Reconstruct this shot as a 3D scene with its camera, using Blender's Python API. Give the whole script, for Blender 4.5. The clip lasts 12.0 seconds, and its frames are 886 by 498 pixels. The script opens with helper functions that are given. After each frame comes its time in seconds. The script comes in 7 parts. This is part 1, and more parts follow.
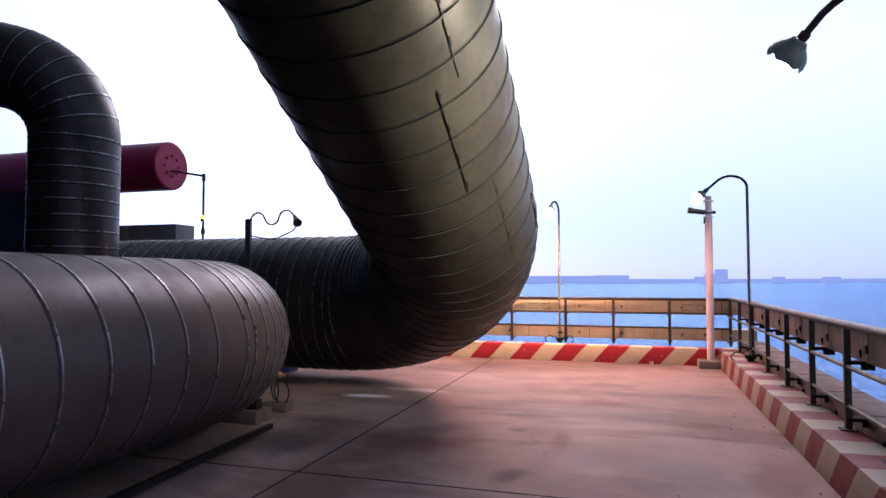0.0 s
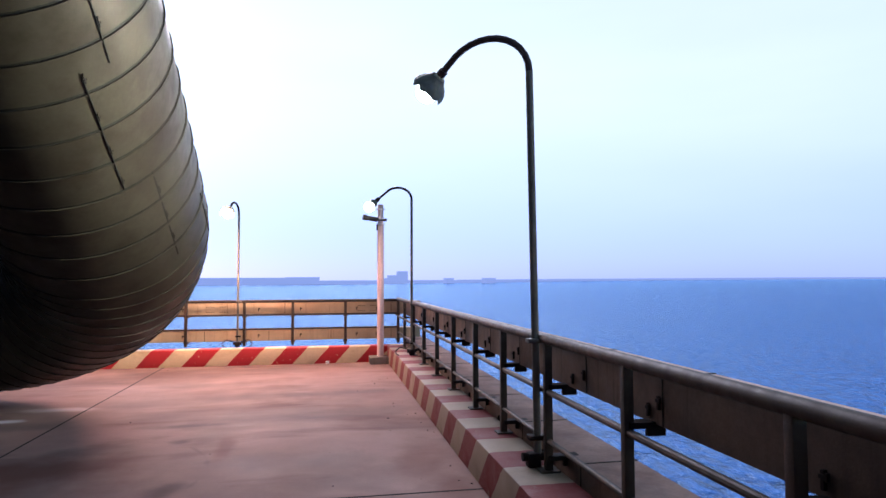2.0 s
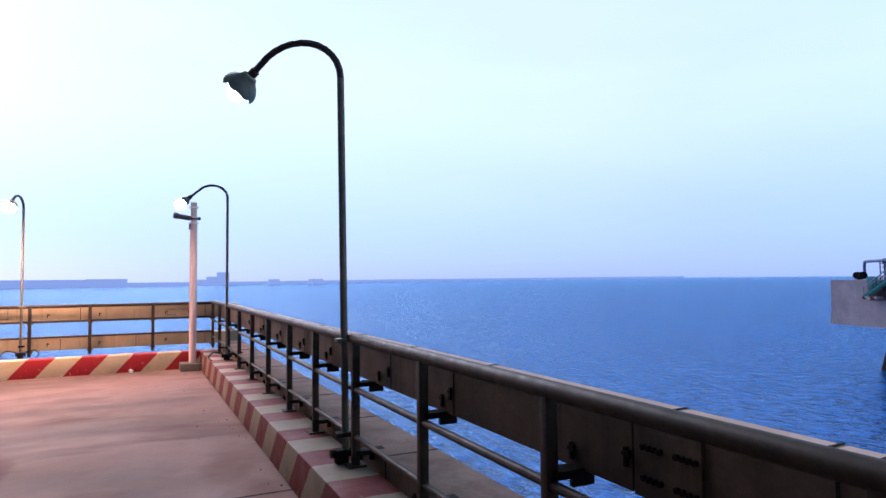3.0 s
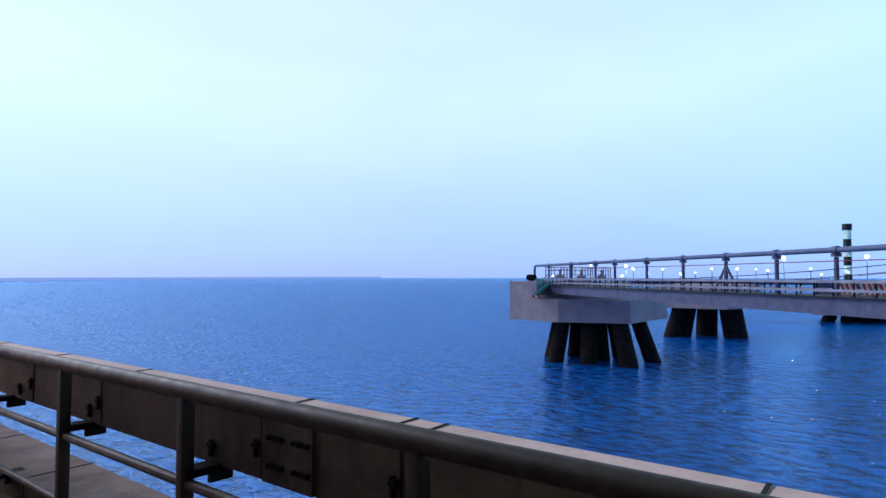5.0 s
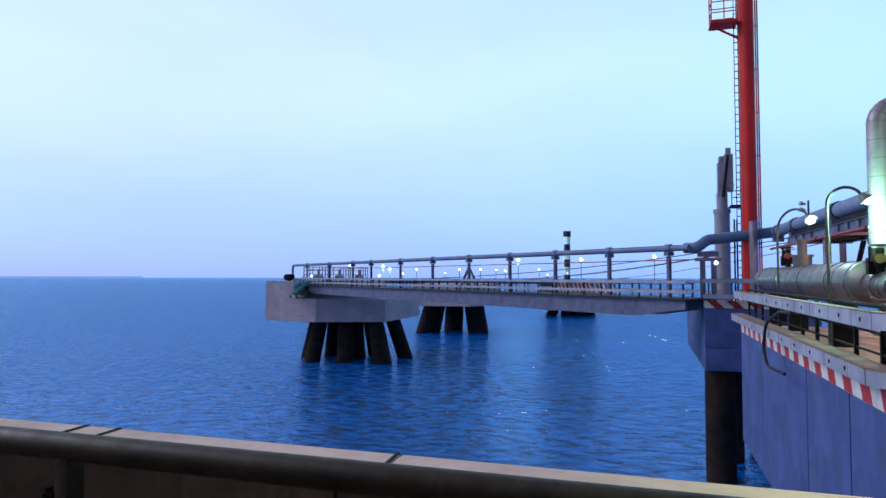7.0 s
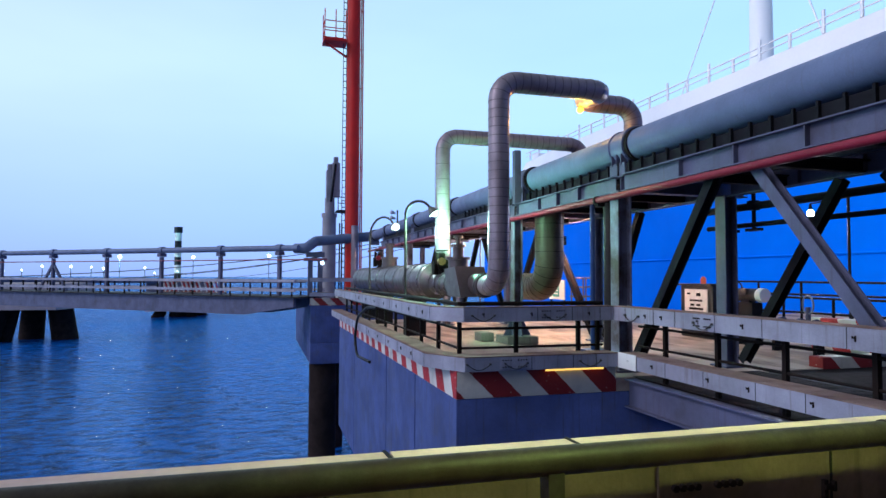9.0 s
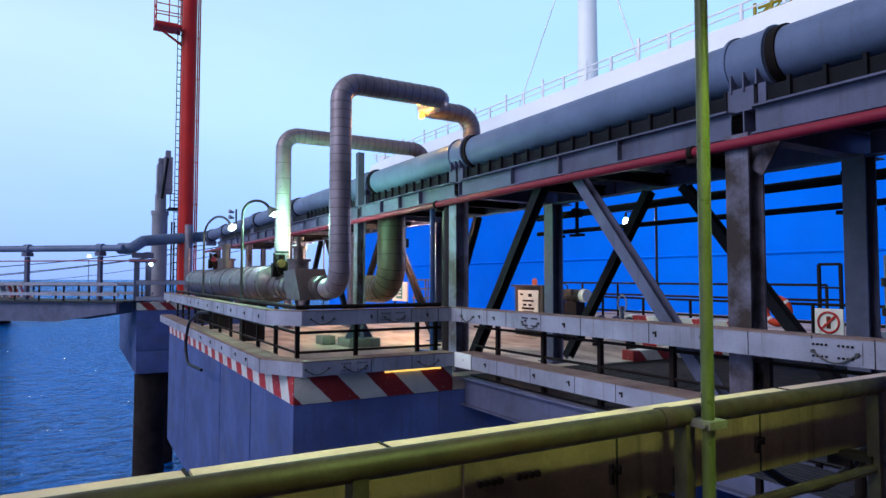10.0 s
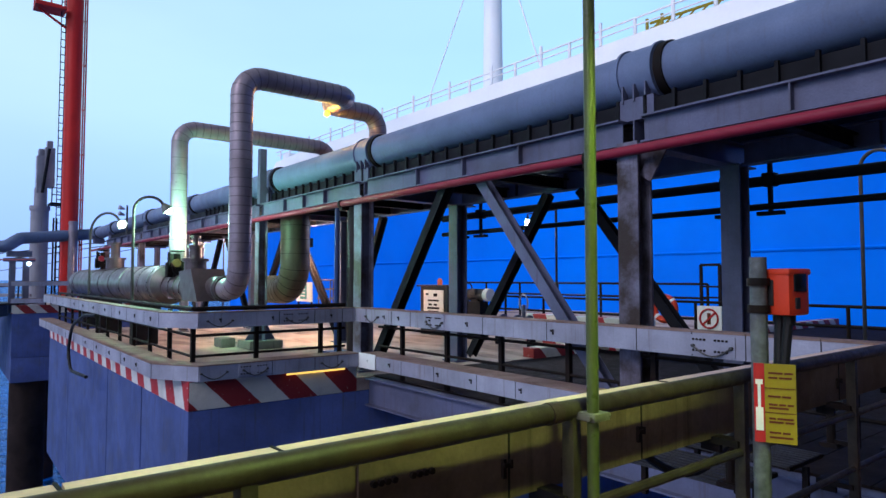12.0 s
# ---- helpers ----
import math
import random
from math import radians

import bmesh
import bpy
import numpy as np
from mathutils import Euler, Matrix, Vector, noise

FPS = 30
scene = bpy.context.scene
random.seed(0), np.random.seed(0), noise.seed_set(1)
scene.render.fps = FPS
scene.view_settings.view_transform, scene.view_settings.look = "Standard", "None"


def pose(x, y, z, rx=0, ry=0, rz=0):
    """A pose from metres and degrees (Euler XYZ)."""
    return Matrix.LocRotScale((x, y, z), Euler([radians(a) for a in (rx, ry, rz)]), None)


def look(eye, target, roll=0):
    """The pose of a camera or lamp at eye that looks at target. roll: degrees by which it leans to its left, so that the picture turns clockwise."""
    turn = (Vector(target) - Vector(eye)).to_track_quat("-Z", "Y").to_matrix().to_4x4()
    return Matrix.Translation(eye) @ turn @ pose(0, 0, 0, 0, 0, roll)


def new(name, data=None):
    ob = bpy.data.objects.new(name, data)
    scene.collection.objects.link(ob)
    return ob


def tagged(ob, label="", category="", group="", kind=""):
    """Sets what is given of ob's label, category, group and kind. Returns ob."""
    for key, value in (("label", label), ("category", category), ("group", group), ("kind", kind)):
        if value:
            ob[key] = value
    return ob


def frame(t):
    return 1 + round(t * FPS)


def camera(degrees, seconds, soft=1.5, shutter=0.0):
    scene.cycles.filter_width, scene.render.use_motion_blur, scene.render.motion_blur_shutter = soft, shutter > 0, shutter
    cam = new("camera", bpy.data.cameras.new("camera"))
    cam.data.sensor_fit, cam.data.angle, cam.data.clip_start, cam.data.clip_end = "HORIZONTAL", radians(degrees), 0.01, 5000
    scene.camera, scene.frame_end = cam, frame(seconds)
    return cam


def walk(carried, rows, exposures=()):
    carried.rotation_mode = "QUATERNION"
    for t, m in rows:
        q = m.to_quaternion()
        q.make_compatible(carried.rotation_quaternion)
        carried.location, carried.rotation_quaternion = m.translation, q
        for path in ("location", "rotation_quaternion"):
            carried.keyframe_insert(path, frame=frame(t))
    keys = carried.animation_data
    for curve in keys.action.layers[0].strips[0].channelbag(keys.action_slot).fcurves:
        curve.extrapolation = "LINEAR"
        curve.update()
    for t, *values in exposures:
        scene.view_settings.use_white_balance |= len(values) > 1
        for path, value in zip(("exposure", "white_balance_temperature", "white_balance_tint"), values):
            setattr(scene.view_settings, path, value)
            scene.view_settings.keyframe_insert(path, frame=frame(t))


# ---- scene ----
cam = camera(69.8, 12.0)
PATH = [
    (0, (0.254, 0.66, 1.567), (-0.322, 2.574, 1.656), -0.0),
    (0.5, (0.307, 0.692, 1.577), (-0.152, 2.636, 1.665), 0.2),
    (1, (0.371, 0.681, 1.574), (0.148, 2.667, 1.663), 0.1),
    (1.5, (0.422, 0.64, 1.576), (0.483, 2.637, 1.667), -0.0),
    (2, (0.469, 0.57, 1.583), (0.835, 2.534, 1.676), -0.2),
    (2.5, (0.503, 0.483, 1.587), (1.126, 2.381, 1.679), -0.4),
    (3, (0.548, 0.399, 1.588), (1.423, 2.195, 1.68), -0.5),
    (3.2, (0.566, 0.367, 1.589), (1.529, 2.117, 1.68), -0.5),
    (4.8, (0.66, 0.108, 1.6), (2.163, 1.424, 1.687), -0.2),
    (5, (0.647, 0.07, 1.608), (2.202, 1.325, 1.695), -0.0),
    (5.5, (0.643, -0.013, 1.613), (2.308, 1.092, 1.701), -0.0),
    (6, (0.64, -0.112, 1.615), (2.408, 0.819, 1.704), -0.1),
    (6.5, (0.654, -0.175, 1.614), (2.493, 0.606, 1.702), -0.2),
    (6.7, (0.652, -0.194, 1.614), (2.517, 0.523, 1.701), -0.1),
    (8.3, (0.546, -0.357, 1.608), (2.541, -0.47, 1.697), 0.3),
    (8.5, (0.533, -0.38, 1.609), (2.516, -0.623, 1.697), 0.3),
    (9, (0.507, -0.441, 1.62), (2.427, -0.996, 1.706), 0.25),
    (9.5, (0.482, -0.498, 1.63), (2.318, -1.287, 1.721), 0.1),
    (10, (0.472, -0.53, 1.632), (2.203, -1.526, 1.725), 0.1),
    (10.5, (0.462, -0.533, 1.631), (2.118, -1.651, 1.721), -0.1),
    (11, (0.448, -0.532, 1.631), (2.055, -1.72, 1.723), 0.1),
    (11.5, (0.439, -0.536, 1.632), (2.02, -1.756, 1.724), -0.1),
    (12, (0.44, -0.549, 1.635), (2.008, -1.787, 1.728), 0.0),
]
walk(cam, [(t, look(eye, aim, roll)) for t, eye, aim, roll in PATH],
     [(0, -0.14, 6250, 25), (2.5, -0.19, 6050, 19), (5.0, -0.24, 5850, 13), (8.0, -0.32, 5950, 14), (12.0, -0.34, 6000, 15)])

# ---- light ----
world = bpy.data.worlds.new("dusk_sky")
scene.world = world
world.use_nodes = True
wn, wl = world.node_tree.nodes, world.node_tree.links
sky = wn.new("ShaderNodeTexSky")
sky.sky_type = "NISHITA"
sky.sun_disc = False
sky.sun_elevation = radians(22)
sky.sun_rotation = radians(-30)
sky.altitude = 0
sky.air_density = 1.0
sky.dust_density = 0.6
sky.ozone_density = 4.0
# thin even cloud over the clear sky, and blue evening haze low on the horizon
dim = wn.new("ShaderNodeVectorMath")
dim.operation = "SCALE"
dim.inputs["Scale"].default_value = 0.09
wl.new(sky.outputs[0], dim.inputs[0])
cloud_mix = wn.new("ShaderNodeMix")
cloud_mix.data_type = "RGBA"
cloud_mix.inputs[7].default_value = (0.77, 0.9, 0.96, 1)
wl.new(dim.outputs[0], cloud_mix.inputs[6])
where = wn.new("ShaderNodeTexCoord")
stretch = wn.new("ShaderNodeMapping")
stretch.inputs["Scale"].default_value = (1.2, 1.2, 5.0)
wl.new(where.outputs["Generated"], stretch.inputs[0])
veil = wn.new("ShaderNodeTexNoise")
veil.inputs["Scale"].default_value, veil.inputs["Detail"].default_value, veil.inputs["Roughness"].default_value = 1.6, 4, 0.45
wl.new(stretch.outputs[0], veil.inputs["Vector"])
thick = wn.new("ShaderNodeMapRange")
thick.inputs[1].default_value, thick.inputs[2].default_value = 0.3, 0.7
thick.inputs[3].default_value, thick.inputs[4].default_value = 0.53, 0.61
wl.new(veil.outputs["Fac"], thick.inputs[0])
wl.new(thick.outputs[0], cloud_mix.inputs[0])
parts_of = wn.new("ShaderNodeSeparateXYZ")
wl.new(where.outputs["Generated"], parts_of.inputs[0])
low_sky = wn.new("ShaderNodeMapRange")
low_sky.interpolation_type = "SMOOTHSTEP"
low_sky.inputs[1].default_value, low_sky.inputs[2].default_value = -0.02, 0.3
wl.new(parts_of.outputs["Z"], low_sky.inputs[0])
tint = wn.new("ShaderNodeMix")
tint.data_type = "RGBA"
tint.inputs[6].default_value = (0.5, 0.58, 1.0, 1)
tint.inputs[7].default_value = (1.0, 1.0, 1.0, 1)
wl.new(low_sky.outputs[0], tint.inputs[0])
# the sky darkens towards the zenith, as it does after sunset
high_sky = wn.new("ShaderNodeMapRange")
high_sky.interpolation_type = "SMOOTHSTEP"
high_sky.inputs[1].default_value, high_sky.inputs[2].default_value = 0.36, 0.9
high_sky.inputs[3].default_value, high_sky.inputs[4].default_value = 1.0, 0.4
wl.new(parts_of.outputs["Z"], high_sky.inputs[0])
mul = wn.new("ShaderNodeMix")
mul.data_type, mul.blend_type = "RGBA", "MULTIPLY"
mul.inputs[0].default_value = 1
wl.new(cloud_mix.outputs[2], mul.inputs[6])
wl.new(tint.outputs[2], mul.inputs[7])
# clearer and bluer away from the afterglow
away = wn.new("ShaderNodeMapRange")
away.inputs[1].default_value, away.inputs[2].default_value = 0.75, -0.7
wl.new(parts_of.outputs["Y"], away.inputs[0])
clear = wn.new("ShaderNodeMix")
clear.data_type = "RGBA"
clear.inputs[6].default_value = (1, 1, 1, 1)
clear.inputs[7].default_value = (0.69, 0.94, 1.08, 1)
wl.new(away.outputs[0], clear.inputs[0])
mul2 = wn.new("ShaderNodeMix")
mul2.data_type, mul2.blend_type = "RGBA", "MULTIPLY"
mul2.inputs[0].default_value = 1
wl.new(mul.outputs[2], mul2.inputs[6])
wl.new(clear.outputs[2], mul2.inputs[7])
# the unseen quarter of the sky is dimmed to deepen shade on camera-facing sides
unseen_way = wn.new("ShaderNodeVectorMath")
unseen_way.operation = "DOT_PRODUCT"
unseen_way.inputs[1].default_value = (0.75, 0.65, 0)
wl.new(where.outputs["Generated"], unseen_way.inputs[0])
unseen_dim = wn.new("ShaderNodeMapRange")
unseen_dim.interpolation_type = "SMOOTHSTEP"
unseen_dim.inputs[1].default_value, unseen_dim.inputs[2].default_value = -0.02, -0.7
wl.new(unseen_way.outputs["Value"], unseen_dim.inputs[0])
dusk = wn.new("ShaderNodeMix")
dusk.data_type = "RGBA"
dusk.inputs[6].default_value = (1, 1, 1, 1)
dusk.inputs[7].default_value = (0.2, 0.26, 0.42, 1)
wl.new(unseen_dim.outputs[0], dusk.inputs[0])
mul3 = wn.new("ShaderNodeMix")
mul3.data_type, mul3.blend_type = "RGBA", "MULTIPLY"
mul3.inputs[0].default_value = 1
wl.new(mul2.outputs[2], mul3.inputs[6])
wl.new(dusk.outputs[2], mul3.inputs[7])
fade = wn.new("ShaderNodeVectorMath")
fade.operation = "SCALE"
wl.new(mul3.outputs[2], fade.inputs[0])
wl.new(high_sky.outputs[0], fade.inputs["Scale"])
wl.new(fade.outputs[0], wn["Background"].inputs[0])
wn["Background"].inputs[1].default_value = 1.9


def sun_lamp(energy, angle, color, towards):
    data = bpy.data.lights.new("sun", "SUN")
    data.energy, data.angle, data.color = energy, radians(angle), color
    ob = new("sun", data)
    ob.matrix_world = look((0, 0, 60), Vector((0, 0, 60)) - Vector(towards))


sun_lamp(1.9, 26, (0.97, 0.92, 1.0), (-0.03, 0.84, 0.54))


def bulb_light(name, place, watts, color, size=0.06, towards=None, cone=165):
    """A bare bulb, or with towards a cone aimed and sized to fit where light shows."""
    data = bpy.data.lights.new(name, "SPOT" if towards else "POINT")
    data.energy, data.color, data.shadow_soft_size = watts, color, size
    if towards:
        data.spot_size, data.spot_blend = radians(cone), 0.6
    ob = new(name, data)
    ob.matrix_world = look(place, Vector(place) + Vector(towards)) if towards else Matrix.Translation(place)


# ---- materials ----
def material(name, base, rough=0.6, metal=0.0, second=None, scale=3.0, mix=0.5, fine=60.0, fine_mix=0.12, bump=0.15,
             bump_scale=40.0, streak=0.0, streak_color=(0.1, 0.06, 0.04), spread=0.0, dirt=0.0, dirt_color=(0.05, 0.04, 0.03),
             gloss=0.25, dirt_from=0.52):
    """A painted, cast or metal surface: two colours in clouds, a fine grain, stains, running streaks and a relief."""
    m = bpy.data.materials.new(name)
    m.use_nodes = True
    n, l = m.node_tree.nodes, m.node_tree.links
    b = n["Principled BSDF"]
    b.inputs["Roughness"].default_value = rough
    b.inputs["Metallic"].default_value = metal
    b.inputs["Specular IOR Level"].default_value = gloss
    co = n.new("ShaderNodeTexCoord")
    info = n.new("ShaderNodeObjectInfo")
    shift = n.new("ShaderNodeVectorMath")
    shift.operation = "ADD"
    l.new(co.outputs["Object"], shift.inputs[0])
    l.new(info.outputs["Location"], shift.inputs[1])
    at = shift.outputs[0]

    def cloud(s, detail=5.0, stretch=None):
        t = n.new("ShaderNodeTexNoise")
        t.inputs["Scale"].default_value, t.inputs["Detail"].default_value = s, detail
        t.inputs["Roughness"].default_value = 0.62
        if stretch:
            mp = n.new("ShaderNodeMapping")
            mp.inputs["Scale"].default_value = stretch
            l.new(at, mp.inputs[0])
            l.new(mp.outputs[0], t.inputs["Vector"])
        else:
            l.new(at, t.inputs["Vector"])
        return t.outputs["Fac"]

    def ramp(source, a, z, out0=0.0, out1=1.0):
        r = n.new("ShaderNodeMapRange")
        r.inputs[1].default_value, r.inputs[2].default_value = a, z
        r.inputs[3].default_value, r.inputs[4].default_value = out0, out1
        l.new(source, r.inputs[0])
        return r.outputs[0]

    def blend(fac, one, two, kind="MIX"):
        x = n.new("ShaderNodeMix")
        x.data_type, x.blend_type = "RGBA", kind
        for sock, v in ((x.inputs[0], fac), (x.inputs[6], one), (x.inputs[7], two)):
            if isinstance(v, (int, float)):
                sock.default_value = v
            elif isinstance(v, tuple):
                sock.default_value = (*v, 1)
            else:
                l.new(v, sock)
        return x.outputs[2]

    second = second or tuple(c * 0.7 for c in base)
    color = blend(ramp(cloud(scale), 0.35, 0.68, 0, mix), base, second)
    color = blend(ramp(cloud(fine, 3), 0.3, 0.75, 0, fine_mix), color, tuple(c * 0.35 for c in base))
    if spread:
        color = blend(ramp(info.outputs["Random"], 0, 1, 0, spread), color, tuple(c * 0.5 for c in base))
    if streak:
        color = blend(ramp(cloud(1.0, 6, (14, 14, 0.7)), 0.55, 0.75, 0, streak), color, streak_color)
    if dirt:
        color = blend(ramp(cloud(1.7, 8), dirt_from, dirt_from + 0.2, 0, dirt), color, dirt_color)
    l.new(color, b.inputs["Base Color"])
    l.new(ramp(cloud(scale * 2.3), 0.3, 0.7, max(rough - 0.12, 0.03), min(rough + 0.12, 1)), b.inputs["Roughness"])
    if bump:
        bp = n.new("ShaderNodeBump")
        bp.inputs["Strength"].default_value, bp.inputs["Distance"].default_value = bump, 0.02
        l.new(cloud(bump_scale, 6), bp.inputs["Height"])
        l.new(bp.outputs[0], b.inputs["Normal"])
    return m


def glow(name, color, strength):
    m = bpy.data.materials.new(name)
    m.use_nodes = True
    b = m.node_tree.nodes["Principled BSDF"]
    b.inputs["Base Color"].default_value = (0.01, 0.01, 0.01, 1)
    b.inputs["Roughness"].default_value = 1.0
    b.inputs["Emission Color"].default_value = (*color, 1)
    b.inputs["Emission Strength"].default_value = strength
    return m


def striped(name, red, pale, axis, period, slant, wear=0.35, start=0.0):
    """Hazard paint: slanted bands along one axis, chipped and dirty."""
    m = material(name, pale, 0.65, 0, tuple(c * 0.75 for c in pale), 2.5, 0.6, 70, 0.25, 0.25, 50, dirt=wear)
    n, l = m.node_tree.nodes, m.node_tree.links
    b = n["Principled BSDF"]
    geo = n.new("ShaderNodeNewGeometry")
    sep = n.new("ShaderNodeSeparateXYZ")
    l.new(geo.outputs["Position"], sep.inputs[0])
    zs = n.new("ShaderNodeMath")
    zs.operation, zs.inputs[1].default_value = "MULTIPLY", -slant
    l.new(sep.outputs["Z"], zs.inputs[0])
    add = n.new("ShaderNodeMath")
    add.operation = "ADD"
    l.new(sep.outputs[axis], add.inputs[0])
    l.new(zs.outputs[0], add.inputs[1])
    wob = n.new("ShaderNodeTexNoise")
    wob.inputs["Scale"].default_value = 9
    l.new(geo.outputs["Position"], wob.inputs["Vector"])
    w2 = n.new("ShaderNodeMath")
    w2.operation, w2.inputs[1].default_value, w2.inputs[2].default_value = "MULTIPLY_ADD", 0.03, -0.015
    l.new(wob.outputs["Fac"], w2.inputs[0])
    add2 = n.new("ShaderNodeMath")
    add2.operation = "ADD"
    l.new(add.outputs[0], add2.inputs[0])
    l.new(w2.outputs[0], add2.inputs[1])
    div = n.new("ShaderNodeMath")
    div.operation, div.inputs[1].default_value = "DIVIDE", period
    l.new(add2.outputs[0], div.inputs[0])
    ph = n.new("ShaderNodeMath")
    ph.operation, ph.inputs[1].default_value = "ADD", -start / period
    l.new(div.outputs[0], ph.inputs[0])
    div = ph
    fr = n.new("ShaderNodeMath")
    fr.operation = "FRACT"
    l.new(div.outputs[0], fr.inputs[0])
    gt = n.new("ShaderNodeMath")
    gt.operation, gt.inputs[1].default_value = "GREATER_THAN", 0.5
    l.new(fr.outputs[0], gt.inputs[0])
    chip = n.new("ShaderNodeTexNoise")
    chip.inputs["Scale"].default_value, chip.inputs["Detail"].default_value = 16, 8
    l.new(geo.outputs["Position"], chip.inputs["Vector"])
    cr = n.new("ShaderNodeMapRange")
    cr.inputs[1].default_value, cr.inputs[2].default_value, cr.inputs[3].default_value, cr.inputs[4].default_value = 0.66, 0.72, 1, 0.45
    l.new(chip.outputs["Fac"], cr.inputs[0])
    mul = n.new("ShaderNodeMath")
    mul.operation = "MULTIPLY"
    l.new(gt.outputs[0], mul.inputs[0])
    l.new(cr.outputs[0], mul.inputs[1])
    mx = n.new("ShaderNodeMix")
    mx.data_type = "RGBA"
    old = b.inputs["Base Color"].links[0].from_socket
    l.new(mul.outputs[0], mx.inputs[0])
    l.new(old, mx.inputs[6])
    mx.inputs[7].default_value = (*red, 1)
    l.new(mx.outputs[2], b.inputs["Base Color"])
    return m


BLACKENED, RUSTY, DAMP, CHALKY = (0.03, 0.02, 0.02), (0.13, 0.045, 0.03), (0.1, 0.075, 0.07), (0.5, 0.42, 0.42)
MOSSY, SALT = (0.1, 0.12, 0.045), (0.62, 0.6, 0.66)
# the BLACKENED patches near (-3, 6) paint the shade beside the low duct
SPILLS_AND_SHADE = [(-3.23, 8.5, 0.38, 0.13, 0.9, SALT), (-3.5, 7.76, 0.42, 0.13, 0.7, MOSSY), (-1.85, 6.4, 0.5, 0.4, 0.6, BLACKENED), (-3.1, 6.0, 0.5, 0.6, 0.4, BLACKENED), (-0.68, 5.72, 0.14, 0.25, 0.4, BLACKENED), (-0.9, 7.2, 0.12, 0.12, 0.45, BLACKENED),
          (-2.56, 6.1, 0.12, 0.9, 0.5, (0.3, 0.13, 0.06)), (-0.73, 5.64, 0.16, 0.3, 0.5, BLACKENED), (-1.0, 7.9, 0.5, 0.12, 0.5, BLACKENED),
          (-1.7, 7.0, 0.5, 0.25, 0.5, DAMP), (-2.1, 5.0, 0.6, 1.2, 0.75, RUSTY), (0.3, 9.6, 1.7, 0.3, 0.5, DAMP), (1.0, 8.3, 0.7, 0.3, 0.45, DAMP),
          (-3.0, 8.2, 0.8, 0.25, 0.6, DAMP), (-2.7, 9.1, 0.5, 0.16, 0.6, CHALKY), (0.2, 6.3, 1.0, 0.35, 0.4, DAMP), (-1.2, 4.0, 0.8, 0.5, 0.6, RUSTY),
          (1.3, 6.0, 0.3, 1.2, 0.5, RUSTY), (-1.3, 10.6, 1.1, 0.3, 0.4, DAMP),
          (-1.75, 6.3, 0.75, 0.8, 0.6, RUSTY), (-2.9, 6.4, 0.5, 1.1, 0.45, BLACKENED), (-0.45, 6.9, 0.1, 0.5, 0.5, RUSTY), (1.45, 5.0, 0.2, 0.9, 0.6, RUSTY)]


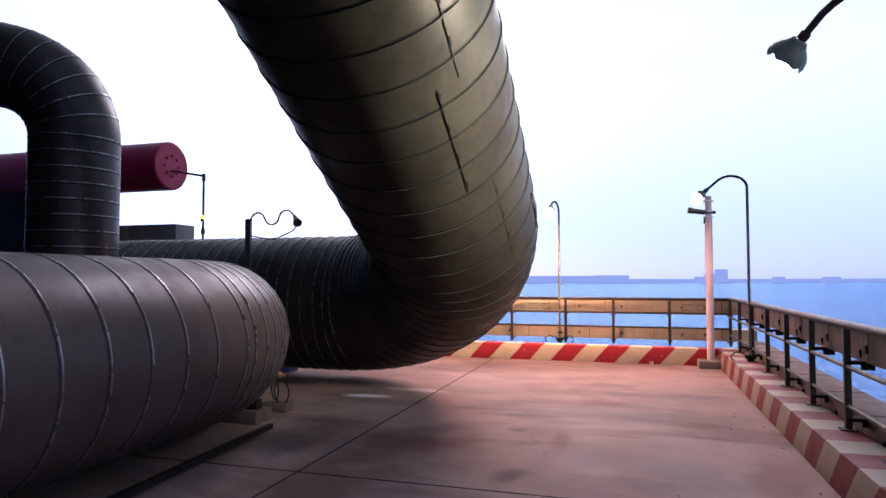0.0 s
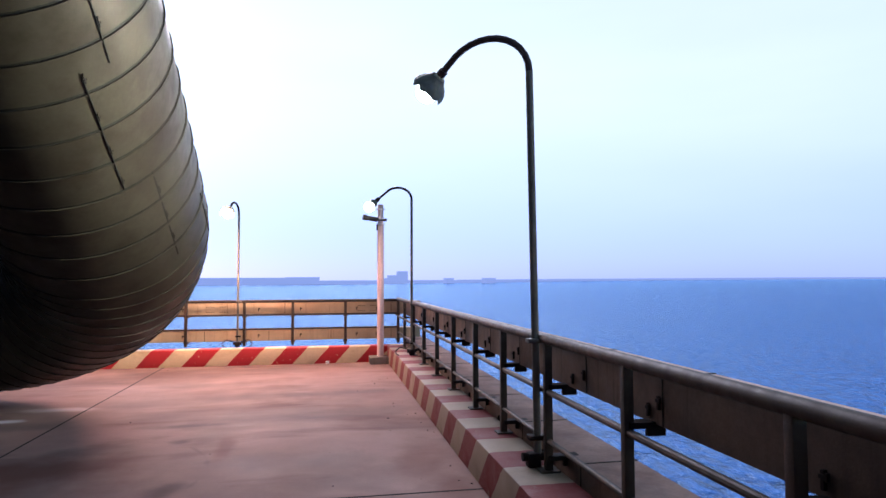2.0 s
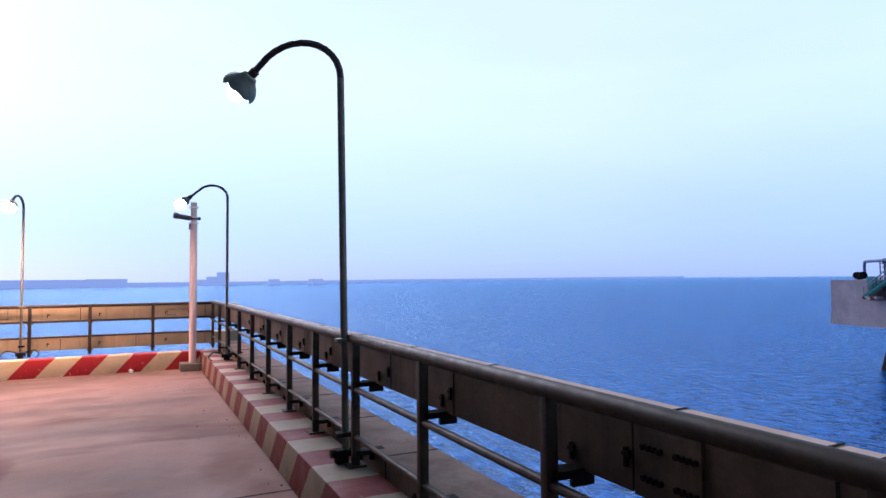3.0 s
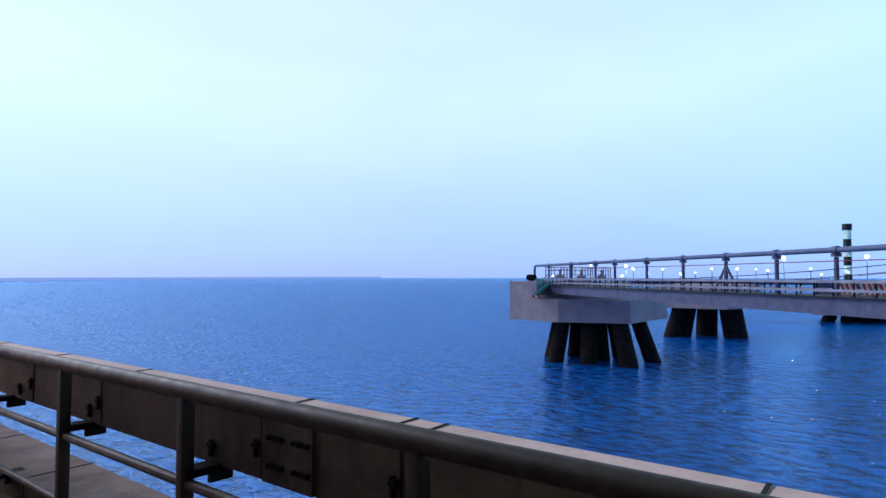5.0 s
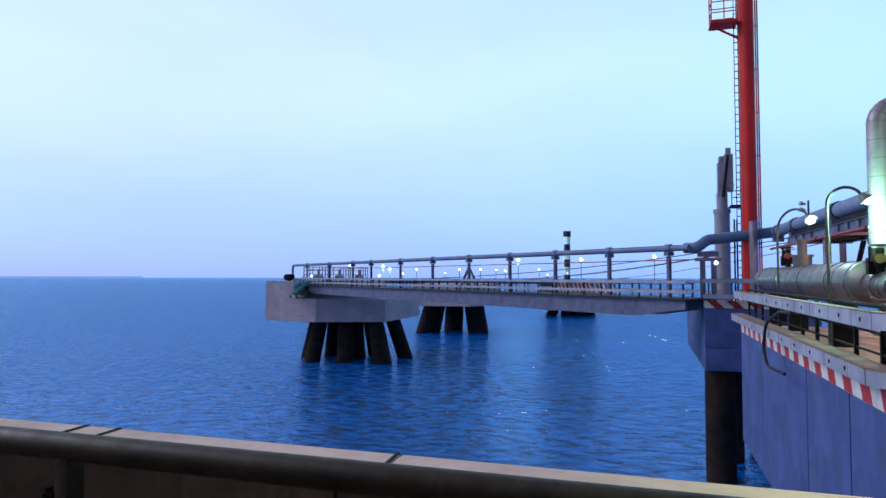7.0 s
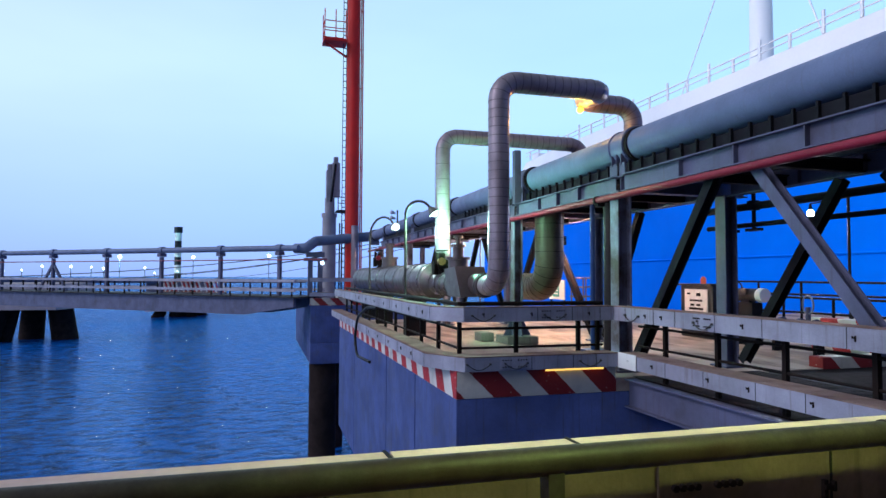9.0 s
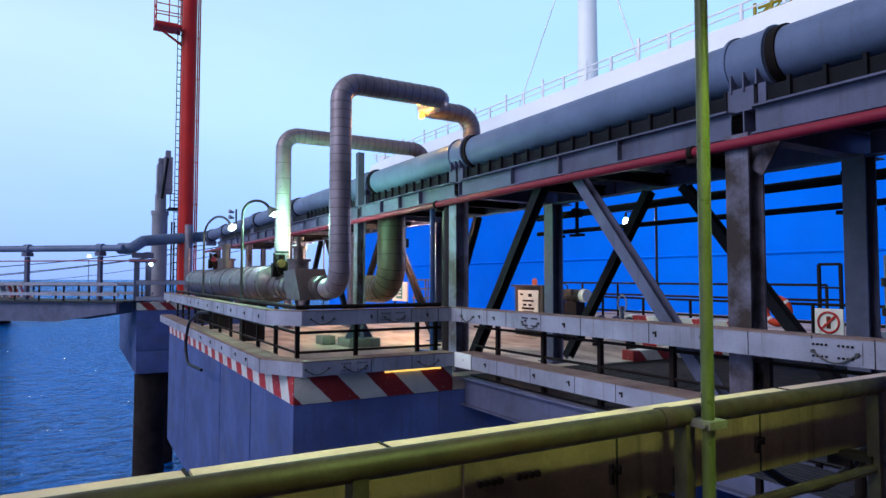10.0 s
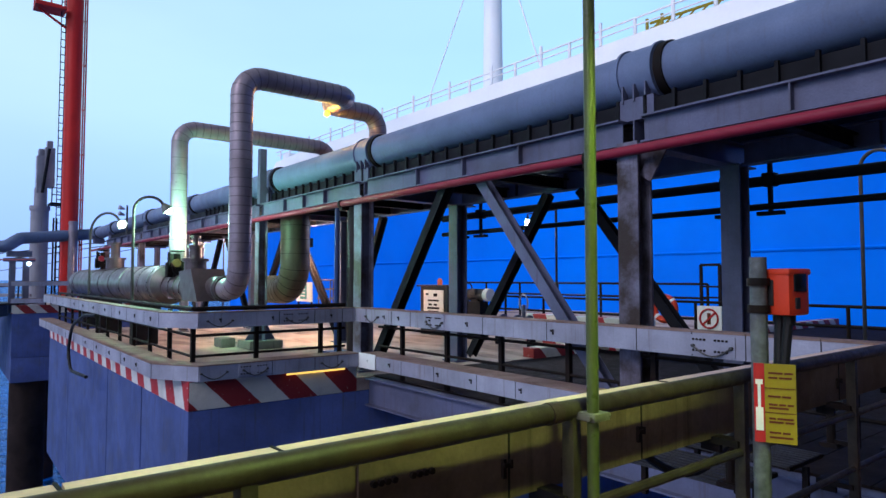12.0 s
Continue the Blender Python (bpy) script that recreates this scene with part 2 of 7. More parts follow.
def stained_deck(name, base, second, duct_shade=0.0):
    """Pinkish worn concrete with broad dark stains, tyre scuffs, pale salt patches and painted duct shade."""
    m = material(name, base, 0.8, 0, second, 0.3, 0.8, 30, 0.16, 0.12, 25, dirt=0.3,
                 dirt_color=(0.13, 0.08, 0.07))
    n, l = m.node_tree.nodes, m.node_tree.links
    b = n["Principled BSDF"]
    geo = n.new("ShaderNodeNewGeometry")
    color = b.inputs["Base Color"].links[0].from_socket
    for scale, lo, hi, stretch, dark in ((0.5, 0.5, 0.68, (0.5, 1.2, 1), (0.06, 0.036, 0.032)), (0.8, 0.58, 0.78, (0.5, 1.2, 1), (0.32, 0.22, 0.2)),
                                         (0.9, 0.53, 0.7, (0.6, 1.6, 1), (0.1, 0.045, 0.036))):
        mp = n.new("ShaderNodeMapping")
        mp.inputs["Scale"].default_value = stretch
        mp.inputs["Location"].default_value = (3.1 * scale, 1.7, 0)
        l.new(geo.outputs["Position"], mp.inputs[0])
        t = n.new("ShaderNodeTexNoise")
        t.inputs["Scale"].default_value, t.inputs["Detail"].default_value, t.inputs["Distortion"].default_value = scale, 7, 0.6
        l.new(mp.outputs[0], t.inputs["Vector"])
        r = n.new("ShaderNodeMapRange")
        r.inputs[1].default_value, r.inputs[2].default_value, r.inputs[4].default_value = lo, hi, 0.75
        l.new(t.outputs["Fac"], r.inputs[0])
        x = n.new("ShaderNodeMix")
        x.data_type = "RGBA"
        l.new(r.outputs[0], x.inputs[0])
        l.new(color, x.inputs[6])
        x.inputs[7].default_value = (*dark, 1)
        color = x.outputs[2]
    # single spills, scuffs and black patches of duct shade: middle, half sizes, strength, colour
    blur = n.new("ShaderNodeTexNoise")
    blur.inputs["Scale"].default_value, blur.inputs["Detail"].default_value = 2.2, 6
    l.new(geo.outputs["Position"], blur.inputs["Vector"])
    for cx, cy, rx, ry, strength, shade in SPILLS_AND_SHADE if duct_shade else ():
        mp = n.new("ShaderNodeMapping")
        mp.inputs["Scale"].default_value = (1 / rx, 1 / ry, 1)
        mp.inputs["Location"].default_value = (-cx / rx, -cy / ry, 0)
        l.new(geo.outputs["Position"], mp.inputs[0])
        far = n.new("ShaderNodeVectorMath")
        far.operation = "LENGTH"
        l.new(mp.outputs[0], far.inputs[0])
        w = n.new("ShaderNodeMath")
        w.operation, w.inputs[1].default_value = "MULTIPLY_ADD", 1.8
        l.new(blur.outputs["Fac"], w.inputs[0])
        l.new(far.outputs["Value"], w.inputs[2])
        r = n.new("ShaderNodeMapRange")
        r.interpolation_type = "SMOOTHSTEP"
        r.inputs[1].default_value, r.inputs[2].default_value, r.inputs[3].default_value, r.inputs[4].default_value = 1.1, 2.1, strength, 0
        l.new(w.outputs[0], r.inputs[0])
        x = n.new("ShaderNodeMix")
        x.data_type = "RGBA"
        l.new(r.outputs[0], x.inputs[0])
        l.new(color, x.inputs[6])
        x.inputs[7].default_value = (*shade, 1)
        color = x.outputs[2]
    # the curved scuff of a turning tyre, broken along its way
    if duct_shade:
        mp = n.new("ShaderNodeMapping")
        mp.inputs["Location"].default_value = (1.85, -6.15, 0)
        l.new(geo.outputs["Position"], mp.inputs[0])
        far = n.new("ShaderNodeVectorMath")
        far.operation = "LENGTH"
        l.new(mp.outputs[0], far.inputs[0])
        off = n.new("ShaderNodeMath")
        off.operation, off.inputs[1].default_value = "SUBTRACT", 1.36
        l.new(far.outputs["Value"], off.inputs[0])
        size = n.new("ShaderNodeMath")
        size.operation = "ABSOLUTE"
        l.new(off.outputs[0], size.inputs[0])
        w = n.new("ShaderNodeMath")
        w.operation, w.inputs[1].default_value = "MULTIPLY_ADD", 0.22
        l.new(blur.outputs["Fac"], w.inputs[0])
        l.new(size.outputs[0], w.inputs[2])
        r = n.new("ShaderNodeMapRange")
        r.interpolation_type = "SMOOTHSTEP"
        r.inputs[1].default_value, r.inputs[2].default_value, r.inputs[3].default_value, r.inputs[4].default_value = 0.06, 0.14, 0.5, 0
        l.new(w.outputs[0], r.inputs[0])
        side = n.new("ShaderNodeSeparateXYZ")
        l.new(mp.outputs[0], side.inputs[0])
        half = n.new("ShaderNodeMapRange")
        half.inputs[1].default_value, half.inputs[2].default_value = 0.5, 1.1
        l.new(side.outputs["X"], half.inputs[0])
        both = n.new("ShaderNodeMath")
        both.operation = "MULTIPLY"
        l.new(r.outputs[0], both.inputs[0])
        l.new(half.outputs[0], both.inputs[1])
        x = n.new("ShaderNodeMix")
        x.data_type = "RGBA"
        l.new(both.outputs[0], x.inputs[0])
        l.new(color, x.inputs[6])
        x.inputs[7].default_value = (0.05, 0.032, 0.03, 1)
        color = x.outputs[2]
    # shade beside the low duct painted into the deck colour, with a ragged edge
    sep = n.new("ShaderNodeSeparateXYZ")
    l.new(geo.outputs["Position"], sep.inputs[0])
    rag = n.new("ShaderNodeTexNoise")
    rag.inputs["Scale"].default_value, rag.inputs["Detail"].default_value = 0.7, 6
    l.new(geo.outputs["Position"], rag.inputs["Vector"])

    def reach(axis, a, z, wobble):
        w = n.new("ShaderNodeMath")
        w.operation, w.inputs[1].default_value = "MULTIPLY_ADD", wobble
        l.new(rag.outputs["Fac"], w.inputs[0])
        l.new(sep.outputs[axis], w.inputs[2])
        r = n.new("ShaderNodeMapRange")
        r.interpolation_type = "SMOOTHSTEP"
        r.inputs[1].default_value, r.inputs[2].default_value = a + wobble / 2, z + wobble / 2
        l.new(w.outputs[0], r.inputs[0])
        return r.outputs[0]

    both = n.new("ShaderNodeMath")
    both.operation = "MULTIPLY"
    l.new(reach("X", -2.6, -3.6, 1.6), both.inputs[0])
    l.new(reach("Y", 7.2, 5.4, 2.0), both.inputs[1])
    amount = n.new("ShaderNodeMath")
    amount.operation, amount.inputs[1].default_value = "MULTIPLY", duct_shade
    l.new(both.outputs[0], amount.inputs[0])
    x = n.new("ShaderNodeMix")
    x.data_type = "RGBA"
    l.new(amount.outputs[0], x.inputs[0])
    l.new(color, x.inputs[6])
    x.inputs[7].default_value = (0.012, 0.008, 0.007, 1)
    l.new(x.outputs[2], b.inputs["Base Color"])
    return m


def sea_water():
    """Deep blue sea: a dark body colour under a rippled, blue-tinged reflection."""
    m = bpy.data.materials.new("sea_water")
    m.use_nodes = True
    n, l = m.node_tree.nodes, m.node_tree.links
    n.remove(n["Principled BSDF"])
    body, gloss, mix = n.new("ShaderNodeBsdfDiffuse"), n.new("ShaderNodeBsdfGlossy"), n.new("ShaderNodeMixShader")
    gloss.inputs["Color"].default_value = (0.52, 0.77, 1.0, 1)
    gloss.inputs["Roughness"].default_value = 0.1
    fres = n.new("ShaderNodeFresnel")
    fres.inputs["IOR"].default_value = 1.4
    geo = n.new("ShaderNodeNewGeometry")

    def waves(sc, st, detail):
        mp = n.new("ShaderNodeMapping")
        mp.inputs["Scale"].default_value = st
        mp.inputs["Rotation"].default_value = (0, 0, 0.6)
        l.new(geo.outputs["Position"], mp.inputs[0])
        t = n.new("ShaderNodeTexNoise")
        t.inputs["Scale"].default_value, t.inputs["Detail"].default_value, t.inputs["Distortion"].default_value = sc, detail, 0.35
        l.new(mp.outputs[0], t.inputs["Vector"])
        return t.outputs["Fac"]

    # deeper and lighter blue: broad slicks, and wave shading painted in with the chop
    tone = n.new("ShaderNodeMix")
    tone.data_type = "RGBA"
    tone.inputs[6].default_value = (0.002, 0.026, 0.11, 1)
    tone.inputs[7].default_value = (0.008, 0.125, 0.5, 1)
    slick = n.new("ShaderNodeMath")
    slick.operation, slick.inputs[1].default_value = "MULTIPLY_ADD", 0.5
    l.new(waves(0.05, (1, 0.4, 1), 4), slick.inputs[0])
    chop = n.new("ShaderNodeMapRange")
    chop.inputs[1].default_value, chop.inputs[2].default_value, chop.inputs[3].default_value, chop.inputs[4].default_value = 0.38, 0.62, -0.25, 0.75
    l.new(waves(1.3, (1, 0.5, 1), 6), chop.inputs[0])
    l.new(chop.outputs[0], slick.inputs[2])
    l.new(slick.outputs[0], tone.inputs[0])
    l.new(tone.outputs[2], body.inputs["Color"])
    prev = None
    for h, (strength, distance) in zip((waves(0.22, (1, 0.6, 1), 4), waves(1.3, (1, 0.5, 1), 6), waves(3.6, (1, 0.7, 1), 4)),
                                       ((0.9, 0.7), (1.0, 0.6), (0.9, 0.2))):
        bp = n.new("ShaderNodeBump")
        bp.inputs["Strength"].default_value, bp.inputs["Distance"].default_value = strength, distance
        l.new(h, bp.inputs["Height"])
        if prev:
            l.new(prev, bp.inputs["Normal"])
        prev = bp.outputs[0]
    for node in (body, gloss, fres):
        l.new(prev, node.inputs["Normal"])
    l.new(fres.outputs[0], mix.inputs[0])
    l.new(body.outputs[0], mix.inputs[1])
    l.new(gloss.outputs[0], mix.inputs[2])
    l.new(mix.outputs[0], n["Material Output"].inputs["Surface"])
    return m


M = {
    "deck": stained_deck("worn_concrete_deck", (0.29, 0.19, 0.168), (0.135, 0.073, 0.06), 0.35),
    # Paler deck whose cream tone also carries painted warm lamplight.
    "deck_far": stained_deck("pale_lamplit_concrete_deck", (0.52, 0.4, 0.32), (0.36, 0.25, 0.2)),
    "concrete": material("grey_concrete", (0.066, 0.096, 0.26), 0.85, 0, (0.032, 0.046, 0.12), 0.9, 0.8, 30, 0.2, 0.3, 30, streak=0.9,
                         streak_color=(0.045, 0.05, 0.075), dirt=0.6, dirt_color=(0.06, 0.065, 0.1)),
    "pile": material("wet_concrete_pile", (0.03, 0.02, 0.018), 0.85, 0, (0.01, 0.007, 0.006), 1.2, 0.8, 20, 0.3, 0.4, 20, gloss=0.06),
    "cladding": material("weathered_aluminium_cladding", (0.047, 0.041, 0.03), 0.42, 0.35, (0.024, 0.02, 0.015), 1.3, 0.7, 25, 0.2, 0.12, 9,
                         streak=0.5, streak_color=(0.024, 0.018, 0.014), dirt=0.75, dirt_color=(0.016, 0.011, 0.008), gloss=0.15, dirt_from=0.46),
    "clad_dark": material("dark_weathered_cladding", (0.026, 0.018, 0.019), 0.4, 0.2, (0.013, 0.009, 0.01), 1.6, 0.7, 25, 0.2, 0.12, 9,
                          streak=0.3, dirt=0.3),
    "band": material("bright_steel_band", (0.24, 0.225, 0.235), 0.3, 0.7, (0.08, 0.075, 0.075), 4, 0.6, 40, 0.2, 0.05),
    "clad_light": material("dull_silver_cladding", (0.32, 0.26, 0.29), 0.38, 0.35, (0.2, 0.155, 0.175), 1.8, 0.8, 25, 0.2, 0.1, 9,
                           streak=0.35, streak_color=(0.09, 0.07, 0.07), dirt=0.25, dirt_color=(0.08, 0.06, 0.055)),
    "dolphin_concrete": material("pale_board_marked_concrete", (0.47, 0.37, 0.37), 0.85, 0, (0.31, 0.245, 0.25), 0.5, 0.8, 12, 0.2, 0.3, 10, streak=0.5,
                                 streak_color=(0.18, 0.16, 0.17), dirt=0.3, dirt_color=(0.16, 0.14, 0.15)),
    "drum_clad": material("dented_grey_drum_cladding", (0.125, 0.098, 0.1), 0.4, 0.3, (0.06, 0.046, 0.047), 1.6, 0.8, 25, 0.25, 0.2, 7,
                          streak=0.45, streak_color=(0.07, 0.055, 0.04), dirt=0.4, dirt_color=(0.06, 0.045, 0.035)),
    "clad_seam": material("greyed_cladding_lap", (0.15, 0.12, 0.13), 0.45, 0.3, (0.08, 0.065, 0.07), 3, 0.7),
    "clad_gold": material("brown_weathered_elbow_cladding", (0.1, 0.078, 0.058), 0.45, 0.2, (0.05, 0.036, 0.026), 1.8, 0.8, 25, 0.25, 0.15, 9,
                          streak=0.4, streak_color=(0.035, 0.024, 0.014), dirt=0.4, dirt_color=(0.03, 0.02, 0.012)),
    "pole_white": material("pinkish_white_pole_paint", (0.58, 0.47, 0.46), 0.5, 0, (0.46, 0.36, 0.35), 2, 0.6, streak=0.3, streak_color=(0.3, 0.2, 0.16)),
    "block": material("brown_stained_concrete_block", (0.11, 0.075, 0.06), 0.85, 0, (0.05, 0.033, 0.028), 3, 0.8, 30, 0.3, 0.4, 30),
    "peeling": material("peeling_pale_green_post_paint", (0.14, 0.155, 0.165), 0.6, 0, (0.04, 0.046, 0.04), 11, 0.9, 40, 0.4, 0.4, 30, dirt=0.95,
                        dirt_color=(0.035, 0.018, 0.012)),
    "plank": material("rusty_brown_walkway_plate", (0.016, 0.011, 0.011), 0.85, 0, (0.01, 0.008, 0.007), 2, 0.9, 30, 0.3, 0.3, 30, gloss=0.06),
    "column": material("pale_column_paint_with_rust", (0.23, 0.23, 0.33), 0.55, 0.1, (0.14, 0.14, 0.2), 1.5, 0.8, 45, 0.25, 0.25, 40,
                       streak=0.95, streak_color=(0.05, 0.025, 0.016), dirt=0.9, dirt_color=(0.05, 0.03, 0.02), dirt_from=0.42),
    "column_rusty": material("rust_eaten_column_paint", (0.2, 0.19, 0.27), 0.65, 0, (0.11, 0.095, 0.13), 3, 0.9, 45, 0.35, 0.35, 40,
                             streak=0.55, streak_color=(0.03, 0.016, 0.011), dirt=0.95, dirt_color=(0.028, 0.016, 0.011), dirt_from=0.36),
    "clad_brown": material("brown_grey_weathered_cladding", (0.074, 0.049, 0.047), 0.45, 0.15, (0.042, 0.026, 0.025), 1.3, 0.7, 25, 0.2, 0.12, 9,
                           streak=0.3, streak_color=(0.012, 0.009, 0.008), dirt=0.3, dirt_color=(0.012, 0.009, 0.008), gloss=0.15),
    "olive": material("olive_yellow_pole_paint", (0.075, 0.095, 0.026), 0.35, 0, (0.045, 0.055, 0.016), 5, 0.8, 50, 0.3, 0.2, 50, dirt=0.4),
    # Lighter copy of the beige channel, with the deck-end lamplight painted in.
    "beam_lamplit": material("lamplit_steel_channel", (0.42, 0.34, 0.22), 0.6, 0, (0.26, 0.2, 0.13), 2.0, 0.8, 50, 0.25, 0.2, 40,
                           streak=0.5, streak_color=(0.14, 0.08, 0.04), dirt=0.35),
    "brass": material("dull_brown_brass", (0.2, 0.09, 0.04), 0.45, 0.5, (0.1, 0.045, 0.02), 8, 0.8),
    "strip": glow("amber_tube_glass", (1.0, 0.62, 0.12), 1.6),
    "crane_grey": material("lavender_grey_crane_paint", (0.26, 0.25, 0.29), 0.5, 0, (0.18, 0.17, 0.2), 1.2, 0.7, 40, 0.15, 0.1, 30, streak=0.4,
                           streak_color=(0.12, 0.08, 0.06)),
    "lamp_grey": material("weathered_grey_olive_pole_paint", (0.15, 0.145, 0.115), 0.5, 0.1, (0.09, 0.085, 0.07), 6, 0.8, 50, 0.25, 0.2, 50, dirt=0.5),
    "lamp_brown": material("dark_brown_lamp_paint", (0.055, 0.034, 0.034), 0.5, 0.1, (0.03, 0.018, 0.018), 6, 0.8, 50, 0.25, 0.2, 50, dirt=0.4),
    "concrete_warm": material("stained_grey_concrete", (0.2, 0.18, 0.165), 0.85, 0, (0.13, 0.115, 0.105), 1.2, 0.8, 30, 0.2, 0.3, 30, streak=0.6,
                              streak_color=(0.06, 0.05, 0.045)),
    "seam": material("dark_seam_and_lap_shadow", (0.008, 0.007, 0.006), 0.85),
    "rail": material("rusty_green_rail_paint", (0.05, 0.039, 0.026), 0.52, 0.0, (0.016, 0.01, 0.008), 9, 1.0, 70, 0.5, 0.1, 110, dirt=0.8,
                     dirt_color=(0.045, 0.02, 0.012)),
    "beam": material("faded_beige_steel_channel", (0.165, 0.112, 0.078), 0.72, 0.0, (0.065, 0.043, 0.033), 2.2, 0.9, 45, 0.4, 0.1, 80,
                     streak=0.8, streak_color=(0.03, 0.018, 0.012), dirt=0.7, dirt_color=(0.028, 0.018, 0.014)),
    # Dusty lids, painted paler to carry the light from above.
    "beam_top": material("dusty_toplit_channel_cover", (0.74, 0.53, 0.45), 0.8, 0, (0.52, 0.36, 0.3), 3.0, 0.7, 40, 0.25, 0.12, 60, dirt=0.35,
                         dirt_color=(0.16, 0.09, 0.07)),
    "beam_grey": material("pale_grey_steel_channel", (0.39, 0.385, 0.47), 0.55, 0.1, (0.17, 0.165, 0.2), 1.4, 0.8, 50, 0.25, 0.2, 40,
                          streak=0.65, streak_color=(0.12, 0.085, 0.07), spread=0.25),
    "beam_brown": material("rusted_channel_top", (0.3, 0.2, 0.165), 0.8, 0, (0.17, 0.1, 0.08), 2.6, 1.0, 40, 0.45, 0.3, 40, dirt=0.75, dirt_color=(0.07, 0.035, 0.026)),
    "bracket": material("black_steel_bracket", (0.01, 0.009, 0.009), 0.6, 0.0, (0.02, 0.011, 0.008), 5, 0.7, gloss=0.06),
    "steel_grey": material("grey_painted_steelwork", (0.12, 0.125, 0.205), 0.5, 0.1, (0.065, 0.068, 0.11), 1.5, 0.8, 45, 0.25, 0.2, 40,
                           streak=0.45, streak_color=(0.06, 0.035, 0.028), dirt=0.4),
    # Also serves as the shaded copy of the grey steelwork.
    "steel_dark": material("dark_and_shaded_steelwork", (0.014, 0.014, 0.018), 0.6, 0.0, (0.007, 0.007, 0.009), 2, 0.8, gloss=0.06),
    "pipe_grey": material("grey_painted_pipe", (0.15, 0.19, 0.31), 0.45, 0.0, (0.1, 0.125, 0.2), 1.2, 0.8, 45, 0.2, 0.1, 30, gloss=0.15,
                          streak=0.3, streak_color=(0.1, 0.08, 0.07)),
    "pipe_red": material("red_painted_pipe", (0.24, 0.015, 0.035), 0.4, 0, (0.15, 0.01, 0.02), 2, 0.7),
    "tower_red": material("orange_red_tower_paint", (0.62, 0.02, 0.014), 0.5, 0, (0.45, 0.014, 0.01), 1, 0.6, streak=0.2),
    "vessel_red": material("dark_red_vessel_paint", (0.33, 0.01, 0.045), 0.4, 0, (0.2, 0.008, 0.03), 1.4, 0.6),
    "white": material("white_paint", (0.78, 0.78, 0.76), 0.5, 0, (0.62, 0.6, 0.56), 2, 0.6, streak=0.25, streak_color=(0.4, 0.3, 0.22)),
    "white_ship": material("white_ship_paint", (0.9, 0.91, 0.92), 0.45, 0, (0.78, 0.79, 0.8), 0.2, 0.6, 6, 0.05, 0.02),
    "black": material("black_paint", (0.015, 0.016, 0.02), 0.5),
    "hull": material("blue_ship_hull_paint", (0.003, 0.155, 0.8), 0.75, 0, (0.003, 0.115, 0.63), 0.15, 0.8, 4, 0.05, 0.03, 3, gloss=0.08),
    "lamp_green": material("green_enamel_shade", (0.17, 0.21, 0.18), 0.45, 0.1, (0.09, 0.08, 0.06), 8, 0.8, dirt=0.4),
    "conduit": material("dark_galvanised_conduit", (0.08, 0.075, 0.07), 0.45, 0.3, (0.04, 0.037, 0.035), 6, 0.8),
    "orange": material("orange_plastic_box", (0.6, 0.05, 0.016), 0.4, 0, (0.42, 0.035, 0.016), 4, 0.5),
    "yellow": material("yellow_sign_enamel", (0.3, 0.23, 0.01), 0.45, 0, (0.22, 0.16, 0.012), 6, 0.5, dirt=0.25),
    "sign_red": material("red_sign_enamel", (0.45, 0.02, 0.02), 0.45, 0, (0.3, 0.02, 0.02), 6, 0.5),
    "ink": material("dark_sign_ink", (0.12, 0.025, 0.008), 0.6),
    "rubber": material("black_rubber_hose", (0.012, 0.012, 0.014), 0.55),
    "dark_glass": material("dark_glass", (0.01, 0.012, 0.014), 0.1),
    # Distance haze put into the land itself as a flat blue glow.
    "painted_haze": glow("blue_haze_glow", (0.3, 0.43, 0.84), 1.0),
    "grating": material("galvanised_grating", (0.035, 0.034, 0.036), 0.6, 0.3, (0.015, 0.014, 0.014), 3, 0.8),
    "teal_box": material("teal_painted_casing", (0.06, 0.3, 0.25), 0.5, 0, (0.04, 0.2, 0.17), 3, 0.6),
    "blue_pipe": material("blue_painted_pipe", (0.02, 0.05, 0.16), 0.45, 0, (0.02, 0.06, 0.2), 3, 0.6),
    "bulb_warm": glow("warm_bulb_glass", (1.0, 0.78, 0.6), 60),
    "bulb_white": glow("white_bulb_glass", (0.85, 1.0, 0.95), 60),
    "bulb_far": glow("distant_lamp_glass", (0.7, 0.95, 1.0), 8),
    "bulb_amber": glow("amber_bulb_glass", (1.0, 0.42, 0.02), 9),
    "beacon": glow("red_beacon_glass", (0.8, 0.15, 0.08), 0.6),
    # Darker copy of the kerb paint, with the long side's shade painted in.
    "kerb_shaded": striped("hazard_kerb_shaded", (0.13, 0.006, 0.008), (0.28, 0.225, 0.165), "Y", 0.76, -1.03, start=4.70),
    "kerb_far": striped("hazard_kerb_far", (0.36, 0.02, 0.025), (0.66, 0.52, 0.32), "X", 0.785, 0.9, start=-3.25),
    "kerb_bx": striped("hazard_edge_long", (0.36, 0.03, 0.035), (0.66, 0.63, 0.58), "X", 0.9, 0.5),
    # Red deepened against the long edge, to carry the end face's shade.
    "kerb_by": striped("hazard_edge_short", (0.22, 0.018, 0.018), (0.6, 0.55, 0.46), "Y", 0.92, 1.0),
    "water": sea_water(),
}


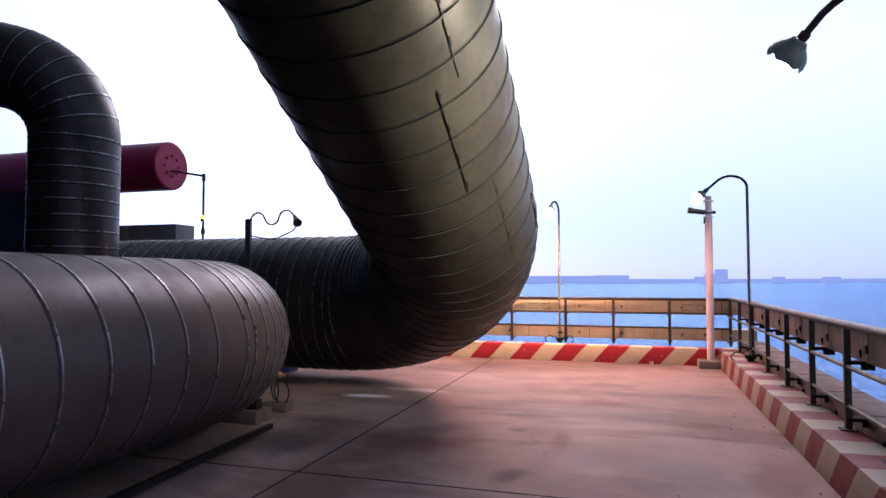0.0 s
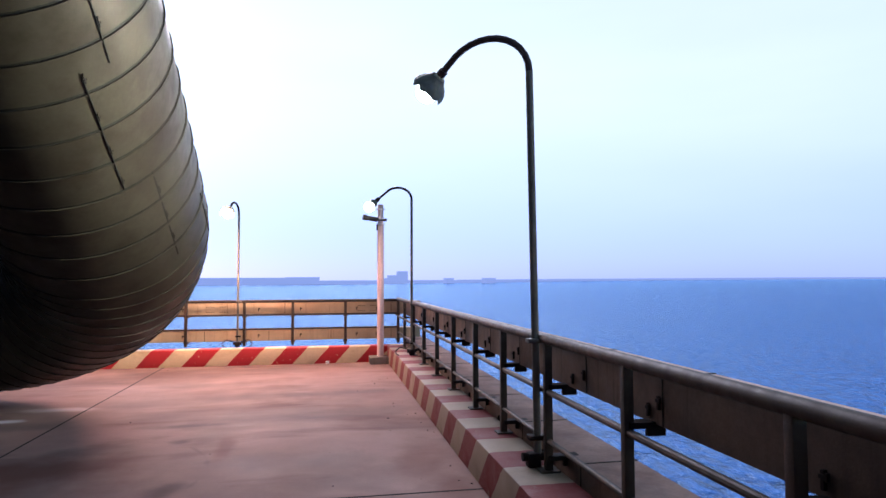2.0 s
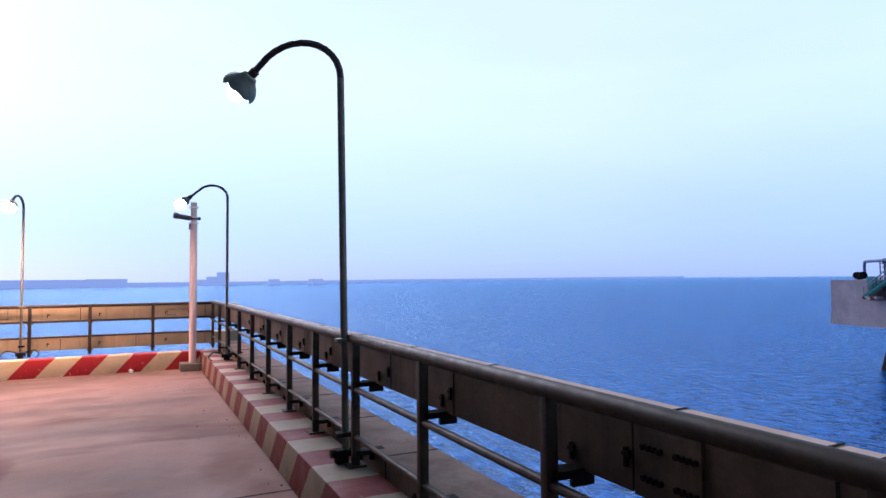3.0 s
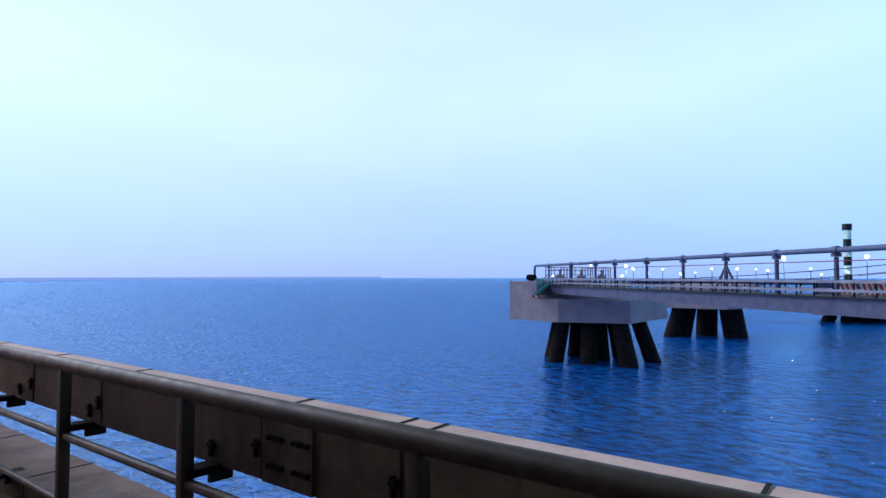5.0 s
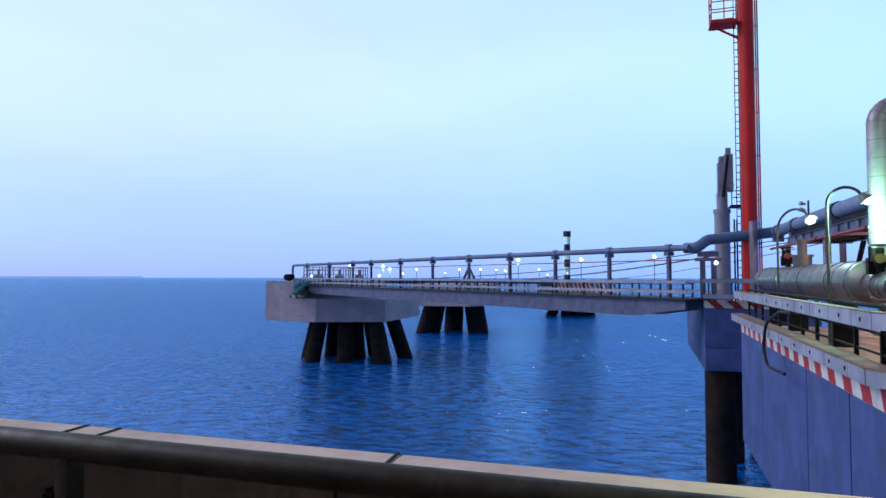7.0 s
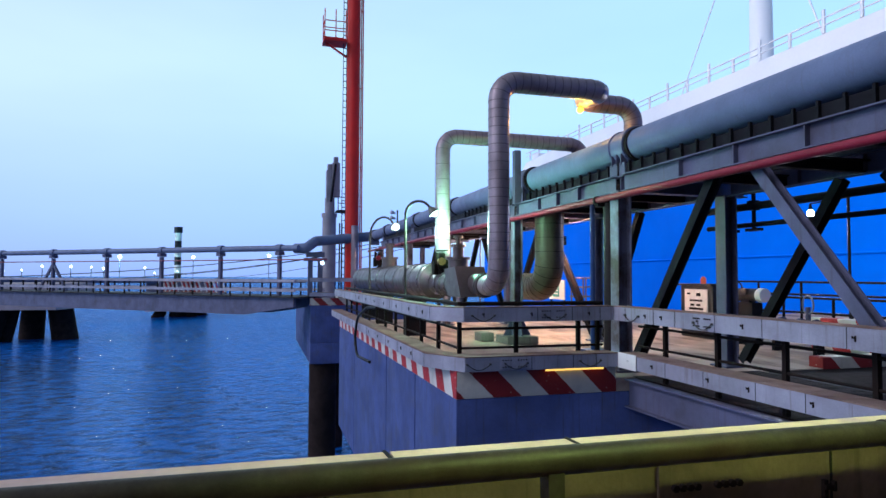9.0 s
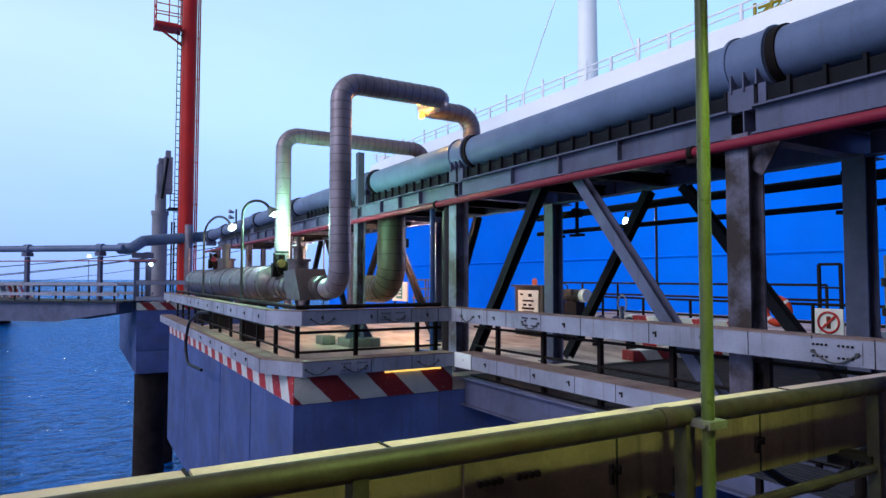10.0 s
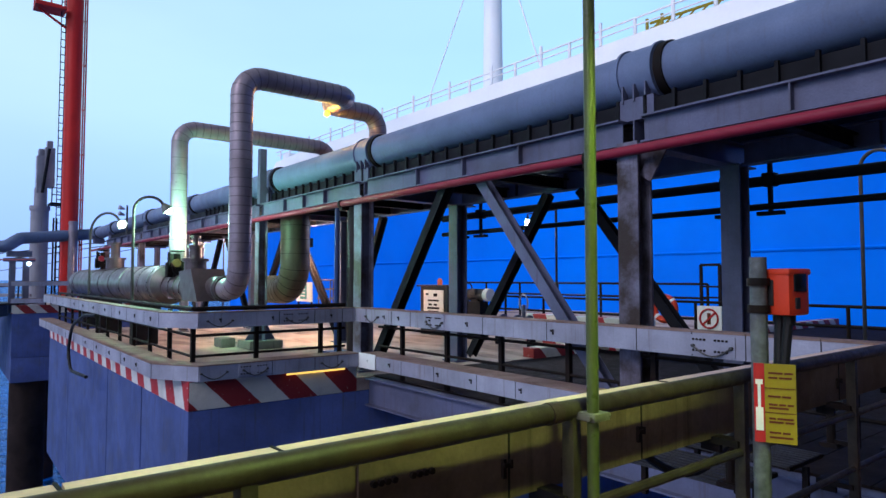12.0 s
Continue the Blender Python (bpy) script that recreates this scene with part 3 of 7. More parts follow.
# ---- mesh helpers ----
def box(bm, x0, x1, y0, y1, z0, z1, bevel=0.0):
    made = bmesh.ops.create_cube(bm, size=1)
    vs = made["verts"]
    bmesh.ops.scale(bm, vec=(x1 - x0, y1 - y0, z1 - z0), verts=vs)
    bmesh.ops.translate(bm, vec=((x0 + x1) / 2, (y0 + y1) / 2, (z0 + z1) / 2), verts=vs)
    if bevel:
        es = list({e for v in vs for e in v.link_edges})
        bmesh.ops.bevel(bm, geom=es, offset=bevel, segments=2, affect="EDGES", profile=0.6)
    return bm


def ring_of(bm, c, u, v, r, seg):
    return [bm.verts.new(c + r * (math.cos(a) * u + math.sin(a) * v)) for a in (2 * math.pi * i / seg for i in range(seg))]


def bridge_rings(bm, a, b):
    k = len(a)
    for i in range(k):
        bm.faces.new((a[i], a[(i + 1) % k], b[(i + 1) % k], b[i]))


def axes_for(d, hint=None):
    d = d.normalized()
    h = hint if hint is not None else (Vector((0, 0, 1)) if abs(d.z) < 0.9 else Vector((1, 0, 0)))
    u = d.cross(h).normalized()
    return u, d.cross(u).normalized()


def rod(bm, p, q, r, seg=10, r2=None):
    """A round bar or cone from p to q, closed at both ends."""
    p, q = Vector(p), Vector(q)
    u, v = axes_for(q - p)
    a, b = ring_of(bm, p, u, v, r, seg), ring_of(bm, q, u, v, r if r2 is None else r2, seg)
    bridge_rings(bm, a, b)
    bm.faces.new(list(reversed(a)))
    bm.faces.new(b)
    return bm


def bar(bm, p, q, w, h, up=(0, 0, 1)):
    """A rectangular bar from p to q, w across and h along up."""
    p, q = Vector(p), Vector(q)
    d = (q - p).normalized()
    s = d.cross(Vector(up)).normalized()
    t = s.cross(d)
    ends = []
    for c in (p, q):
        ends.append([bm.verts.new(c + s * (sx * w / 2) + t * (tz * h / 2)) for sx, tz in ((-1, -1), (1, -1), (1, 1), (-1, 1))])
    bridge_rings(bm, *ends)
    bm.faces.new(list(reversed(ends[0])))
    bm.faces.new(ends[1])
    return bm


def ibeam(bm, p, q, w, h, up=(0, 0, 1), web=0.014, flange=0.02):
    p, q = Vector(p), Vector(q)
    d = (q - p).normalized()
    s = d.cross(Vector(up)).normalized()
    t = s.cross(d)
    a, b, g, k = w / 2, h / 2, web / 2, h / 2 - flange
    outline = ((-a, -b), (a, -b), (a, -k), (g, -k), (g, k), (a, k), (a, b), (-a, b), (-a, k), (-g, k), (-g, -k), (-a, -k))
    ends = [[bm.verts.new(c + s * i + t * j) for i, j in outline] for c in (p, q)]
    bridge_rings(bm, *ends)
    for ring in ends:
        for quad in ((0, 1, 2, 11), (10, 3, 4, 9), (8, 5, 6, 7)):
            bm.faces.new([ring[i] for i in quad])
    return bm


def bent(corners, radii, step=0.25, arc_steps=9):
    """A path through corners, each rounded by its own radius; points carry whether they lie in a bend."""
    pts = [Vector(c) for c in corners]
    out = [(pts[0], False)]
    for i in range(1, len(pts) - 1):
        a, b, c = pts[i - 1], pts[i], pts[i + 1]
        d0, d1 = (b - a).normalized(), (c - b).normalized()
        ang = d0.angle(d1)
        r = radii[i - 1] if isinstance(radii, (list, tuple)) else radii
        cut = r * math.tan(ang / 2)
        s, e = b - d0 * cut, b + d1 * cut
        mid = ((d1 - d0).normalized())
        centre = b + mid * (r / math.cos(ang / 2))
        f0, f1 = s - centre, e - centre
        axis = f0.cross(f1).normalized()
        for k in range(arc_steps + 1):
            out.append((centre + Matrix.Rotation(ang * k / arc_steps, 3, axis) @ f0, True))
    out.append((pts[-1], False))
    return out


def sweep(bm, path, r, seg=24, cap=True):
    """A tube along a list of points."""
    pts = [p for p, _ in path]
    clean = [pts[0]]
    for p in pts[1:]:
        if (p - clean[-1]).length > 1e-4:
            clean.append(p)
    pts = clean
    u = None
    rings = []
    for i, p in enumerate(pts):
        d = (pts[min(i + 1, len(pts) - 1)] - pts[max(i - 1, 0)]).normalized()
        if u is None:
            u, v = axes_for(d)
        else:
            u = (u - d * u.dot(d)).normalized()
        v = d.cross(u).normalized()
        rings.append(ring_of(bm, p, u, v, r, seg))
    for a, b in zip(rings, rings[1:]):
        bridge_rings(bm, a, b)
    if cap:
        bm.faces.new(list(reversed(rings[0])))
        bm.faces.new(rings[-1])
    return bm


def torus(bm, c, axis, R, r, seg=28, sides=8):
    c, axis = Vector(c), Vector(axis).normalized()
    u, v = axes_for(axis)
    rows = []
    for i in range(seg):
        a = 2 * math.pi * i / seg
        d = math.cos(a) * u + math.sin(a) * v
        rows.append([bm.verts.new(c + d * (R + r * math.cos(b)) + axis * (r * math.sin(b)))
                     for b in (2 * math.pi * k / sides for k in range(sides))])
    for i in range(seg):
        bridge_rings(bm, rows[i], rows[(i + 1) % seg])
    return bm


def hoop(bm, c, axis, R, w, t, seg=32):
    """A flat band round a pipe: inner radius R, w along the pipe, t thick."""
    c, axis = Vector(c), Vector(axis).normalized()
    u, v = axes_for(axis)
    a = ring_of(bm, c - axis * w / 2, u, v, R, seg)
    b = ring_of(bm, c - axis * w / 2, u, v, R + t, seg)
    d = ring_of(bm, c + axis * w / 2, u, v, R + t, seg)
    e = ring_of(bm, c + axis * w / 2, u, v, R, seg)
    for p, q in ((a, b), (b, d), (d, e)):
        bridge_rings(bm, p, q)
    return bm


def link(name, bm, mat, base=(0, 0, 0), smooth=True):
    bmesh.ops.recalc_face_normals(bm, faces=bm.faces[:])
    me = bpy.data.meshes.new(name)
    bmesh.ops.translate(bm, vec=-Vector(base), verts=bm.verts[:])
    bm.to_mesh(me)
    bm.free()
    me.materials.append(mat)
    if smooth:
        for p in me.polygons:
            p.use_smooth = True
        me.set_sharp_from_angle(angle=radians(32))
    return new(name, me)


def thing(name, base, label, category, group="", kind=""):
    """An Empty at the base of a thing, to carry its parts."""
    ob = new(name)
    ob.empty_display_size = 0.1
    ob.location = base
    return tagged(ob, label, category, group, kind)


def part(name, bm, mat, parent, label="", smooth=True):
    """One mesh, built in world places, under a thing or a part."""
    at = Vector(parent.location)
    up = parent.parent
    while up:
        at += Vector(up.location)
        up = up.parent
    ob = link(name, bm, mat, at, smooth)
    ob.parent = parent
    if label:
        ob["label"] = label
    return ob


def solid(name, bm, mat, base, label, category, group="", kind="", smooth=True):
    """A thing of a single mesh."""
    ob = link(name, bm, mat, base, smooth)
    ob.location = base
    return tagged(ob, label, category, group, kind)


B = bmesh.new


# ---- sea, sky line, decks ----
WATER = -9.2
bm = B()
box(bm, -4500, 4500, -4500, 4500, WATER - 1, WATER)
solid("water", bm, M["water"], (0, 0, WATER), "rippled deep blue evening sea", "water", kind="structure", smooth=False)

# the deck that carries the camera: a slab with cast panels parted by joints
floor = thing("floor", (0, 0, 0), "worn pinkish concrete jetty deck with joints", "floor", kind="structure")
bm = B()
box(bm, -16, 2.02, -14, 13.12, -1.4, -0.06)
part("deck_slab", bm, M["pile"], floor, smooth=False)
xs = [-16, -11.5, -7.0, -2.37, 1.66]
ys = [-14, -9.4, -4.5, 0.4, 5.3, 12.82]
for i in range(len(xs) - 1):
    for j in range(len(ys) - 1):
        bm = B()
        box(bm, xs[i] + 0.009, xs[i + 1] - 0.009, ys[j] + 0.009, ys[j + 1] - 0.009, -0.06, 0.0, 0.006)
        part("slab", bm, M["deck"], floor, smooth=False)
for x in xs[1:-1]:
    bm = B()
    box(bm, x - 0.0085, x + 0.0085, -14, 12.82, -0.058, 0.001)
    part("joint_seal", bm, M["seam"], floor, "black tar joint", smooth=False)
for y in ys[1:-1]:
    for a, b in zip(xs, xs[1:]):
        bm = B()
        box(bm, a + 0.0095, b - 0.0095, y - 0.0085, y + 0.0085, -0.058, 0.001)
        part("joint_seal", bm, M["seam"], floor, "black tar joint", smooth=False)

kerb = thing("kerb", (1.84, 0, 0), "raised concrete kerb painted in red and cream bands", "kerb", kind="structure")
bm = B()
box(bm, 1.655, 2.02, -3.9, 12.82, -0.05, 0.31, 0.02)
part("kerb_run", bm, M["kerb_shaded"], kerb)
bm = B()
box(bm, -16, 2.02, 12.822, 13.12, -0.05, 0.30, 0.02)
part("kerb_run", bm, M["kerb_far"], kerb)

# ---- guard rail of this deck ----
POSTS = [12.3, 11.13, 9.98, 8.87, 7.78, 6.69, 5.7, 4.63, 3.5, 2.36, 1.19, 0.03, -1.13, -2.3, -3.5, -4.84, -5.95]
RX, RT = 1.93, 1.175


def rail_post(parent, x, y, nx, ny):
    bm = B()
    box(bm, x - 0.026, x + 0.026, y - 0.022, y + 0.022, 0.31, RT - 0.01, 0.005)
    box(bm, x - 0.065, x + 0.065, y - 0.055, y + 0.055, 0.31, 0.322)
    part("post", bm, M["rail"], parent)
    for z in (0.865, 0.40):
        bm = B()
        bar(bm, (x, y, z), (x + nx * 0.2, y + ny * 0.2, z), 0.08, 0.03)
        bar(bm, (x + nx * 0.1, y + ny * 0.1, z - 0.03), (x + nx * 0.2, y + ny * 0.2, z - 0.03), 0.02, 0.06)
        part("bracket", bm, M["bracket"], parent)


fence = thing("guard_rail", (RX, 0, 0.31), "rusty olive-green tubular guard rail along the deck edge", "guard rail")
for y in POSTS:
    rail_post(fence, RX, y, 1, 0)
bm = B()
rod(bm, (RX, -6.4, RT), (RX, 13.42, RT), 0.035, 16)
part("handrail", bm, M["rail"], fence)
for z, r in ((0.83, 0.02), (0.51, 0.018)):
    bm = B()
    rod(bm, (RX, -6.4, z), (RX, 13.42, z), r, 10)
    part("mid_rail", bm, M["rail"], fence)

FX = [1.93, 0.88, -0.14, -1.05, -2.12, -3.15, -4.2, -5.25, -6.3, -7.35, -8.4, -9.45, -10.5, -11.55, -12.6]
fence2 = thing("guard_rail", (0, 13.38, 0.31), "rusty olive-green tubular guard rail across the deck end", "guard rail")
for x in FX:
    bm = B()
    box(bm, x - 0.026, x + 0.026, 13.35, 13.41, 0.30, 1.15, 0.006)
    part("post", bm, M["rail"], fence2)
    for z in (0.86, 0.37):
        bm = B()
        bar(bm, (x, 13.38, z), (x, 13.62, z), 0.08, 0.03)
        part("bracket", bm, M["bracket"], fence2)
for z, r in ((1.155, 0.028), (0.89, 0.02), (0.62, 0.018)):
    bm = B()
    rod(bm, (-13, 13.38, z), (1.93, 13.38, z), r, 12)
    part("handrail" if z > 1 else "mid_rail", bm, M["rail"], fence2)


def channel_run(parent, p, q, out, z0, z1, wide, joints, mat, top, lids=None):
    """A run of pressed steel channel with a lid: face, lids parted by joints and a few clips."""
    p, q, out = Vector(p), Vector(q), Vector(out)
    d = (q - p).normalized()
    cuts = [0.0] + joints + [(q - p).length]
    mid = out * (wide / 2)
    for a, b in zip(cuts, cuts[1:]):
        bm = B()
        s, e = p + d * (a + 0.004), p + d * (b - 0.004)
        bar(bm, s + out * 0.01 + Vector((0, 0, (z0 + z1) / 2)), e + out * 0.01 + Vector((0, 0, (z0 + z1) / 2)), 0.02, z1 - z0)
        part("face_panel", bm, mat, parent)
        bm = B()
        bar(bm, s + out * (wide - 0.01) + Vector((0, 0, (z0 + z1) / 2)), e + out * (wide - 0.01) + Vector((0, 0, (z0 + z1) / 2)), 0.02, z1 - z0)
        part("back_panel", bm, mat, parent)
        bm = B()
        bar(bm, s + mid + Vector((0, 0, z0 + 0.01)), e + mid + Vector((0, 0, z0 + 0.01)), wide - 0.044, 0.018)
        part("bottom_panel", bm, mat, parent)
    for a in joints:
        bm = B()
        c = p + d * a + out * 0.012
        bar(bm, c + Vector((0, 0, z0 + 0.004)), c + Vector((0, 0, z1 - 0.004)), 0.0075, 0.03, tuple(out))
        part("joint", bm, M["seam"], parent)
    cuts = [0.0] + (lids or joints) + [(q - p).length]
    for a, b in zip(cuts, cuts[1:]):
        s, e = p + d * (a + 0.004), p + d * (b - 0.004)
        bm = B()
        bar(bm, s + mid + Vector((0, 0, z1 + 0.006)), e + mid + Vector((0, 0, z1 + 0.006)), wide + 0.012, 0.014)
        part("lid", bm, top, parent)


def clips(parent, p, d, out, z, spots, mat, size=0.65):
    """Small hasps and rust-black bolts on a channel's face."""
    p, d, out = Vector(p), Vector(d), Vector(out)
    for s in spots:
        bm = B()
        c = p + d * s - out * 0.006 + Vector((0, 0, z))
        bar(bm, c - Vector((0, 0, 0.05 * size)), c + Vector((0, 0, 0.05 * size)), 0.022 * size, 0.014, tuple(out))
        bar(bm, c - d * 0.045 * size - out * 0.008 + Vector((0, 0, 0.02 * size)), c + d * 0.012 * size - out * 0.008 + Vector((0, 0, 0.02 * size)), 0.012, 0.014)
        bar(bm, c - d * 0.04 * size - out * 0.01, c - d * 0.04 * size - out * 0.01 + Vector((0, 0, 0.045 * size)), 0.014 * size, 0.012, tuple(out))
        part("clip", bm, mat, parent)


def splice(parent, p, d, out, z, mat, w=0.34, h=0.2):
    """A bolted splice plate with two rows of bolts."""
    p, d, out = Vector(p), Vector(d), Vector(out)
    bm = B()
    c = p - out * 0.006 + Vector((0, 0, z))
    bar(bm, c - d * w / 2, c + d * w / 2, 0.01, h)
    part("splice_plate", bm, mat, parent)
    for row in (-0.05, 0.05):
        for k in (-3.0, -2.4, -1.8, -1.2, 0.5, 1.1, 1.7, 2.3):
            bm = B()
            at = c + d * (k * w / 7.0) + Vector((0, 0, row))
            rod(bm, at, at - out * 0.018, 0.0105, 6)
            part("bolt", bm, M["bracket"], parent)


tray = thing("cable_channel", (2.06, 0, 0.9), "faded beige pressed-steel cable channel outside the rail", "cable channel", "deck cable channels")
SEAMS = [-5.0, -3.95, -2.9, -2.12, -0.6, 0.5, 1.37, 2.06, 3.39, 4.29, 5.65, 6.6, 7.7, 8.75, 9.85, 11.0, 12.2]
LIDS = [-4.6, -3.3, -1.34, -0.79, 0.4, 1.33, 1.46, 1.99, 3.24, 4.25, 5.3, 6.5, 7.7, 8.9, 10.1, 11.3, 12.4]
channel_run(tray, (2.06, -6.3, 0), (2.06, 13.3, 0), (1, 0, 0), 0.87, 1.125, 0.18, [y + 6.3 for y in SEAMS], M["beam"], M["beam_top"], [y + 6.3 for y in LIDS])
clips(tray, (2.06, 0, 0), (0, 1, 0), (1, 0, 0), 0.98, [y + 0.03 for y in SEAMS], M["bracket"])
clips(tray, (2.06, 0, 0), (0, 1, 0), (1, 0, 0), 0.93, [2.39, 3.52, 4.5, 5.81, 6.78, 7.9, 8.95, -1.15, -2.4], M["bracket"])
for y in (1.905, -1.65):
    splice(tray, (2.06, y, 0), (0, 1, 0), (1, 0, 0), 0.985, M["beam"], 0.28, 0.23)
for y in LIDS:
    bm = B()
    bar(bm, (2.05, y, 1.14), (2.25, y + 0.012, 1.14), 0.009, 0.004)
    part("joint_strip", bm, M["seam"], tray)
tray2 = thing("cable_channel", (2.06, 0, 0.2), "low beige cable channel with broad dusty lids", "cable channel", "deck cable channels")
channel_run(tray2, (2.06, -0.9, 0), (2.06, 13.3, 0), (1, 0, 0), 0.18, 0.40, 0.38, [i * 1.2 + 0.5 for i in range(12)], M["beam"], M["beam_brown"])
for i in range(12):
    y = -0.9 + i * 1.2 + 0.5
    bm = B()
    bar(bm, (2.05, y, 0.414), (2.45, y + 0.01, 0.414), 0.016, 0.004)
    part("joint_strip", bm, M["seam"], tray2)
clips(tray2, (2.06, -6.3, 0), (0, 1, 0), (1, 0, 0), 0.29, [9.0, 10.2, 11.2, 11.4, 12.6, 13.8, 15.0], M["bracket"])
tray3 = thing("cable_channel", (0, 13.5, 0.9), "faded beige pressed-steel cable channel across the deck end", "cable channel", "deck cable channels")
channel_run(tray3, (2.4, 13.5, 0), (-13, 13.5, 0), (0, 1, 0), 0.87, 1.12, 0.18, [0.6, 1.5, 2.7, 3.9, 5.1, 6.3, 7.5, 9.0, 11.0, 13.0], M["beam_lamplit"], M["beam_lamplit"])
for x in (1.3, -1.6):
    splice(tray3, (x, 13.5, 0), (-1, 0, 0), (0, 1, 0), 0.995, M["beam_lamplit"], 0.5)
tray4 = thing("cable_channel", (0, 13.5, 0.2), "low beige cable channel across the deck end", "cable channel", "deck cable channels")
channel_run(tray4, (2.4, 13.5, 0), (-13, 13.5, 0), (0, 1, 0), 0.38, 0.58, 0.3, [0.6, 1.8, 3.0, 4.2, 5.4, 6.6, 7.8, 9.0, 11.0, 13.0], M["beam_lamplit"], M["beam_lamplit"])
for t3, zz in ((tray3, 0.99), (tray4, 0.48)):
    clips(t3, (2.4, 13.5, 0), (-1, 0, 0), (0, 1, 0), zz, [0.9, 1.3, 2.4, 3.2, 4.6, 5.7, 6.8], M["bracket"])


# ---- lamp posts ----
def lamp_post(x, y, z0, top, turn, reach, label, bulb, watts, color, r=0.021, lean=0.0, aim=None, cone=165, paint="lamp_grey", drop=0.1, ragged=1.0, soft=0.12):
    """A gooseneck lamp: pole, bent arm, ragged bell shade and bulb."""
    t = thing("lamp_post", (x, y, z0), label, "lamp post", "deck lamps")
    d = Vector((math.cos(turn), math.sin(turn), 0))
    bm = B()
    rod(bm, (x + lean, y, z0), (x, y, top), r, 12)
    part("pole", bm, M[paint], t)
    p = Vector((x, y, top))
    R = reach * 0.5
    pts = []
    for k in range(13):
        a = math.pi * k / 12 * 0.78
        pts.append((p + d * (R - R * math.cos(a)) + Vector((0, 0, R * 0.8 * math.sin(a))), True))
    tip = pts[-1][0]
    way = (pts[-1][0] - pts[-2][0]).normalized()
    pts.append((tip + way * drop, False))
    bm = B()
    sweep(bm, pts, r * 0.95, 10)
    part("arm", bm, M["lamp_brown"], t)
    tip = pts[-1][0]
    bm = B()
    rod(bm, tip - way * 0.03, tip + way * 0.015, 0.036, 12)
    rod(bm, tip + way * 0.015, tip + way * 0.05, 0.022, 12)
    part("socket", bm, M["lamp_brown"], t)
    bm = B()
    u, v = axes_for(way)
    rings = []
    for s, rad in ((0.02, 0.03), (0.03, 0.056), (0.06, 0.072), (0.085, 0.098), (0.12, 0.122), (0.16, 0.138), (0.162, 0.132), (0.12, 0.114), (0.085, 0.09), (0.06, 0.063)):
        s, rad = s * ragged, rad * ragged
        ring = ring_of(bm, tip + way * s, u, v, rad, 20)
        for i, vert in enumerate(ring):
            if s > 0.15 * ragged:
                vert.co += way * (0.011 * math.sin(i * 2.3) + (0.025 if i in (4, 11) else 0))
            elif i % 2 and rad > 0.08:
                vert.co += (vert.co - (tip + way * s)) * 0.04
        rings.append(ring)
    for a, b in zip(rings, rings[1:]):
        bridge_rings(bm, a, b)
    shade = part("shade", bm, M["lamp_green"], t, "dull green enamel bell shade with a ragged rim")
    bm = B()
    bmesh.ops.create_uvsphere(bm, u_segments=14, v_segments=10, radius=0.088, matrix=Matrix.Translation(tip + way * 0.185))
    part("bulb", bm, bulb, shade, "glowing glass bulb")
    bm = B()
    box(bm, x - 0.045, x + 0.045, y - 0.045, y + 0.045, z0, z0 + 0.1, 0.02)
    rod(bm, (x - 0.075, y, z0 + 0.07), (x + 0.075, y, z0 + 0.07), 0.03, 12)
    part("base_box", bm, M["bracket"], t)
    for z in (z0 + 0.2, 1.16):
        bm = B()
        box(bm, x - 0.035, x + 0.06, y - 0.05, y + 0.035, z - 0.014, z + 0.014, 0.004)
        rod(bm, (x - 0.02, y - 0.065, z), (x - 0.02, y + 0.05, z), 0.008, 6)
        part("clamp", bm, M["lamp_grey"] if z > 1 else M["bracket"], t)
    if bulb is M["bulb_warm"]:
        for s in (-1, 1):
            bm = B()
            sweep(bm, bent([(x + s * 0.06, y, z0 + 0.1), (x + s * 0.2, y - 0.02, z0 + 0.14), (x + s * 0.3, y - 0.04, z0 + 0.06), (x + s * 0.22, y - 0.05, z0 + 0.01)], 0.04, arc_steps=5), 0.01, 6)
            part("flex", bm, M["rubber"], t)
    bulb_light("bulb_light", tip + way * 0.32, watts, color, soft, aim or Vector((d.x * 0.15, d.y * 0.15, -1)), cone)
    return t


lamp_post(1.86, 4.74, 0.31, 3.02, radians(132), 0.78, "tall gooseneck lamp post with a ragged green shade", M["bulb_white"], 2000, (0.95, 0.99, 0.75), r=0.026, lean=0.035, aim=(-0.75, 0.4, 0.44), cone=134)
lamp_post(1.9, 11.12, 0.31, 2.92, radians(158), 0.5, "gooseneck lamp post beside the corner of the deck", M["bulb_warm"], 170, (1.0, 0.62, 0.46), drop=0.2, ragged=0.55)
lamp_post(-1.15, 13.2, 0.30, 2.84, radians(258), 0.46, "gooseneck lamp post at the deck end rail", M["bulb_warm"], 1200, (1.0, 0.55, 0.34), soft=0.4)
lamp_post(1.86, -2.33, 0.31, 3.25, radians(172), 0.95, "gooseneck lamp post with olive-yellow paint", M["bulb_white"], 520, (0.7, 1.0, 0.18), r=0.021, aim=(0.42, 0.1, -1), cone=78, paint="olive")

# white camera pole in the corner
t = thing("camera_pole", (1.51, 12.62, 0), "white painted steel pole with a camera bracket on a concrete foot", "pole")
bm = B()
box(bm, 1.3, 1.645, 12.42, 12.8, 0, 0.13, 0.015)
part("plinth", bm, M["concrete_warm"], t)
bm = B()
rod(bm, (1.51, 12.62, 0.13), (1.51, 12.62, 2.62), 0.062, 16)
rod(bm, (1.51, 12.62, 2.62), (1.51, 12.62, 2.99), 0.054, 16)
part("shaft", bm, M["pole_white"], t)
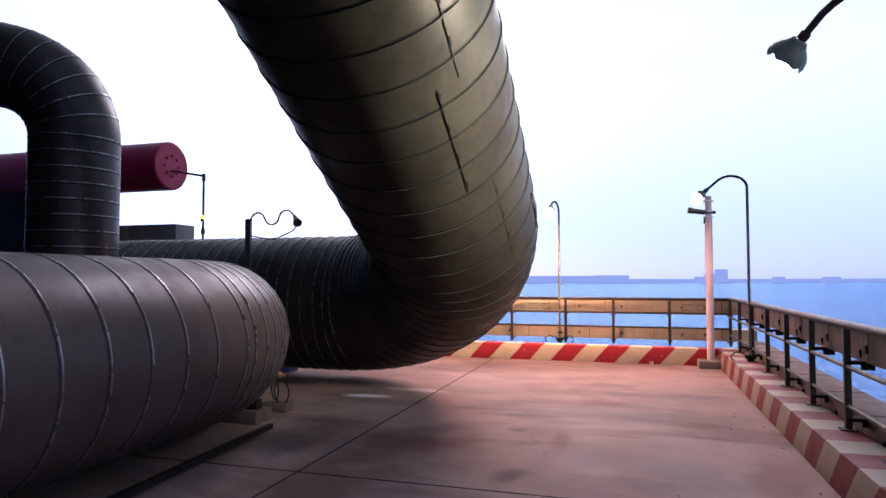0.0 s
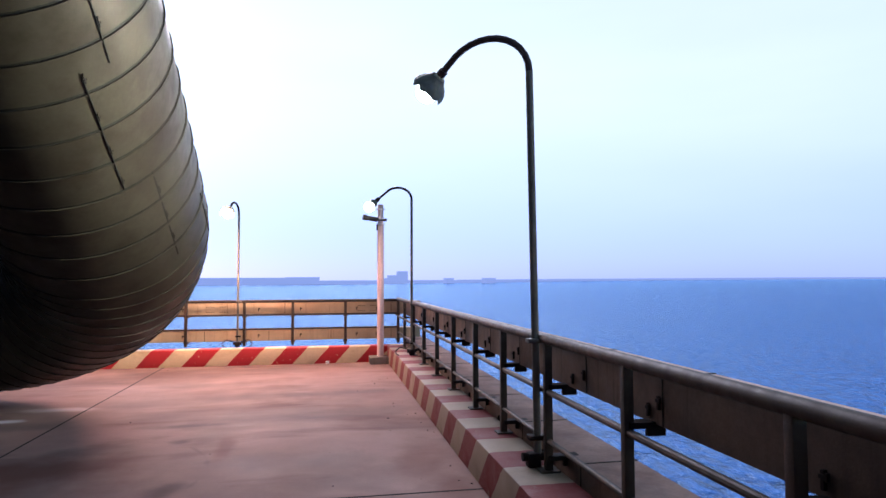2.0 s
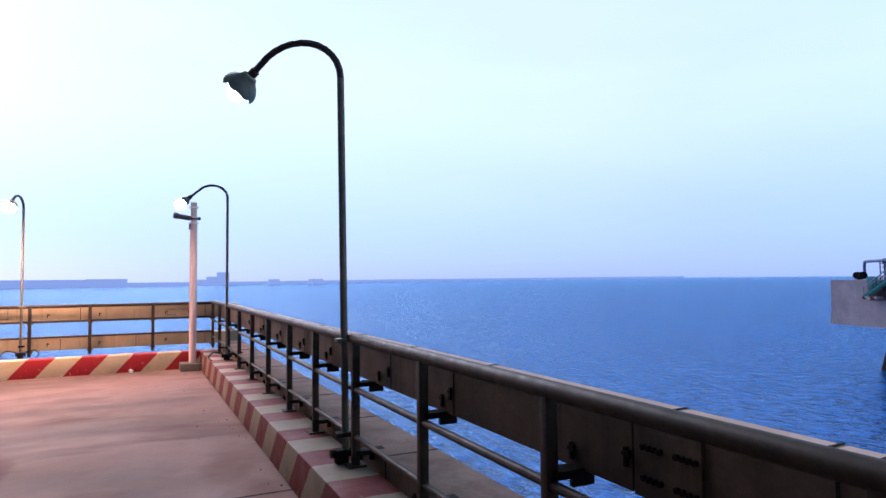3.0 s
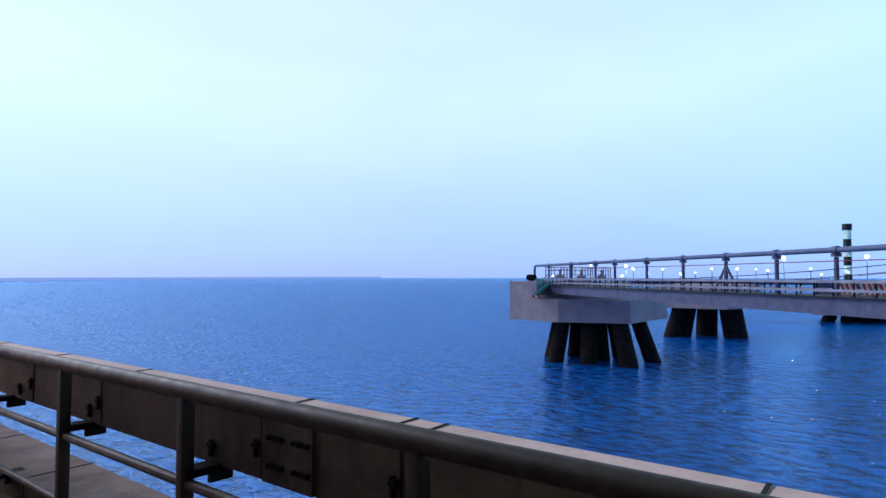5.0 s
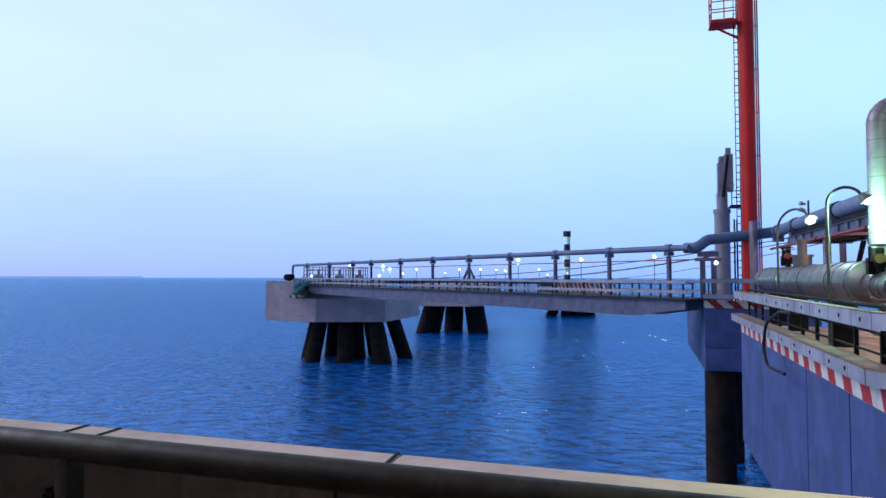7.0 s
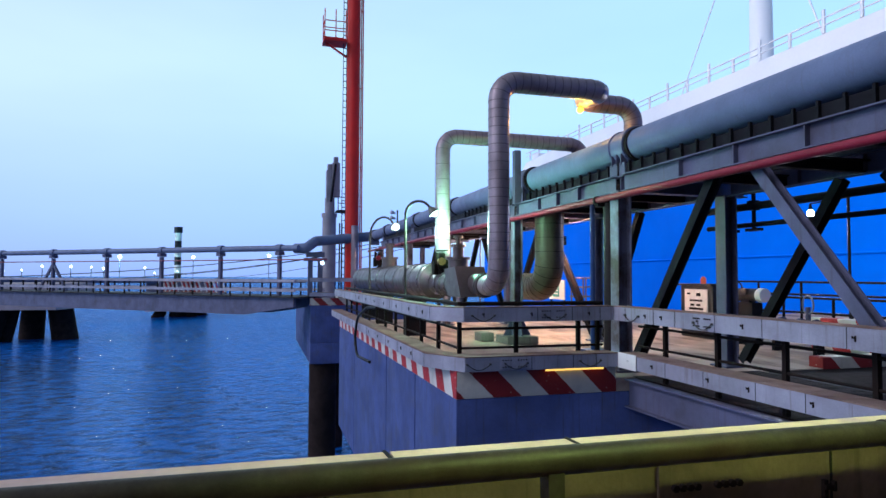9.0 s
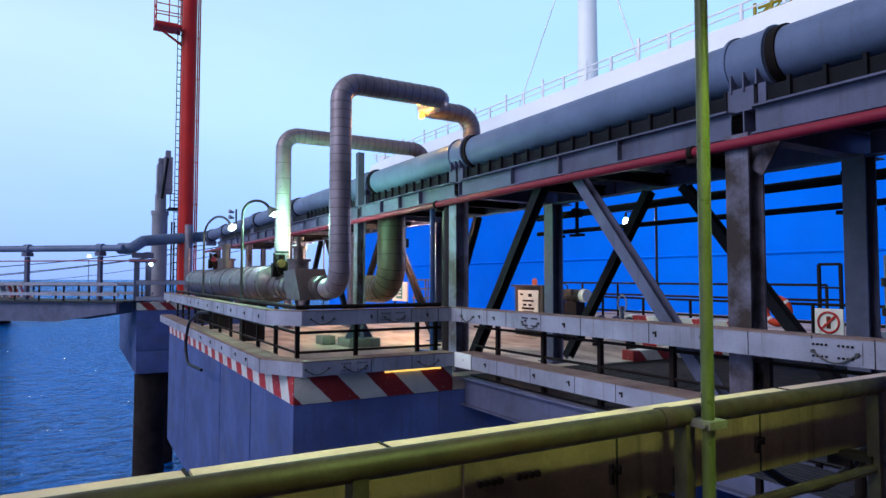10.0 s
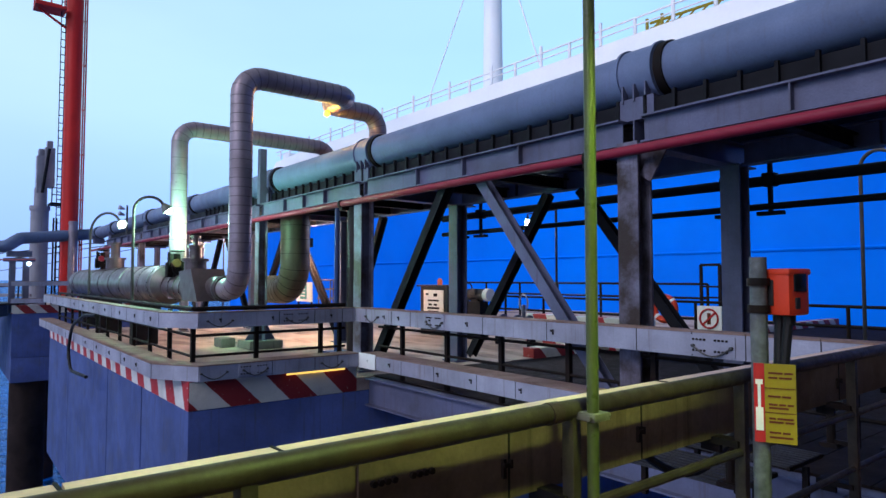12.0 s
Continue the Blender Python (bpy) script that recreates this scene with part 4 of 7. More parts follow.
for z in (2.62, 2.72, 2.9):
    bm = B()
    hoop(bm, (1.51, 12.62, z), (0, 0, 1), 0.053, 0.02, 0.03)
    part("collar", bm, M["white"], t)
bm = B()
bar(bm, (1.62, 12.62, 2.7), (1.4, 12.55, 2.7), 0.05, 0.05)
rod(bm, (1.22, 12.52, 2.73), (1.44, 12.56, 2.7), 0.045, 12)
rod(bm, (1.17, 12.51, 2.74), (1.24, 12.52, 2.73), 0.055, 12)
bar(bm, (1.44, 12.57, 2.5), (1.44, 12.57, 2.6), 0.03, 0.03, (0, 1, 0))
part("camera", bm, M["conduit"], t)


# ---- great insulated ducts on this deck ----
def rings_along(path, first, step, bend_step):
    """Places and directions of the cladding's laps along a path: further apart on straights, close in bends."""
    pts = [(p, f) for p, f in path]
    out, due = [], first
    run = 0.0
    for (a, fa), (b, fb) in zip(pts, pts[1:]):
        d = b - a
        n = d.length
        if n < 1e-5:
            continue
        pace = bend_step if (fa and fb) else step
        while due <= n:
            out.append((a + d * (due / n), d.normalized(), fa and fb))
            due += pace
        due -= n
        due = min(due, pace)
    return out


def duct(name, corners, radii, r, label, mat, band, step=0.42, bend_step=0.17, arc=16, seg=40, group="", lap=0.012):
    t = thing(name, corners[0], label, "pipe", group)
    path = bent(corners, radii, arc_steps=arc)
    bm = B()
    sweep(bm, path, r, seg)
    part("cladding", bm, mat, t)
    for c, d, inside in rings_along(path, 0.2, step, bend_step):
        bm = B()
        hoop(bm, c, d, r - 0.006, (0.011 if r < 0.5 else 0.012 if r < 1 else 0.03) if not inside else 0.012, (lap if r > 1 else 0.004) + 0.006 if r > 0.5 else 0.01, seg)
        part("band", bm, M["band"] if r > 1 and abs(d.z) < 0.08 else band, t)
        if r < 0.5 or (r > 1 and (inside or abs(d.z) < 0.08)):
            continue
        # dark hoop stands in for the shadow under each lap
        bm = B()
        hoop(bm, c - d * 0.022, d, r - 0.006, (0.024 if r > 1 else 0.008) if not inside else 0.012, (lap if r > 1 else 0.012) * 0.6, seg)
        part("joint", bm, M["seam"], t)
    return t, path


DR = 1.033
dlow = Vector((-1.881, 9.754, 1.17))
dway = Vector((0.0125, -0.855, 0.5185)).normalized()
big, bigpath = duct("insulated_duct", [dlow + dway * 16, dlow, (-9.5, 9.754, 1.17), (-9.5, 13.2, 1.17)], [2.24, 1.6], DR,
                    "huge dull metal-clad insulated duct sloping down and turning low", M["cladding"], M["cladding"], 0.36, 0.2)
side = dway.cross(Vector((0, 0, 1))).normalized()
upn = side.cross(dway).normalized()


def duct_at(s, a, lift=0.004):
    return dlow + dway * s + (math.cos(a) * side + math.sin(a) * upn) * (DR + lift)


# sealed lengthwise seams of the sloping run
for s0, s1, a in ((3.62, 4.8, -2.24), (2.32, 3.6, -2.51), (4.82, 6.1, -2.45), (1.95, 2.6, -3.1), (6.1, 7.4, -2.2)):
    bm = B()
    n = 6
    for k in range(n):
        rod(bm, duct_at(s0 + (s1 - s0) * k / n, a), duct_at(s0 + (s1 - s0) * (k + 1) / n, a), 0.008, 6)
    part("seam", bm, M["seam"], big)

# spring latches where the laps cross the seams
for k, (s1, a) in enumerate(((2.62, -2.49), (2.98, -2.49), (3.34, -2.49), (3.7, -2.22), (4.06, -2.22), (4.42, -2.22), (4.78, -2.22), (2.26, -3.08), (5.14, -2.43), (5.5, -2.43))):
    bm = B()
    rod(bm, duct_at(s1 - 0.03, a - 0.03, 0.008), duct_at(s1 + 0.05, a - 0.03, 0.008), 0.008, 6)
    rod(bm, duct_at(s1, a - 0.045, 0.008), duct_at(s1, a - 0.01, 0.008), 0.006, 6)
    part("latch", bm, M["bracket"], big)

low, lowpath = duct("insulated_duct", [(-3.68, -6, 0.955), (-3.68, 7.2, 0.955), (-6.4, 7.2, 0.955)], [1.85],
                    0.778, "grey metal-clad insulated duct lying low on saddles", M["clad_brown"], M["band"], 0.36, 0.14)
rise, risepath = duct("insulated_duct", [(-6.4, 7.2, 0.955), (-6.76, 7.2, 0.955), (-6.76, 7.2, 4.3), (-11.96, 4.2, 4.3)], [0.36, 0.95],
                      0.535, "dark metal-clad duct rising and turning over behind the others", M["clad_dark"], M["band"], 0.42, 0.2)

for y in (6.75, 1.5):
    t = thing("pipe_saddle", (-3.78 if y > 5 else -3.6, y, 0), "rusty steel pipe saddle on a small concrete block", "pipe support", "duct saddles")
    bm = B()
    sx = -3.78 if y > 5 else -3.6
    box(bm, sx - 0.3, sx + 0.18, y - 0.16, y + 0.16, 0, 0.14, 0.02)
    part("block", bm, M["block"], t)
    bm = B()
    box(bm, sx - 0.3, sx + 0.12, y - 0.05, y + 0.05, 0.14, 0.24)
    box(bm, sx - 0.02, sx + 0.08, y - 0.06, y + 0.06, 0.14, 0.5)
    part("saddle", bm, M["bracket"], t)
bm = B()
bar(bm, (-3.0, 2.0, 0.06), (-3.3, 6.4, 0.06), 0.05, 0.05)
solid("conduit_run", bm, M["bracket"], (-3.0, 2.0, 0.03), "thin dark conduit lying along the duct", "conduit")
t = thing("drain_valve", (-3.74, 7.31, 0), "small brass drain valve with looped wire rings", "valve")
bm = B()
rod(bm, (-3.76, 7.31, 0.62), (-3.76, 7.31, 0.4), 0.014, 8)
bmesh.ops.create_uvsphere(bm, u_segments=12, v_segments=8, radius=0.05, matrix=Matrix.Translation((-3.76, 7.31, 0.42)))
rod(bm, (-3.79, 7.29, 0.43), (-3.69, 7.33, 0.41), 0.028, 8)
part("body", bm, M["brass"], t)
for c, a, rad in (((-3.73, 7.32, 0.22), (0.35, 1, 0), 0.13), ((-3.83, 7.33, 0.26), (0.9, 1, 0.1), 0.14)):
    bm = B()
    torus(bm, c, a, rad, 0.009, 28, 6)
    part("wire_ring", bm, M["rubber"], t)
bm = B()
box(bm, -3.95, -3.62, 7.22, 7.4, 0, 0.1, 0.02)
part("foot", bm, M["block"], t)

# saddles of the great duct
t = thing("pipe_saddle", (-5.5, 9.75, 0), "steel saddle under the great duct", "pipe support", "duct saddles")
bm = B()
box(bm, -5.8, -5.2, 9.2, 10.3, 0, 0.45, 0.02)
part("block", bm, M["concrete"], t)

# strut with floodlight and cable loops beside the duct
t = thing("light_strut", (-4.90, 8.35, 0), "grey channel strut with cable loops and a small floodlight", "light fitting")
bm = B()
box(bm, -4.94, -4.86, 8.33, 8.38, 0, 2.38)
part("strut", bm, M["conduit"], t)
bm = B()
sweep(bm, bent([(-4.90, 8.35, 2.3), (-4.75, 8.35, 2.6), (-4.50, 8.35, 2.1), (-4.35, 8.35, 2.62), (-4.15, 8.37, 2.35)], 0.11, arc_steps=6), 0.012, 6)
sweep(bm, bent([(-4.90, 8.35, 2.15), (-4.50, 8.35, 2.08), (-4.20, 8.35, 2.2), (-4.12, 8.35, 2.3)], 0.08, arc_steps=4), 0.01, 6)
part("cable", bm, M["conduit"], t)
bm = B()
rod(bm, (-4.17, 8.37, 2.37), (-4.11, 8.31, 2.31), 0.035, 16, 0.058)
rod(bm, (-4.11, 8.31, 2.31), (-4.1, 8.3, 2.3), 0.062, 16)
rod(bm, (-4.21, 8.4, 2.41), (-4.17, 8.37, 2.37), 0.024, 10)
part("floodlight", bm, M["conduit"], t, "small round floodlight with a pale glass")

# red vessel behind
t = thing("pressure_vessel", (-9.5, 10.9, 0), "dark red horizontal pressure vessel with a flanged end", "vessel")
bm = B()
vc = Vector((-8.45, 11.0, 3.75))
rod(bm, vc - Vector((6, 0, 0)), vc, 0.475, 40)
part("shell", bm, M["vessel_red"], t)
bm = B()
torus(bm, vc + Vector((0.0, 0, 0)), (1, 0, 0), 0.44, 0.03, 40, 8)
rod(bm, vc, vc + Vector((0.03, 0, 0)), 0.44, 40)
part("end_plate", bm, M["vessel_red"], t)
for k in range(8):
    a = 2 * math.pi * k / 8
    c = vc + Vector((0.03, 0.2 * math.cos(a), 0.2 * math.sin(a)))
    bm = B()
    rod(bm, c, c + Vector((0.03, 0, 0)), 0.028, 8)
    part("bolt", bm, M["vessel_red"], t)
# plain block added to fill the black area below the vessel
bm = B()
box(bm, -14.4, -10.7, 10.75, 11.25, 0, 3.35, 0.02)
part("saddle_wall", bm, M["steel_dark"], t, "plain dark block added under the vessel")
t = thing("vent_pipe", (-7.4, 10.9, 2.2), "thin bent vent pipe beside the red vessel", "pipe")
bm = B()
sweep(bm, bent([(-8.45, 11.0, 3.66), (-7.68, 11.0, 3.52), (-7.68, 11.0, 2.2)], 0.05, arc_steps=4), 0.022, 8)
rod(bm, (-7.68, 11.0, 3.42), (-7.68, 11.0, 3.56), 0.034, 8)
rod(bm, (-7.68, 11.0, 2.4), (-7.68, 11.0, 2.5), 0.038, 8)
part("tube", bm, M["conduit"], t)
t = thing("marker_lamp", (-7.66, 10.95, 2.66), "small amber marker lamp on the vent pipe", "lamp")
bm = B()
bmesh.ops.create_uvsphere(bm, u_segments=10, v_segments=8, radius=0.035, matrix=Matrix.Translation((-7.66, 10.95, 2.72)))
part("bulb", bm, M["bulb_amber"], t)
bm = B()
rod(bm, (-7.67, 10.96, 2.64), (-7.665, 10.955, 2.69), 0.03, 8)
part("holder", bm, M["bracket"], t)
t = thing("equipment_block", (-9.2, 11.9, 0), "grey concrete equipment block with cast panels", "concrete block")
for x0, x1 in ((-13.0, -11.5), (-11.48, -10.3), (-10.28, -9.05)):
    bm = B()
    box(bm, x0, x1, 11.9, 12.5, 0, 2.7, 0.015)
    part("cast_panel", bm, M["concrete_warm"], t)

# grit and crumbs blown about the deck
bm = B()
rng = random.Random(8)
for k in range(46):
    x, y = rng.uniform(-2.6, 1.6), rng.uniform(3.2, 12.7)
    if rng.random() < 0.5:
        x = 1.62 - abs(rng.gauss(0, 0.25))
    q = rng.uniform(0.004, 0.012)
    m = Matrix.Translation((x, y, q * 0.3)) @ Matrix.Rotation(rng.random() * 6, 4, "Z") @ Matrix.Diagonal((q, q * rng.uniform(0.5, 1), q * 0.6, 1))
    bmesh.ops.create_icosphere(bm, subdivisions=1, radius=1, matrix=m)
solid("grit", bm, M["bracket"], (0, 8, 0), "dark grit and crumbs scattered on the deck", "grit", kind="stuff")

bm = B()
rod(bm, (0.53, 12.74, 0.0), (0.53, 12.74, 0.05), 0.03, 12, 0.036)
solid("paper_cup", bm, M["white"], (0.53, 12.74, 0), "small white cup lying at the kerb", "cup")

# ---- the second deck across the water ----
X0, Y0 = 9.65, -3.3
t = thing("pier_block", (17, -16, -3.8), "massive bluish grey concrete pier block with a hazard-banded edge", "pier", kind="structure")
for a, b in ((X0, 12.24), (12.3, 15.05), (15.11, 20.15), (20.21, 24)):
    bm = B()
    box(bm, a, b, -30, Y0, -3.8, -0.22, 0.02)
    part("cast_block", bm, M["concrete"], t)
bm = B()
box(bm, X0, 24, -30, Y0, -0.22, -0.004)
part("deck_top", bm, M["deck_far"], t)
bm = B()
box(bm, X0 - 0.004, 24, Y0 - 0.3, Y0 + 0.004, -0.22, 0.2, 0.012)
part("edge_kerb", bm, M["kerb_bx"], t)
bm = B()
box(bm, X0 - 0.006, X0 + 0.3, -6.0, Y0 - 0.005, -0.22, 0.19, 0.012)
part("edge_kerb", bm, M["kerb_by"], t)
bm = B()
box(bm, X0 - 0.006, X0 + 0.3, -29.9, -10.2, -0.22, 0.19, 0.012)
part("edge_kerb", bm, M["kerb_by"], t)
for x in (12, 16, 20, 23):
    for y in (-6, -12, -20):
        bm = B()
        rod(bm, (x, y, WATER - 1), (x, y, -3.8), 0.6, 18)
        part("pile_leg", bm, M["pile"], t)

tb = thing("cable_channel", (16, -3.1, 0.9), "pale grey pressed-steel cable channel on the far deck edge", "cable channel", "far deck channels")
channel_run(tb, (10.3, -3.05, 0), (23.5, -3.05, 0), (0, -1, 0), 0.92, 1.14, 0.2, [0.82, 2.02, 3.22, 4.42, 5.62, 6.82, 8.02, 9.22, 10.42, 11.62], M["beam_grey"], M["beam_brown"])
channel_run(tb, (10.29, -3.055, 0), (9.725, -3.44, 0), (0.567, -0.823, 0), 0.92, 1.138, 0.2, [], M["beam_grey"], M["beam_brown"])
clips(tb, (9.72, -3.05, 0), (1, 0, 0), (0, -1, 0), 1.03, [1.0, 2.0, 3.1, 4.4, 5.6, 6.8, 8.0], M["bracket"], 0.6)
tb = thing("cable_channel", (9.8, -4.5, 0.9), "pale grey cable channel across the end of the far deck", "cable channel", "far deck channels")
channel_run(tb, (9.72, -3.45, 0), (9.72, -6.0, 0), (1, 0, 0), 0.92, 1.14, 0.2, [1.21, 1.81, 2.31], M["beam_grey"], M["beam_brown"])
splice(tb, (9.72, -4.95, 0), (0, -1, 0), (1, 0, 0), 1.03, M["beam_grey"], 0.5, 0.18)
clips(tb, (9.72, -3.06, 0), (0, -1, 0), (1, 0, 0), 1.03, [0.7, 1.5, 2.5], M["bracket"], 0.6)
tb = thing("cable_channel", (16, -3.0, 0.2), "low pale grey cable channel with rusted lids", "cable channel", "far deck channels")
channel_run(tb, (10.25, -2.95, 0), (23.5, -2.95, 0), (0, -1, 0), 0.2, 0.41, 0.36, [0.75, 1.95, 3.15, 4.35, 5.55, 6.75, 7.95, 9.15, 10.35, 11.55], M["beam_grey"], M["beam_brown"])
channel_run(tb, (10.24, -2.955, 0), (9.505, -3.39, 0), (0.51, -0.86, 0), 0.2, 0.408, 0.36, [], M["beam_grey"], M["beam_brown"])
clips(tb, (9.5, -2.95, 0), (1, 0, 0), (0, -1, 0), 0.31, [1.6, 2.4, 3.6, 4.8, 6.0], M["bracket"], 0.6)
tb = thing("cable_channel", (9.5, -4.5, 0.2), "low pale grey cable channel across the far deck end", "cable channel", "far deck channels")
channel_run(tb, (9.5, -3.4, 0), (9.5, -5.95, 0), (1, 0, 0), 0.2, 0.41, 0.36, [1.06, 1.76, 2.16], M["beam_grey"], M["beam_brown"])
splice(tb, (9.5, -4.2, 0), (0, -1, 0), (1, 0, 0), 0.31, M["beam_grey"], 0.5, 0.16)
bm = B()
box(bm, 9.0, 9.49, -5.955, -5.94, 0.19, 0.43, 0.004)
part("cover_plate", bm, M["white"], tb, "white painted corner plate")
tb = thing("cable_channel", (6, -6.05, 0.9), "long white-grey cable channel along the gangway", "cable channel", "far deck channels")
channel_run(tb, (9.75, -6.02, 0), (1.6, -6.02, 0), (0, -1, 0), 0.92, 1.14, 0.2, [0.35, 1.1, 1.6, 2.4, 3.2, 4.3, 5.5, 6.1, 6.6, 7.2], M["beam_grey"], M["beam_brown"])
for x in (7.55, 3.45):
    splice(tb, (x, -6.02, 0), (-1, 0, 0), (0, -1, 0), 1.03, M["beam_grey"], 0.42, 0.18)
clips(tb, (9.75, -6.02, 0), (-1, 0, 0), (0, -1, 0), 1.03, [0.9, 1.3, 2.1, 2.9, 4.4, 5.0], M["bracket"], 0.6)
tb = thing("cable_channel", (6, -6.0, 0.2), "low grey cable channel with rusted lids along the gangway", "cable channel", "far deck channels")
channel_run(tb, (9.5, -5.96, 0), (3.5, -5.96, 0), (0, -1, 0), 0.2, 0.41, 0.36, [0.5, 1.2, 2.0, 2.9, 3.6, 4.6, 5.4], M["beam_grey"], M["beam_brown"])
clips(tb, (9.5, -5.96, 0), (-1, 0, 0), (0, -1, 0), 0.31, [0.3, 0.9, 2.1, 2.8, 3.7], M["bracket"], 0.6)

# bonding straps that sag below the spliced joints
def bonding_strap(x, y, z, d, out, w=0.36):
    p, d, out = Vector((x, y, z)), Vector(d), Vector(out)
    bm = B()
    pts = []
    for k in range(9):
        q = k / 8
        pts.append((p + d * (w * (q - 0.5)) - out * 0.03 - Vector((0, 0, 0.085 * math.sin(math.pi * q))), True))
    sweep(bm, pts, 0.008, 6)
    for q in (0, -1):
        rod(bm, pts[q][0] + out * 0.03, pts[q][0] - out * 0.008, 0.016, 8)
    solid("bonding_strap", bm, M["conduit"], p - Vector((0, 0, 0.085)), "thin grey bonding strap bolted across a channel joint", "cable", "bonding straps")


for x in (7.55, 3.45, 9.2):
    bonding_strap(x, -6.02, 1.02, (-1, 0, 0), (0, -1, 0))
for y in (-4.95, -3.75):
    bonding_strap(9.72, y, 1.02, (0, -1, 0), (1, 0, 0))
for y in (-4.2, -5.45, -3.6):
    bonding_strap(9.5, y, 0.31, (0, -1, 0), (1, 0, 0))

# rails of the far deck and the gangway
fb = thing("guard_rail", (16, -3.45, 0), "dark steel guard rail on the far deck", "guard rail")
for k in range(12):
    x = 9.98 + k * 1.2
    bm = B()
    box(bm, x - 0.03, x + 0.03, -3.48, -3.42, 0.19, 1.15)
    part("post", bm, M["bracket"], fb)
for y in (-4.4, -5.5, -5.85):
    bm = B()
    box(bm, 9.95, 10.01, y - 0.03, y + 0.03, 0.19, 1.18)
    part("post", bm, M["bracket"], fb)
for z, r in ((1.19, 0.035), (0.8, 0.022), (0.5, 0.02)):
    bm = B()
    rod(bm, (9.98, -3.45, z), (23.5, -3.45, z), r, 10)
    part("bar", bm, M["bracket"], fb)
    bm = B()
    rod(bm, (9.98, -3.45, z), (9.98, -5.95, z), r, 10)
    part("bar", bm, M["bracket"], fb)
fg = thing("guard_rail", (6, -6.4, 0), "dark steel guard rail along the gangway", "guard rail")
for k in range(7):
    x = 8.9 - k * 1.15
    bm = B()
    box(bm, x - 0.03, x + 0.03, -6.43, -6.37, -0.2, 1.1)
    part("post", bm, M["bracket"], fg)
for z in (0.82, 0.5):
    bm = B()
    rod(bm, (2.0, -6.4, z), (9.6, -6.4, z), 0.02, 8)
    part("bar", bm, M["bracket"], fg)

# gangway between the decks
g = thing("gangway", (6, -7.6, -0.3), "steel gangway with grating between the two decks", "gangway", kind="structure")
for y in (-6.25, -8.95):
    bm = B()
    ibeam(bm, (2.0, y, -0.25), (9.7, y, -0.25), 0.2, 0.45)
    # front girder in the lit grey, back one in the shaded copy
    part("girder", bm, M["steel_grey"] if y > -7 else M["steel_dark"], g)
for k in range(26):
    bm = B()
    x = 2.05 + k * 0.295
    box(bm, x, x + 0.285, -8.85, -6.35, -0.03, 0.0)
    part("plank", bm, M["plank"], g)


# ---- pipe rack ----
FY, BY = -6.5, -8.7
COLS = [-1.0, 4.58, 10.28, 14.95, 21.0, 26.5, 33.0]
rack = thing("pipe_rack", (10, -7.6, 0), "grey steel pipe rack with braced columns", "pipe rack")
for x in COLS:
    w = 0.26 if x < 12 else 0.22
    for y in (FY, BY):
        bm = B()
        ibeam(bm, (x, y, -0.25 if 2 < x < 9.6 else 0), (x, y, 3.12), w, w, (0, 1, 0), 0.02, 0.025)
        paint = M["column_rusty"] if y == FY and x == 4.58 else M["column"] if y == FY else M["steel_grey"]
        part("column", bm, paint, rack)
        bm = B()
        box(bm, x - 0.22, x + 0.22, y - 0.22, y + 0.22, 0.001, 0.03)
        part("base_plate", bm, paint, rack)
        if x == 4.58 and y == FY:
            bm = B()
            bar(bm, (x - 0.135, y, 2.72), (x - 0.36, y, 3.08), 0.02, 0.16)
            part("gusset", bm, paint, rack)
    bm = B()
    ibeam(bm, (x, FY, 3.25), (x, BY - 0.4, 3.25), 0.2, 0.3)
    part("cross_beam", bm, M["steel_grey"], rack)
for a, b in zip(COLS, COLS[1:]):
    for y in (FY, BY):
        bm = B()
        ibeam(bm, (a + 0.14, y, 3.25), (b - 0.14, y, 3.25), 0.18, 0.3)
        part("long_beam", bm, M["steel_grey"], rack)
        for s in (0.3, 0.5, 0.7):
            x = a + (b - a) * s
            bm = B()
            box(bm, x - 0.008, x + 0.008, y + 0.009, y + 0.085, 3.125, 3.375)
            part("stiffener", bm, M["steel_grey"], rack)
        m = (a + b) / 2
        if a < 0 or (a > 10 and y > -7):
            continue
        for foot in (a + 0.18, b - 0.4) if y > -7 or not 10 < a < 11 else (b - 0.4,):
            bm = B()
            ibeam(bm, (foot, y, 0.15), (m + (0.4 if foot > m else -0.3), y, 3.08), 0.15, 0.16, (0, 1, 0), 0.012, 0.014)
            # braces that stand in shade get the dark copy of the steel
            part("brace", bm, M["steel_grey"] if foot < m and y > -7 else M["steel_dark"], rack)
    for k in range(1, 4):
        bm = B()
        x = a + (b - a) * k / 4
        ibeam(bm, (x, FY, 3.2), (x, BY, 3.2), 0.12, 0.18)
        part("cross_beam", bm, M["steel_dark"], rack)
bm = B()
box(bm, -4, 34, BY - 0.1, FY - 0.35, 3.42, 3.45)
part("tray_floor", bm, M["steel_dark"], rack)

lad = thing("cable_ladder", (10, -6.72, 3.4), "galvanised cable ladder with ribs under the great pipe", "cable tray")
# dark steel paints the shade under the great pipe onto the ladder
bm = B()
box(bm, -4, 34, -6.78, -6.75, 3.44, 3.66)
part("side_rail", bm, M["steel_dark"], lad)
k = -3.0
while k < 20:
    bm = B()
    box(bm, k, k + 0.035, -6.75, -6.70, 3.42, 3.7)
    part("rib", bm, M["steel_dark"], lad)
    k += 0.36

